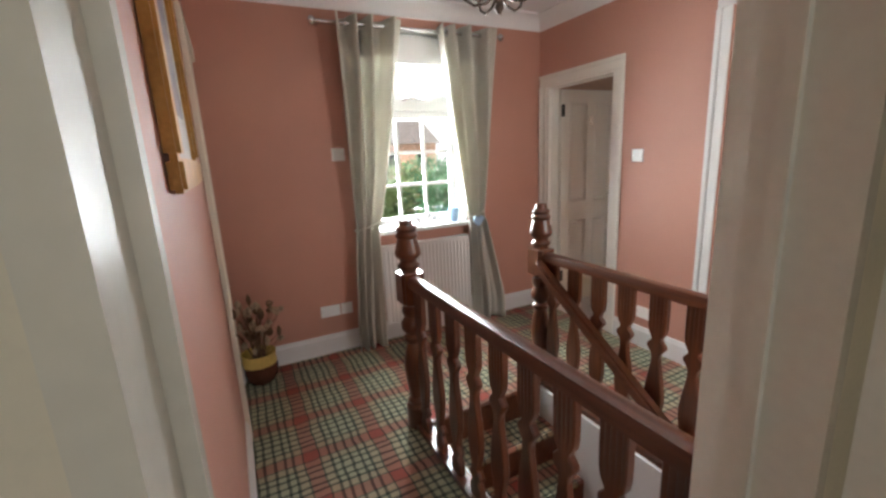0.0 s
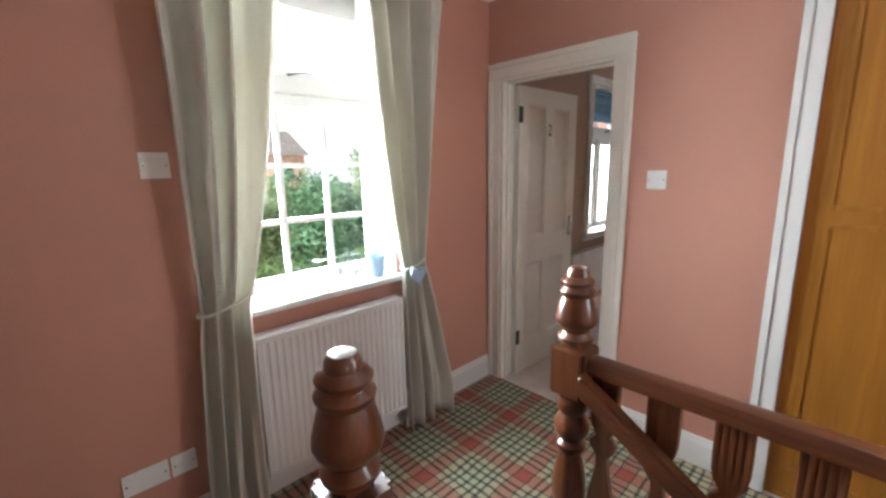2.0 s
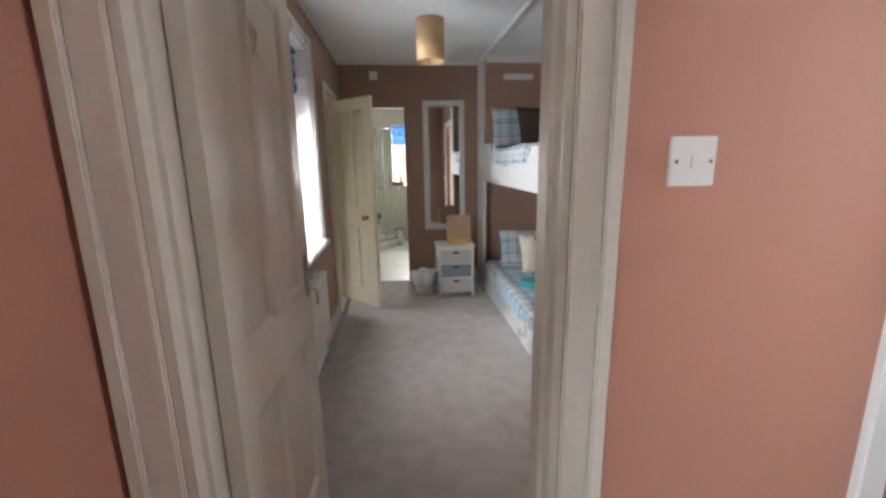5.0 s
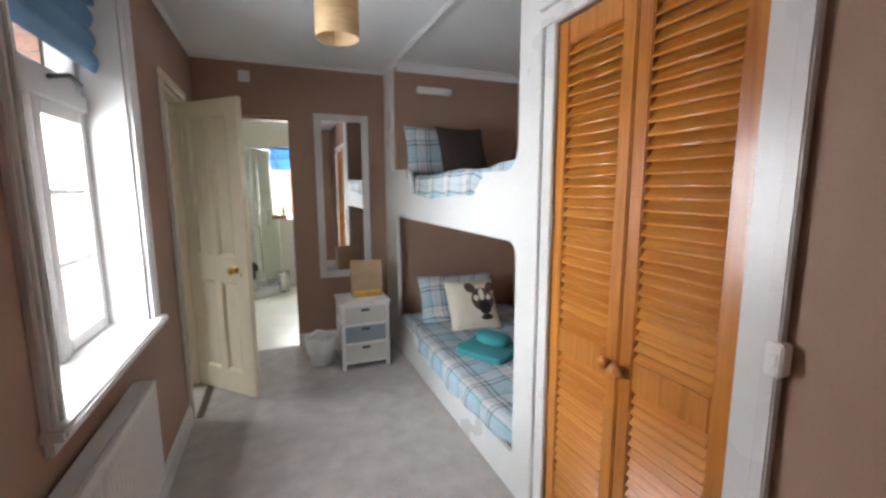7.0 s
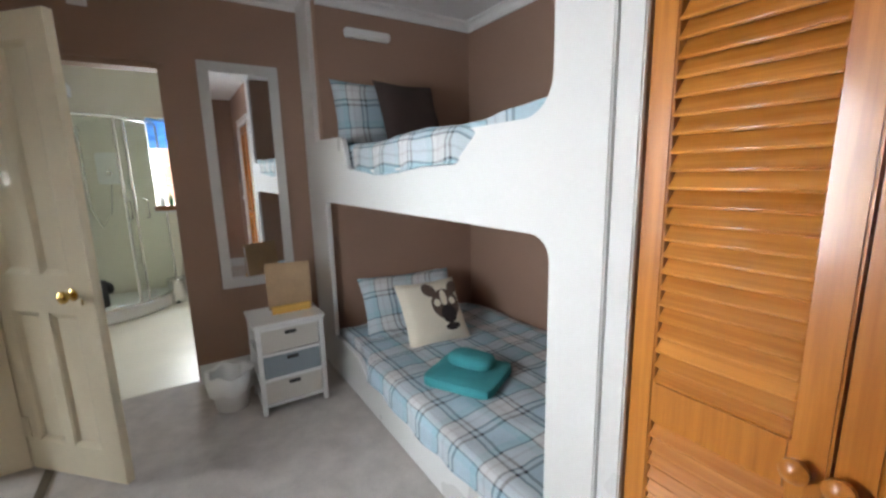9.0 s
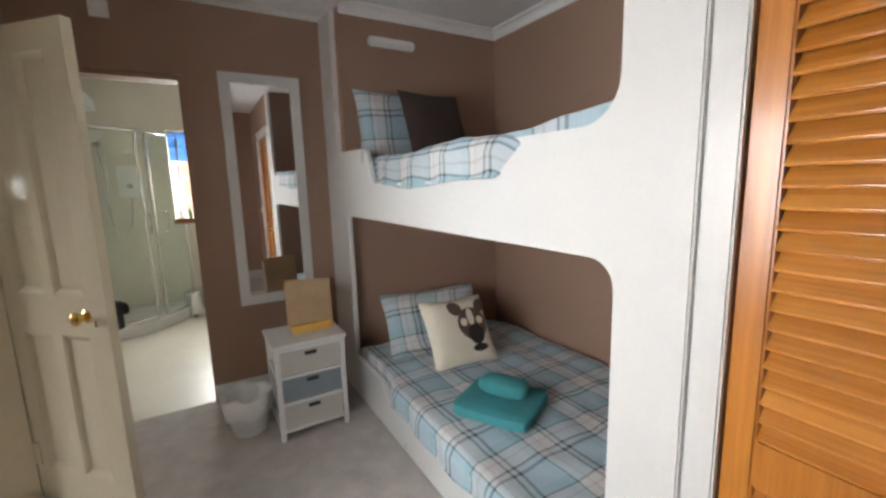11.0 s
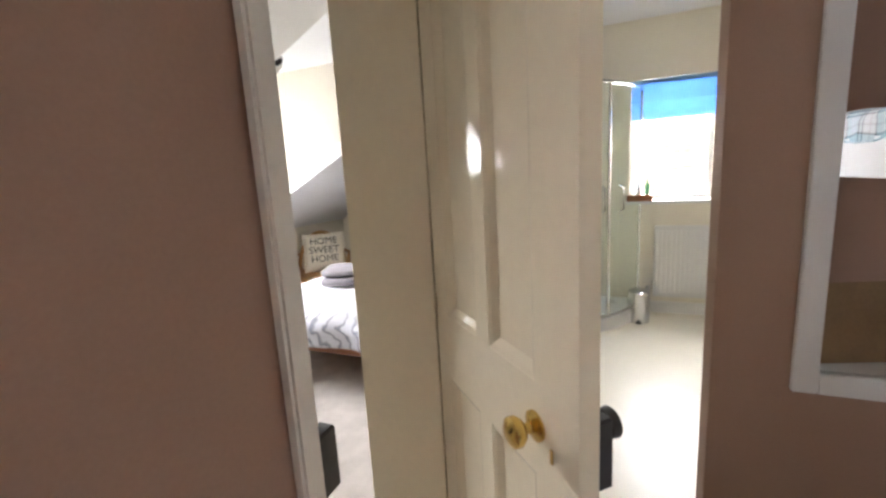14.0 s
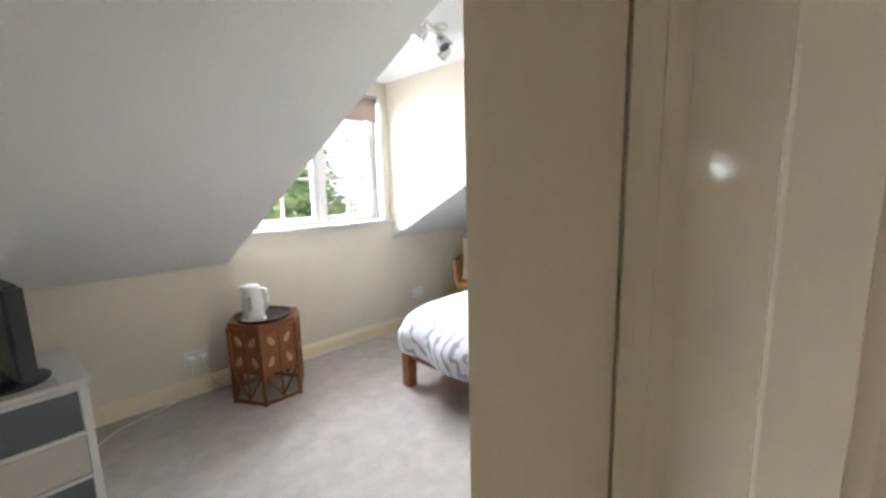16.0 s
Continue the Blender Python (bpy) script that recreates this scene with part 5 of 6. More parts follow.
M_PATCHD = surface("near_black_felt", (0.022, 0.016, 0.015), 0.85, 0.15, 8, 300, 0.2)


def patch(u, v, ru, rv, mat, lift, turn=0.0, n=20):
    """A flat felt shape that follows the cushion's face."""
    bm = bmesh.new()

    def z(x, y):
        p, q = x / 0.21, y / 0.21
        return 0.065 * max(0.0, (1 - p ** 4) * (1 - q ** 4)) ** 0.5 + 0.006 * noise.noise(Vector((x * 9 + 9, y * 9, 1))) + lift

    rings = []
    for r in (1.0, 0.66, 0.33):
        ring = []
        for k in range(n):
            t = 2 * math.pi * k / n
            dx, dy = r * ru * math.cos(t), r * rv * math.sin(t)
            x, y = u + dx * math.cos(turn) - dy * math.sin(turn), v + dx * math.sin(turn) + dy * math.cos(turn)
            x, y = max(-0.19, min(0.19, x)), max(-0.19, min(0.19, y))
            ring.append(bm.verts.new((x, y, z(x, y))))
        rings.append(ring)
    for p, q in zip(rings, rings[1:]):
        for k in range(n):
            bm.faces.new((p[k], p[(k + 1) % n], q[(k + 1) % n], q[k]))
    bm.faces.new(rings[-1])
    part("felt_patch", bm, mat, cu)


patch(0.02, -0.07, 0.10, 0.095, M_PATCH, 0.002)
patch(0.125, 0.02, 0.05, 0.04, M_PATCH, 0.003, 0.7)
patch(0.125, -0.15, 0.05, 0.035, M_PATCH, 0.003, -0.7)
patch(0.06, -0.065, 0.055, 0.022, M_CREAMC, 0.0035)
patch(-0.045, -0.075, 0.06, 0.052, M_PATCHD, 0.004)
patch(0.035, -0.015, 0.024, 0.022, M_CREAMC, 0.005)
patch(0.035, -0.12, 0.024, 0.022, M_CREAMC, 0.005)
patch(-0.125, -0.08, 0.022, 0.05, M_PATCHD, 0.003)

M_TEAL = surface("teal_terry_towel", (0.05, 0.28, 0.30), 0.95, 0.15, 10, 300, 0.8, dist=0.004)
tw = thing("folded_towel", "teal towel folded flat on the quilt", "towel", "teal towels", pose(2.585, -1.735, 0.325, 0, 0, 29))
part("fold", blob(0.36, 0.34, 0.055, 8, 8, 0.006, 9, 1), M_TEAL, tw)
tr = thing("rolled_towel", "small teal towel rolled on top of the folded one", "towel", "teal towels", pose(2.60, -1.765, 0.378, 0, 0, 27))
part("roll", blob(0.24, 0.13, 0.075, 3.2, 8, 0.006, 9, 5), M_TEAL, tr)
lamp = thing("bunk_lamp", "white strip lamp on the wall over the upper bunk", "lamp")
part("body", bx(3.69, -1.93, 2.19, 3.738, -1.62, 2.245, 0.01), M_PLASTIC, lamp)
part("diffuser", bx(3.672, -1.91, 2.20, 3.69, -1.64, 2.235, 0.006), M_WHITEM, lamp)

# ---- bunk room: loose things ----
mi = thing("wall_mirror", "tall mirror in a flat white frame on the mocha wall", "mirror", m=pose(4.05, -1.032, 1.322))
for y0, z0, y1, z1 in ((-0.23, -0.71, -0.17, 0.71), (0.17, -0.71, 0.23, 0.71), (-0.17, -0.71, 0.17, -0.65), (-0.17, 0.65, 0.17, 0.71)):
    part("frame", bx(-0.024, y0, z0, -0.001, y1, z1, 0.003), M_WHITE, mi)
part("glass", bx(-0.012, -0.172, -0.652, -0.002, 0.172, 0.652), M_MIRROR, mi, "", False)


def drawers(name, m, w, d, h, fronts, label, slots=True):
    """A small slatted chest: front faces -y, origin at the middle of its base."""
    ob = thing(name, label, "drawers", "painted drawer chests", m)
    t = 0.026
    for x in (-w / 2, w / 2 - t):
        for y in (-d / 2, d / 2 - t):
            part("leg", bx(x, y, 0, x + t, y + t, h - 0.02, 0.002, 1), M_WHITE, ob)
    part("top", bx(-w / 2 - 0.012, -d / 2 - 0.012, h - 0.02, w / 2 + 0.012, d / 2 + 0.005, h, 0.003), M_WHITE, ob)
    n = len(fronts)
    z0, z1 = 0.055, h - 0.035
    step = (z1 - z0) / n
    for k in range(n + 1):
        z = z0 + step * k
        part("rail", bx(-w / 2 + t, -d / 2 + 0.002, z - 0.008, w / 2 - t, -d / 2 + t, z + 0.008), M_WHITE, ob, "", False)
        for x in (-w / 2 + 0.002, w / 2 - t + 0.002):
            part("side_rail", bx(x, -d / 2 + t, z - 0.008, x + 0.02, d / 2 - t, z + 0.008), M_WHITE, ob, "", False)
    for k, mat in enumerate(fronts[::-1]):
        a, b = z0 + step * k + 0.010, z0 + step * (k + 1) - 0.010
        dr = part("drawer", bx(-w / 2 + t + 0.003, -d / 2 + 0.006, a, w / 2 - t - 0.003, d / 2 - 0.02, b, 0.003), mat, ob)
        # no hole is cut: a black plate gives the handle slot's shade
        if slots:
            part("handle_slot", bx(-0.032, -d / 2 + 0.003, b - 0.036, 0.032, -d / 2 + 0.008, b - 0.014, 0.002), M_BLACK, dr, "black plate standing in for the shade of a cut-out handle")
    part("back_panel", bx(-w / 2 + t, d / 2 - 0.012, 0.05, w / 2 - t, d / 2 - 0.006, h - 0.02), M_WHITE, ob)
    return ob


drawers("bedside_drawers", pose(3.54, -1.07, 0, 0, 0, -90), 0.37, 0.32, 0.54, [M_GREYB, M_SLATE, M_GREYB], "white bedside drawers with grey and slate blue fronts")
M_KRAFT = surface("kraft_board", (0.42, 0.29, 0.17), 0.8, 0.12, 8, 90, 0.15)
M_AMBER = surface("amber_card", (0.70, 0.42, 0.10), 0.7, 0.1, 8, 90, 0.1)
fol = thing("kraft_folder", "kraft board folder standing on the bedside drawers", "folder", m=pose(3.585, -1.125, 0.54, 0, -8, -18))
part("front_cover", bx(-0.008, -0.125, 0.0, -0.004, 0.125, 0.285, 0.0015), M_KRAFT, fol)
part("pages", bx(-0.004, -0.12, 0.0, 0.022, 0.12, 0.273), M_WHITEM, fol)
part("back_cover", bx(0.022, -0.125, 0.0, 0.026, 0.125, 0.292, 0.0015), M_KRAFT, fol)
tagged(part("amber_card_stand", bx(3.51, -1.225, 0.541, 3.535, -1.005, 0.585, 0.002), M_AMBER), "amber card strip in front of the folder", "card")

M_BINP = surface("translucent_bin_plastic", (0.72, 0.72, 0.72), 0.4, 0.05, 6, 60, 0.1)
bn = thing("waste_bin", "white waste bin with a loose liner bag beside the drawers", "waste bin", m=Matrix.Translation((3.62, -0.755, 0)) @ Matrix.Diagonal((1, 1, 0.8, 1)))
part("bucket", lathe([(0.085, 0.0), (0.088, 0.004), (0.115, 0.25), (0.118, 0.255), (0.111, 0.255), (0.083, 0.01)], 24), M_BINP, bn)
bm = lathe([(0.104, 0.13), (0.122, 0.15), (0.132, 0.21), (0.137, 0.262), (0.128, 0.285), (0.108, 0.278), (0.09, 0.12)], 40)
for v in bm.verts:
    a = math.atan2(v.co.y, v.co.x)
    k = 1 + 0.05 * math.sin(7 * a) + 0.04 * noise.noise(Vector((math.cos(a) * 3, math.sin(a) * 3, v.co.z * 8)))
    v.co.x, v.co.y, v.co.z = v.co.x * k, v.co.y * k, v.co.z + 0.012 * math.sin(5 * a + 1)
part("liner_bag", bm, M_WHITEM, bn, "crumpled white liner bag")
plate("extractor_plate", "x", 4.05, -1, -0.29, 2.285, 0.085, 0.085, "small white alarm plate high on the wall", "alarm", 1)
lp = thing("pendant_lamp", "pendant lamp with a curled wood-veneer drum shade", "pendant lamp", m=pose(2.09, -0.745, 0))
M_VENEER = surface("birch_veneer", (0.66, 0.46, 0.24), 0.5, 0.14, 6, 40, 0.05, stretch=(1, 1, 6))
bm = bmesh.new()
rows = []
for z in (2.005, 2.25):
    rows.append([bm.verts.new(((0.085 + 0.006 * k / 40) * math.cos(2 * math.pi * k / 36 * 1.0), (0.085 + 0.006 * k / 40) * math.sin(2 * math.pi * k / 36), z)) for k in range(41)])
for k in range(40):
    bm.faces.new((rows[0][k], rows[0][k + 1], rows[1][k + 1], rows[1][k]))
sh = part("shade", bm, M_VENEER, lp, "pale wood veneer shade")
sol = sh.modifiers.new("thickness", "SOLIDIFY")
sol.thickness = 0.002
part("cord", lathe([(0.003, 2.22), (0.003, 2.40)], 8), M_PLASTIC, lp)
part("ceiling_rose", lathe([(0.045, 2.415), (0.042, 2.40), (0.01, 2.39)], 18), M_PLASTIC, lp)
part("lamp_holder", lathe([(0.018, 2.15), (0.018, 2.22)], 12), M_PLASTIC, lp)
part("spider", tube([(-0.085, 0, 2.19), (0.085, 0, 2.19)], 0.002, 6), M_CHROME, lp)

# ---- shower room ----
se = thing("shower_enclosure", "curved glass shower enclosure with a white tray", "shower", m=pose(6.60, 0.30, 0))
R = 0.80


def quadrant(r, n=14):
    return [(-r * math.cos(math.pi / 2 * k / n), -r * math.sin(math.pi / 2 * k / n)) for k in range(n + 1)]


part("tray", soften(prism([(-0.001, -0.001)] + quadrant(R + 0.02), "z", 0.0, 0.12), 0.012, 2), M_WHITE, se, "white shower tray")
for a, b in ((0, 7), (7, 14)):
    bm = bmesh.new()
    q, q2 = quadrant(R)[a:b + 1], quadrant(R - 0.006)[a:b + 1]
    for line in (q, q2):
        lo, hi = [bm.verts.new((x, y, 0.125)) for x, y in line], [bm.verts.new((x, y, 1.90)) for x, y in line]
        for k in range(len(line) - 1):
            bm.faces.new((lo[k], lo[k + 1], hi[k + 1], hi[k]))
    o = part("glass_door", bm, M_SHOWER, se, "curved clear glass")
    o.visible_shadow = False
for z in (0.128, 1.90):
    part("curved_rail", tube([(x, y, z) for x, y in quadrant(R + 0.004)], 0.014, 8), M_CHROME, se)
for k in (0, 6, 7, 14):
    x, y = quadrant(R + 0.004)[k]
    part("upright", lathe([(0.012, 0.125), (0.012, 1.91)], 8, (x, y, 0)), M_CHROME, se)
for k in (6, 8):
    x, y = quadrant(R + 0.02)[k]
    part("door_handle", tube([(x, y, 0.95), (x - 0.03, y - 0.03, 0.97), (x - 0.03, y - 0.03, 1.13), (x, y, 1.15)], 0.007, 8), M_CHROME, se)
el = thing("electric_shower", "white electric shower unit with a hose and handset", "shower unit", m=pose(6.60, -0.06, 1.45))
part("unit", bx(-0.08, -0.10, -0.16, -0.001, 0.10, 0.16, 0.015), M_PLASTIC, el)
part("dial", lathe([(0.03, 0), (0.026, 0.02)], 16), M_CHROME, el).matrix_basis = pose(-0.08, 0, -0.05, 0, -90, 0)
part("riser_rail", lathe([(0.009, -0.3), (0.009, 0.42)], 10, (-0.06, 0.20, 0)), M_CHROME, el)
part("hose", tube([(-0.05, 0.0, -0.16), (-0.07, 0.03, -0.45), (-0.08, 0.12, -0.60), (-0.08, 0.19, -0.40), (-0.09, 0.20, 0.22)], 0.008, 8), M_CHROME, el)
part("handset", lathe([(0.012, 0), (0.014, 0.14), (0.04, 0.17), (0.042, 0.19), (0.01, 0.2)], 16), M_CHROME, el).matrix_basis = pose(-0.09, 0.20, 0.20, 0, -30, 0)
w4 = thing("window_3", "white shower room window with leaded glazing bars", "window", kind="structure")
casement(w4, "x", 6.70, 6.75, SWIN[0] + 0.005, SWIN[1] - 0.005, SWIN[2] + 0.01, SWIN[3] - 0.005, 0.04, 3, 4, 0.014)
part("window_sill", bx(6.56, SWIN[0] - 0.03, SWIN[2] - 0.02, 6.80, SWIN[1] + 0.03, SWIN[2] + 0.004, 0.006), M_WHITE, w4)
roman_blind("blue_blind", "x", 6.64, SWIN[0] + 0.005, SWIN[1] - 0.005, 1.66, 1.945, "light blue cloth blind half raised in the shower room", 2, M_SKYBLUE)
sr = thing("radiator", "white panel radiator under the shower room window", "radiator")
part("panel", bx(6.53, -1.20, 0.16, 6.55, -0.62, 0.78, 0.006), M_WHITE, sr)
for k in range(16):
    y = -1.18 + 0.56 * (k + 0.5) / 16
    part("flute", bx(6.525, y - 0.01, 0.20, 6.532, y + 0.01, 0.74, 0.003, 1), M_WHITE, sr)
part("bracket", bx(6.55, -1.0, 0.25, 6.60, -0.97, 0.70), M_WHITE, sr)
part("valve", lathe([(0.008, 0), (0.008, 0.18), (0.018, 0.19), (0.018, 0.25)], 12, (6.54, -0.58, 0)), M_CHROME, sr)
tagged(part("sill_box", bx(6.56, -0.60, SWIN[2] + 0.004, 6.66, -0.40, SWIN[2] + 0.06, 0.003), M_BEDWOOD), "dark wooden tray on the shower room sill", "tray")
M_GREENB = surface("green_bottle_plastic", (0.05, 0.25, 0.09), 0.3, 0.1, 8, 60, 0.05)
for y, mat, col in ((-0.48, M_WHITE, "white"), (-0.56, M_GREENB, "green")):
    tagged(part("toiletry_bottle", lathe([(0.022, 0), (0.024, 0.08), (0.01, 0.10), (0.01, 0.13)], 14, (6.61, y, SWIN[2] + 0.06)), mat), "small %s toiletry bottle in the tray" % col, "bottle", "toiletry bottles")
pb = thing("pedal_bin", "small chrome pedal bin on the vinyl floor", "pedal bin", m=pose(6.32, -0.50, 0))
part("body", lathe([(0.085, 0.0), (0.085, 0.24)], 24), M_CHROME, pb)
part("lid", lathe([(0.088, 0.24), (0.086, 0.26), (0.05, 0.28), (0.001, 0.285)], 24), M_CHROME, pb)
part("pedal", bx(-0.12, -0.02, 0.01, -0.08, 0.02, 0.025, 0.004), M_BLACK, pb)
skirting("skirting_shower", [("x", 6.60, -1, -1.6, -0.52), ("y", 0.30, -1, 4.17, 5.78)], M_WHITE, 0.1)
vt = thing("ceiling_vent", "round white ceiling vent in the shower room", "vent", m=pose(5.9, -0.75, 2.45))
part("ring", lathe([(0.10, 0), (0.098, -0.015), (0.05, -0.018), (0.05, -0.001)], 24), M_PLASTIC, vt)


# ---- attic bedroom ----
skirting("skirting_attic", [("y", KY, -1, 2.55, 6.95), ("x", 6.95, -1, 0.365, KY)], M_CREAM, 0.11, 0.016)
w3 = thing("dormer_window", "white two-light dormer window with glazing bars", "window", kind="structure")
bm = bmesh.new()
for r in ((4.05, KY + 0.002, 1.015, 4.065, KY + 0.219, 2.04), (5.185, KY + 0.002, 1.015, 5.20, KY + 0.219, 2.04), (4.065, KY + 0.002, 2.025, 5.185, KY + 0.219, 2.04)):
    box(bm, *r)
part("reveal_lining", bm, M_WHITE, w3, "", False)
part("window_sill", bx(3.96, KY - 0.05, 0.988, 5.262, KY + 0.20, 1.017, 0.008), M_WHITE, w3)
casement(w3, "y", KY + 0.10, KY + 0.155, 4.066, 4.66, 1.018, 2.024, 0.055, 2, 3, 0.02)
casement(w3, "y", KY + 0.10, KY + 0.155, 4.66, 5.184, 1.018, 2.024, 0.055, 2, 3, 0.02)
part("mullion", bx(4.638, KY + 0.085, 1.019, 4.682, KY + 0.165, 2.023, 0.004), M_WHITE, w3)
rb = thing("roller_blind", "taupe roller blind at the dormer window head", "blind")
part("roll", lathe([(0.025, 0), (0.025, 1.10)], 16), M_TAUPE, rb).matrix_basis = pose(4.075, KY + 0.05, 1.985, 0, 90, 0)
part("cloth", bx(4.08, KY + 0.026, 1.84, 5.165, KY + 0.029, 1.985), M_TAUPE, rb)
part("bottom_bar", bx(4.08, KY + 0.022, 1.825, 5.165, KY + 0.033, 1.84, 0.003), M_TAUPE, rb)

# rattan table with kettle
rt = thing("rattan_side_table", "six-sided brown rattan side table with leaf pattern sides", "side table", m=pose(4.01, 2.565, 0, 0, 0, 2))
HEX = [(0.222 * math.cos(math.pi / 3 * k), 0.222 * math.sin(math.pi / 3 * k)) for k in range(6)]
part("tabletop", soften(prism([(1.02 * x, 1.02 * y) for x, y in HEX], "z", 0.485, 0.51), 0.004, 2), M_CANE, rt)
for z in (0.012, 0.475):
    part("rim_cane", tube([(*HEX[k % 6], z) for k in range(7)], 0.011, 8), M_CANE, rt)
for x, y in HEX:
    part("leg", lathe([(0.012, 0), (0.012, 0.485)], 10, (x, y, 0)), M_CANE, rt)
M_LEAFC = surface("pale_cane_leaf", (0.55, 0.34, 0.19), 0.6, 0.15, 8, 60, 0.1)
M_PANELC = surface("woven_cane_panel", (0.23, 0.085, 0.028), 0.55, 0.25, 10, 160, 0.6)
for k in range(6):
    (x0, y0), (x1, y1) = HEX[k], HEX[(k + 1) % 6]
    mx, my = (x0 + x1) / 2, (y0 + y1) / 2
    side = Vector((x1 - x0, y1 - y0, 0)).normalized()
    out = Vector((mx, my, 0)).normalized()

    def at(u, z, o=0.0):
        p = Vector((mx, my, 0)) + side * u + out * o
        return (p.x, p.y, z)

    bm = bmesh.new()
    v = [bm.verts.new(at(u, z, o)) for o in (-0.012, -0.006) for u, z in ((-0.10, 0.19), (0.10, 0.19), (0.10, 0.47), (-0.10, 0.47))]
    for f in ((0, 1, 2, 3), (7, 6, 5, 4), (0, 4, 5, 1), (1, 5, 6, 2), (2, 6, 7, 3), (3, 7, 4, 0)):
        bm.faces.new([v[i] for i in f])
    part("woven_panel", bm, M_PANELC, rt, "", False)
    part("brace", tube([at(-0.11, 0.20), at(0.0, 0.03), at(0.11, 0.20)], 0.008, 8), M_CANE, rt)
    part("brace", tube([at(0, 0.03), at(0, 0.47)], 0.006, 8), M_CANE, rt)
    for u, z, tilt in ((-0.05, 0.40, 0.5), (0.05, 0.40, -0.5), (-0.055, 0.27, -0.4), (0.055, 0.27, 0.4)):
        bm = bmesh.new()
        n, pts = 12, []
        for q in range(n):
            a = 2 * math.pi * q / n
            du, dz = 0.016 * math.sin(a) * (1 - 0.3 * math.cos(a)), 0.034 * math.cos(a)
            pts.append((u + du * math.cos(tilt) - dz * math.sin(tilt), z + du * math.sin(tilt) + dz * math.cos(tilt)))
        lo, hi = [bm.verts.new(at(p, q, -0.004)) for p, q in pts], [bm.verts.new(at(p, q, 0.003)) for p, q in pts]
        bm.faces.new(lo[::-1])
        bm.faces.new(hi)
        for q in range(n):
            bm.faces.new((lo[q], lo[(q + 1) % n], hi[(q + 1) % n], hi[q]))
        part("cane_leaf", bm, M_LEAFC, rt, "pale leaf-shaped inlay")
tagged(part("round_tray", lathe([(0.13, 0.0), (0.155, 0.004), (0.165, 0.022), (0.160, 0.022), (0.150, 0.008), (0.001, 0.006)], 32, (3.995, 2.53, 0.51)), M_DARKC), "dark round tray on the rattan table", "tray")
ke = thing("kettle", "white plastic jug kettle standing on the tray", "kettle", m=pose(3.925, 2.49, 0.516, 0, 0, -35) @ Matrix.Scale(0.9, 4))
part("base", lathe([(0.076, 0), (0.078, 0.012), (0.062, 0.02)], 24), M_PLASTIC, ke)
part("jug", lathe([(0.066, 0.02), (0.070, 0.05), (0.062, 0.16), (0.056, 0.225), (0.052, 0.232)], 26), M_PLASTIC, ke)
part("lid", lathe([(0.052, 0.232), (0.042, 0.243), (0.012, 0.247), (0.012, 0.254), (0.001, 0.256)], 22), M_PLASTIC, ke)
part("handle", tube([(0.050, 0, 0.215), (0.090, 0, 0.21), (0.098, 0, 0.16), (0.090, 0, 0.09), (0.064, 0, 0.06)], 0.011, 10), M_PLASTIC, ke)
part("spout", prism([(-0.052, 0.185), (-0.076, 0.231), (-0.048, 0.231)], "y", -0.022, 0.022), M_PLASTIC, ke)
part("water_gauge", bx(-0.012, -0.070, 0.08, 0.012, -0.056, 0.18, 0.003), M_GREYB, ke)

# low chest with the television
drawers("tv_drawers", pose(2.924, 2.123, 0, 0, 0, 5), 0.34, 0.46, 0.63, [M_DSLATE, M_GREYB, M_DSLATE], "white chest of drawers with slate and grey fronts", False)
tv = thing("television", "small black flat television on a round stand", "television", m=pose(2.90, 2.05, 0.63, 0, 0, 104))
M_SCREEN = surface("black_screen", (0.012, 0.012, 0.014), 0.12, 0.05, 4, 40, 0.01)
part("stand_base", lathe([(0.12, 0), (0.12, 0.008), (0.10, 0.014), (0.001, 0.016)], 28), M_BLACK, tv)
part("stand_neck", bx(-0.03, -0.015, 0.012, 0.03, 0.015, 0.09, 0.004), M_BLACK, tv)
part("casing", bx(-0.26, -0.035, 0.07, 0.26, 0.02, 0.40, 0.012), M_BLACK, tv)
part("screen", bx(-0.245, -0.038, 0.09, 0.245, -0.0345, 0.385), M_SCREEN, tv)
part("cable", tube([(0.1, 0.02, 0.15), (0.16, 0.06, 0.10), (0.2, 0.08, 0.02)], 0.004, 6), M_BLACK, tv)
plate("wall_socket", "y", KY, -1, 3.665, 0.25, 0.146, 0.086, "white double socket with plugs above the skirting", "socket", 2)
for x in (3.63, 3.70):
    tagged(part("mains_plug", bx(x - 0.022, KY - 0.045, 0.215, x + 0.022, KY - 0.0095, 0.262, 0.006), M_PLASTIC), "white mains plug pushed into the socket", "plug", "mains plugs")
for pts, lab in (([(3.63, KY - 0.04, 0.215), (3.62, KY - 0.05, 0.12), (3.58, KY - 0.07, 0.05), (3.46, KY - 0.08, 0.012), (3.28, KY - 0.12, 0.008), (3.18, KY - 0.16, 0.008), (3.05, KY - 0.36, 0.008)], "white cable lying along the skirting"),
                 ([(3.70, KY - 0.04, 0.215), (3.72, KY - 0.06, 0.10), (3.76, KY - 0.09, 0.03), (3.84, KY - 0.12, 0.01)], "white kettle cable running behind the table")):
    c = bpy.data.curves.new("cable", "CURVE")
    c.dimensions, c.bevel_depth, c.bevel_resolution = "3D", 0.004, 2
    sp = c.splines.new("NURBS")
    sp.points.add(len(pts) - 1)
    for p, q in zip(sp.points, pts):
        p.co = (*q, 1)
    sp.use_endpoint_u = True
    c.materials.append(M_PLASTIC)
    tagged(new("power_cable", c), lab, "cable", "power cables")

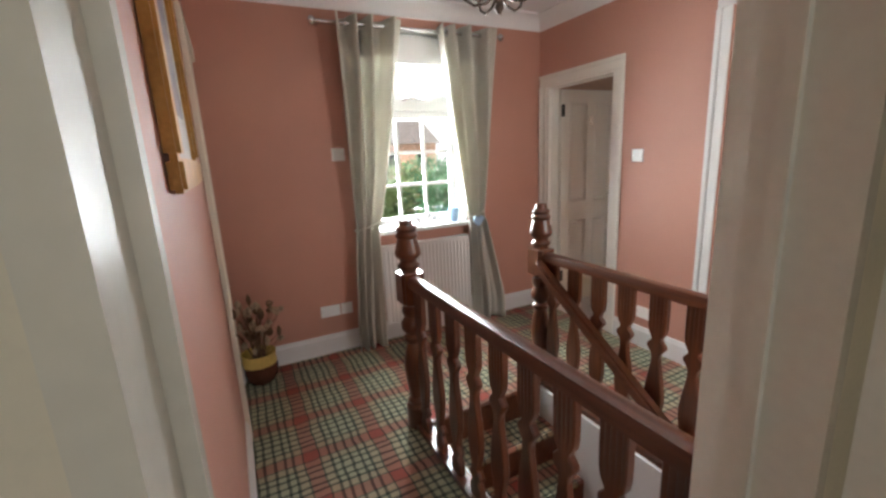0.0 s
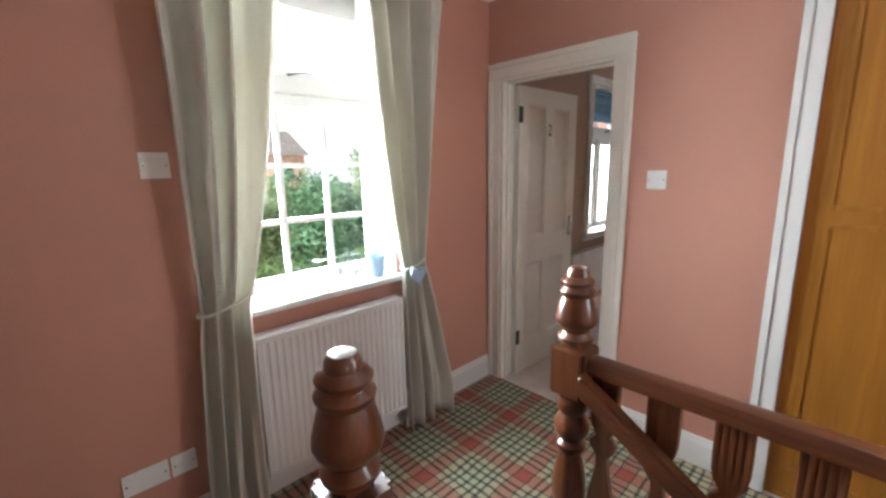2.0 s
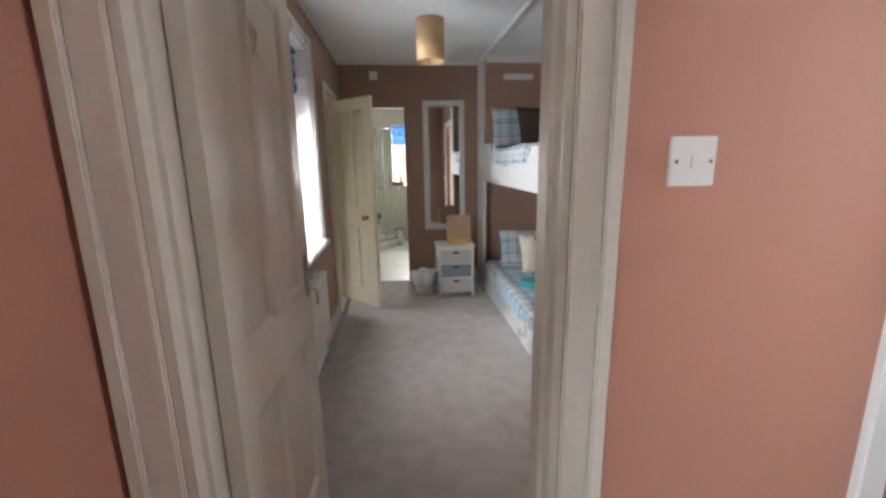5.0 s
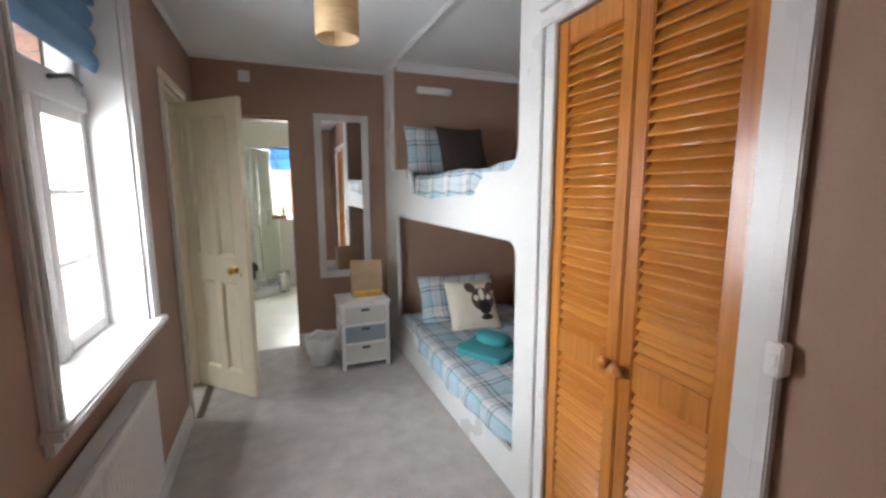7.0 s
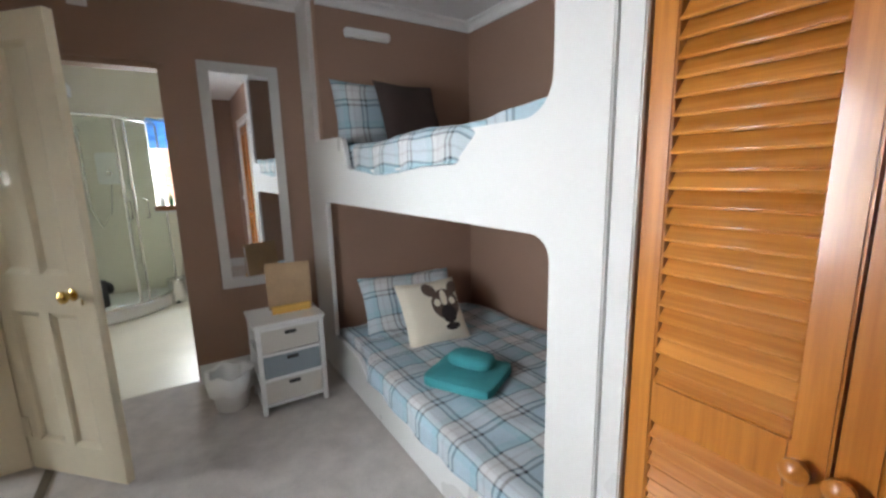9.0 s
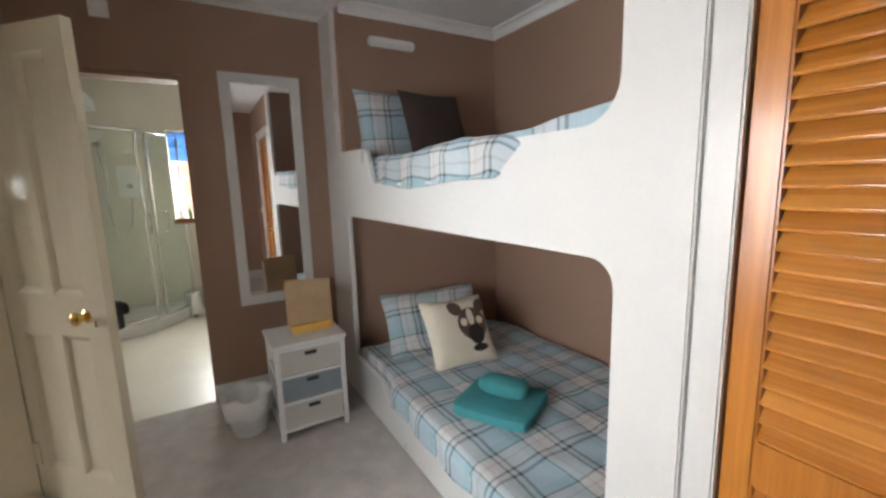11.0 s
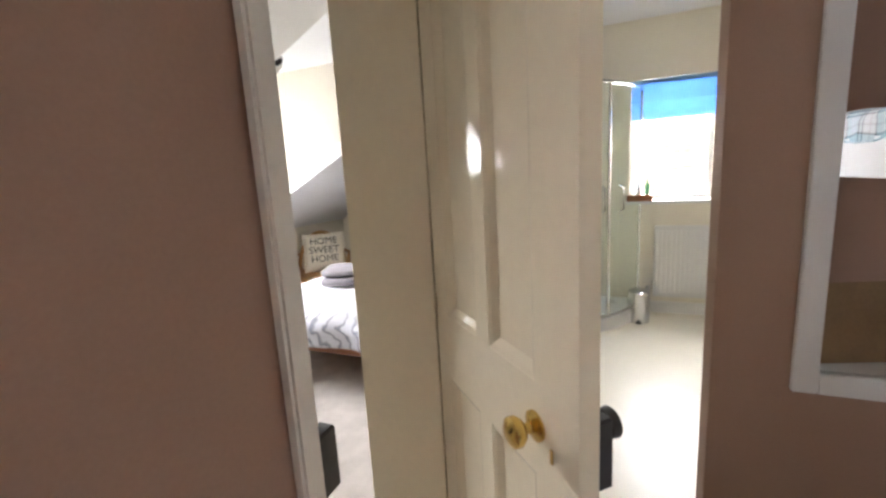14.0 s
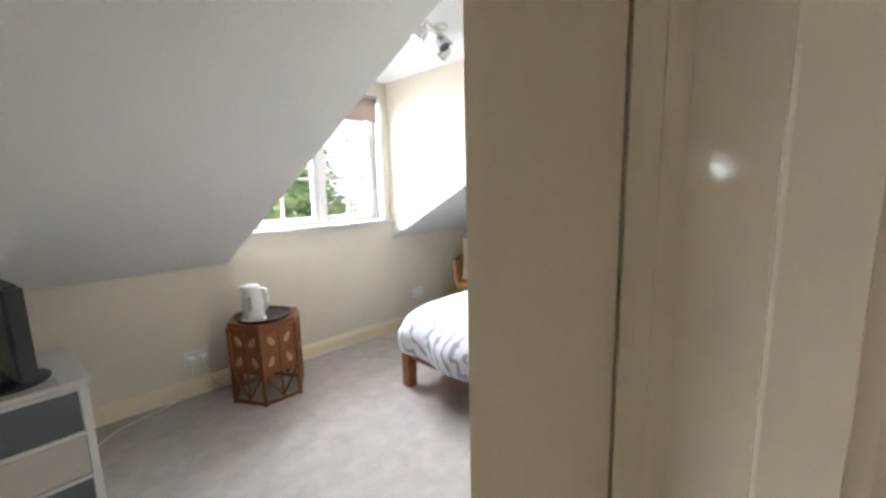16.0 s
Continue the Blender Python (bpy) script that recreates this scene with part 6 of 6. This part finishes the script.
# bed
bed = thing("double_bed", "low wooden double bed frame in red-brown wood", "bed")
BX0, BX1, BY0, BY1 = 4.655, 6.665, 0.60, 1.985
for x in (BX0, BX1 - 0.07):
    for y in (BY0, BY1 - 0.07):
        part("leg", bx(x, y, 0, x + 0.07, y + 0.07, 0.30 if x == BX0 else 0.85, 0.004), M_BEDWOOD, bed)
part("foot_rail", bx(BX0 + 0.012, BY0 + 0.07, 0.20, BX0 + 0.045, BY1 - 0.07, 0.30, 0.004), M_BEDWOOD, bed)
part("side_rail", bx(BX0 + 0.07, BY1 - 0.045, 0.20, BX1 - 0.07, BY1 - 0.012, 0.30, 0.004), M_BEDWOOD, bed)
part("side_rail", bx(BX0 + 0.07, BY0 + 0.012, 0.20, BX1 - 0.07, BY0 + 0.045, 0.30, 0.004), M_BEDWOOD, bed)
part("headboard", bx(BX1 - 0.05, BY0 + 0.07, 0.35, BX1 - 0.02, BY1 - 0.07, 0.82, 0.006), M_BEDWOOD, bed)
part("slat_base", bx(BX0 + 0.05, BY0 + 0.05, 0.25, BX1 - 0.07, BY1 - 0.05, 0.27), M_BEDWOOD, bed)
tagged(part("mattress", blob(1.92, 1.40, 0.17, 14, 8), M_MATTR), "white double mattress on the bed frame", "mattress").matrix_basis = pose(5.625, 1.295, 0.27)
M_STRIPE, nt, b = principled("grey_stripe_cotton")
co, mp, wv = nt.nodes.new("ShaderNodeTexCoord"), nt.nodes.new("ShaderNodeMapping"), nt.nodes.new("ShaderNodeTexWave")
nz, rmp = nt.nodes.new("ShaderNodeTexNoise"), nt.nodes.new("ShaderNodeValToRGB")
wv.bands_direction = "Y"
wv.inputs["Scale"].default_value, wv.inputs["Distortion"].default_value, wv.inputs["Detail"].default_value = 5.0, 14.0, 3
nt.links.new(co.outputs["Object"], mp.inputs[0])
mp.inputs["Scale"].default_value = (0.5, 1, 1)
mp.inputs["Rotation"].default_value = (radians(35), 0, radians(30))
nt.links.new(mp.outputs[0], wv.inputs["Vector"])
rmp.color_ramp.elements[0].position, rmp.color_ramp.elements[0].color = 0.0, (0.25, 0.26, 0.32, 1)
rmp.color_ramp.elements[1].position, rmp.color_ramp.elements[1].color = 0.30, (0.62, 0.63, 0.69, 1)
xyz, band, hem = nt.nodes.new("ShaderNodeSeparateXYZ"), nt.nodes.new("ShaderNodeMapRange"), nt.nodes.new("ShaderNodeMath")
nt.links.new(co.outputs["Object"], xyz.inputs[0])
nt.links.new(xyz.outputs["X"], band.inputs[0])
band.inputs["From Min"].default_value, band.inputs["From Max"].default_value = -0.95, -0.66
hem.operation = "ADD"
nt.links.new(wv.outputs["Fac"], hem.inputs[0])
nt.links.new(band.outputs[0], hem.inputs[1])
nt.links.new(hem.outputs[0], rmp.inputs[0])
nt.links.new(rmp.outputs[0], b.inputs["Base Color"])
b.inputs["Roughness"].default_value = 0.9
nz.inputs["Scale"].default_value = 400
bp = nt.nodes.new("ShaderNodeBump")
bp.inputs["Strength"].default_value, bp.inputs["Distance"].default_value = 0.2, 0.002
nt.links.new(nz.outputs[0], bp.inputs["Height"])
nt.links.new(bp.outputs[0], b.inputs["Normal"])
dv = part("duvet", blob(2.02, 1.62, 0.24, 5, 26, 0.035, 3.2, 3), M_STRIPE)
for v in dv.data.vertices:
    u = v.co
    side, foot = min(1.0, max(0.0, abs(u.y) - 0.45) / 0.36), min(1.0, max(0.0, -0.62 - u.x) / 0.39)
    u.z -= 0.10 * side * side + 0.09 * foot * foot
    if foot > 0.8 or side > 0.85:
        u.z += 0.016 * math.sin(17 * u.y + 5 * u.x) * (foot + side - 0.8)
        u.x -= 0.02 * foot * math.sin(13 * u.y)
dv.matrix_basis = pose(5.565, 1.32, 0.315)
tagged(dv, "white duvet with a grey striped border spread over the bed", "duvet")
M_GREYT = surface("grey_terry_towel", (0.30, 0.28, 0.30), 0.95, 0.15, 10, 300, 0.8, dist=0.004)
for k, (z, w, lab) in enumerate(((0.545, 0.44, "large folded grey towel lying on the bed"), (0.60, 0.34, "smaller folded grey towel on the stack"))):
    t = thing("folded_towel", lab, "towel", "grey towels", pose(5.20, 1.60 + 0.02 * k, z, 0, 0, 15 + 8 * k))
    part("fold", blob(w, 0.28, 0.055, 4, 8, 0.008, 9, k), M_GREYT, t)

# corner chair with lettered cushion
cc = thing("wicker_chair", "low honey-coloured wicker chair in the corner", "chair", m=pose(6.06, 2.50, 0, 0, 0, 130))
M_WICK = timber("honey_wicker", (0.34, 0.16, 0.05), (0.60, 0.34, 0.13), 2, 0.5, 0.2, 2)
part("seat", blob(0.50, 0.46, 0.07, 6, 6), M_WICK, cc).matrix_basis = pose(0, 0, 0.33)
for x in (-0.22, 0.22):
    for y in (-0.19, 0.19):
        part("leg", lathe([(0.018, 0), (0.020, 0.34)], 10, (x, y, 0)), M_WICK, cc)
part("back_hoop", tube([(0.24 * math.cos(a), -0.21, 0.38 + 0.40 * math.sin(a)) for a in [math.pi * k / 14 for k in range(15)]], 0.018, 8), M_WICK, cc)
for k in range(-3, 4):
    x = 0.06 * k
    part("back_cane", tube([(x, -0.21, 0.38), (x, -0.21, 0.38 + 0.40 * math.sqrt(max(0, 1 - (x / 0.24) ** 2)))], 0.008, 6), M_WICK, cc)
for s in (-1, 1):
    part("arm", tube([(s * 0.24, -0.20, 0.56), (s * 0.27, 0.0, 0.57), (s * 0.25, 0.18, 0.55), (s * 0.24, 0.20, 0.38)], 0.016, 8), M_WICK, cc)
hc = thing("lettered_cushion", "cream cushion with dark lettering on the wicker chair", "cushion", m=pose(6.02, 2.44, 0.60, 74, 0, -52))
part("cover", pillow(0.42, 0.40, 0.12, 16, 0.005, 21), M_CREAMC, hc)
for line, y in (("HOME", 0.075), ("SWEET", -0.015), ("HOME", -0.105)):
    cvt = bpy.data.curves.new("letters", "FONT")
    cvt.body, cvt.size, cvt.align_x, cvt.extrude = line, 0.095, "CENTER", 0.001
    lo = new("letters", cvt)
    me = bpy.data.meshes.new_from_object(lo.evaluated_get(bpy.context.evaluated_depsgraph_get()))
    bpy.data.objects.remove(lo)
    me.materials.append(M_PATCHD)
    lo = new("lettering", me)
    lo.parent, lo.matrix_basis = hc, pose(0, y, 0.066)
    tagged(lo, "dark printed word")

spt = thing("ceiling_spotlights", "ceiling bar with small chrome spotlights", "spotlight", m=pose(4.71, 1.62, TZ, 0, 0, 25))
part("ceiling_plate", lathe([(0.055, 0), (0.05, -0.02), (0.012, -0.025)], 20), M_CHROME, spt)
part("bar", bx(-0.20, -0.014, -0.045, 0.20, 0.014, -0.024, 0.004), M_CHROME, spt)
for x, t in ((-0.17, 30), (0.0, -35), (0.17, 40)):
    hd = part("spot_head", lathe([(0.012, 0), (0.028, -0.02), (0.032, -0.075), (0.026, -0.075), (0.02, -0.03)], 16), M_CHROME, spt)
    hd.matrix_basis = pose(x, 0, -0.06, t, 20, 0)
    part("swivel", lathe([(0.006, -0.044), (0.006, -0.075)], 8, (x, 0, 0)), M_CHROME, spt)
sa = thing("smoke_alarm", "round white smoke alarm on the attic ceiling", "alarm", m=pose(5.55, 1.45, TZ))
part("body", lathe([(0.055, 0), (0.055, -0.025), (0.04, -0.036), (0.001, -0.037)], 24), M_PLASTIC, sa)
plate("wall_socket", "y", KY, -1, 5.52, 0.30, 0.146, 0.086, "white double socket on the knee wall", "socket", 2)


# ---- outdoors ----
GZ = -3.0
M_GRAVEL = surface("pale_gravel", (0.42, 0.39, 0.35), 0.9, 0.3, 0.6, 30, 0.6, dist=0.01)
M_GRASS = surface("lawn", (0.11, 0.19, 0.06), 0.95, 0.4, 0.8, 40, 0.6, dist=0.02)
M_LEAVES = surface("broad_leaves", (0.11, 0.24, 0.14), 0.55, 0.5, 1.5, 6, 0.1)
M_LEAVES2 = surface("yellow_green_leaves", (0.20, 0.30, 0.14), 0.55, 0.45, 1.5, 6, 0.1)
thin(M_LEAVES, 0.5)
thin(M_LEAVES2, 0.5)
M_BARK = surface("tree_bark", (0.12, 0.09, 0.065), 0.9, 0.4, 6, 60, 0.8, dist=0.01)
M_BRICK = surface("red_brick", (0.52, 0.33, 0.27), 0.85, 0.35, 3, 60, 0.4)
M_MORTAR = surface("lime_mortar", (0.52, 0.47, 0.40), 0.9, 0.15, 5, 90, 0.3)
M_TILE = surface("roof_slate", (0.13, 0.12, 0.12), 0.7, 0.3, 2, 30, 0.3)
tagged(part("ground", bx(-300, -300, GZ - 0.2, 300, 300, GZ), M_GRAVEL, None, "", False), "pale gravel yard and ground below the house", "ground", kind="structure")
tagged(part("lawn", bx(-16, 14.5, GZ, 16, 30, GZ + 0.04, 0.02), M_GRASS), "green lawn beyond the gravel yard", "lawn", kind="structure")
rng = random.Random(11)


def foliage(bm, c, r, n, size, squash=0.8):
    for _ in range(n):
        d = Vector((rng.gauss(0, 1), rng.gauss(0, 1), rng.gauss(0, 1))).normalized()
        p = Vector(c) + Vector((d.x, d.y, d.z * squash)) * r * rng.uniform(0.55, 1.08)
        u = Vector((rng.uniform(-1, 1), rng.uniform(-1, 1), rng.uniform(-0.6, 0.6))).normalized()
        w = u.cross(d if abs(u.dot(d)) < 0.95 else Vector((0, 0, 1))).normalized()
        s = size * rng.uniform(0.6, 1.3)
        bm.faces.new([bm.verts.new(p - u * s), bm.verts.new(p + w * s * 0.45), bm.verts.new(p + u * s), bm.verts.new(p - w * s * 0.45)])


def tree(x, y, h, r, mat, label, leaves=900):
    ob = thing("garden_tree", label, "tree", "garden trees", pose(x, y, GZ))
    bm = lathe([(0.16, 0), (0.12, h * 0.25), (0.09, h * 0.5), (0.04, h * 0.8)], 10)
    trunk = part("trunk", bm, M_BARK, ob)
    bm = bmesh.new()
    for k in range(9):
        a = 2.4 * k
        q = (r * 0.6 * math.cos(a) * rng.uniform(0.3, 1), r * 0.6 * math.sin(a) * rng.uniform(0.3, 1), h * rng.uniform(0.45, 0.92))
        part("limb", tube([(0, 0, h * 0.3), (q[0] * 0.5, q[1] * 0.5, (q[2] + h * 0.3) / 2), q], 0.03, 6), M_BARK, trunk)
        foliage(bm, q, r * rng.uniform(0.35, 0.6), leaves, 0.10)
    part("crown", bm, mat, ob, "uneven crown of small leaves", False)


tree(-0.6, 10.5, 4.6, 2.2, M_LEAVES, "leafy green tree beyond the landing window")
tree(2.6, 12.5, 4.3, 2.3, M_LEAVES2, "yellow-green tree on the lawn")
tree(4.6, 11.0, 4.4, 2.2, M_LEAVES, "dark green tree at the edge of the lawn")
tree(-4.2, 13.5, 3.6, 1.9, M_LEAVES2, "small yellow-green tree on the lawn")
tree(8.2, 12.0, 5.2, 2.2, M_LEAVES2, "tall green tree by the dormer window")
for x0, x1, y, h, r, n, mat, nm, lab in (
        (-10, 12, 10.6, 0.9, 0.55, 150, M_LEAVES2, "garden_hedge", "low yellow-green hedge along the gravel yard"),
        (-12, 16, 14.2, 3.2, 1.5, 420, M_LEAVES, "tall_shrubs", "tall dense green shrubs behind the gravel yard")):
    bm = bmesh.new()
    for k in range(44):
        foliage(bm, (x0 + (x1 - x0) * k / 43, y + rng.uniform(-0.4, 0.4), GZ + h * rng.uniform(0.45, 0.62)), r * rng.uniform(0.85, 1.15), n, 0.09, 0.9)
    tagged(part(nm, bm, mat, None, "", False), lab, "hedge", kind="stuff")


def house(x, y, w, d, h, label):
    ob = thing("brick_house", label, "house", "houses across the garden", pose(x, y, GZ))
    part("wall", bx(-w / 2, 0, 0, w / 2, d, h), M_BRICK, ob, "", False)
    part("roof", prism([(-0.4, h), (d / 2, h + d * 0.32), (d + 0.4, h)], "x", -w / 2 - 0.3, w / 2 + 0.3), M_TILE, ob, "slate roof", False)
    part("chimney", bx(-w * 0.3, d * 0.4, h, -w * 0.3 + 0.9, d * 0.6, h + d * 0.32 + 1.0), M_BRICK, ob, "", False)
    for k in range(4):
        for z in (1.0, 3.6):
            wx = -w / 2 + w * (k + 0.5) / 4
            o = part("window", bx(wx - 0.5, -0.03, z, wx + 0.5, 0.02, z + 1.3, 0.01), M_WHITE, ob)
            part("pane", bx(wx - 0.42, -0.035, z + 0.08, wx + 0.42, -0.031, z + 1.22), M_SCREEN, o)


house(-5, 30, 11, 7, 5.4, "two-storey red brick house with a slate roof")
house(9, 33, 12, 7, 5.6, "long red brick house with a slate roof beyond the garden")


def brick_wall(name, axis, face, u0, u1, z0, z1, label):
    """A bonded brick face, proud of its mortar bed."""
    ob = thing(name, label, "brick wall", kind="structure")
    part("mortar_bed", bx(face, u0, z0, face + 0.03, u1, z1) if axis == "x" else bx(u0, face, z0, u1, face + 0.03, z1), M_MORTAR, ob, "", False)
    bm = bmesh.new()
    rows = int((z1 - z0) / 0.075)
    for j in range(rows):
        z = z0 + 0.075 * j
        u = u0 - (0.1125 if j % 2 else 0.0)
        while u < u1:
            a, b = max(u, u0), min(u + 0.215, u1)
            if b - a > 0.03:
                e = rng.uniform(0.004, 0.009)
                box(bm, face - e, a, z, face + 0.01, b, z + 0.065)
            u += 0.225
    o = part("bricks", bm, M_BRICK, ob, "", False)
    tagged(o, kind="stuff")


brick_wall("brick_wall_wing", "x", 2.41, 0.34, 3.0, -1.0, 2.6, "red brick outer wall of the attic wing")
brick_wall("brick_wall_yard", "x", 9.6, -4.0, 2.0, GZ, 2.4, "red brick wall seen from the shower room window")
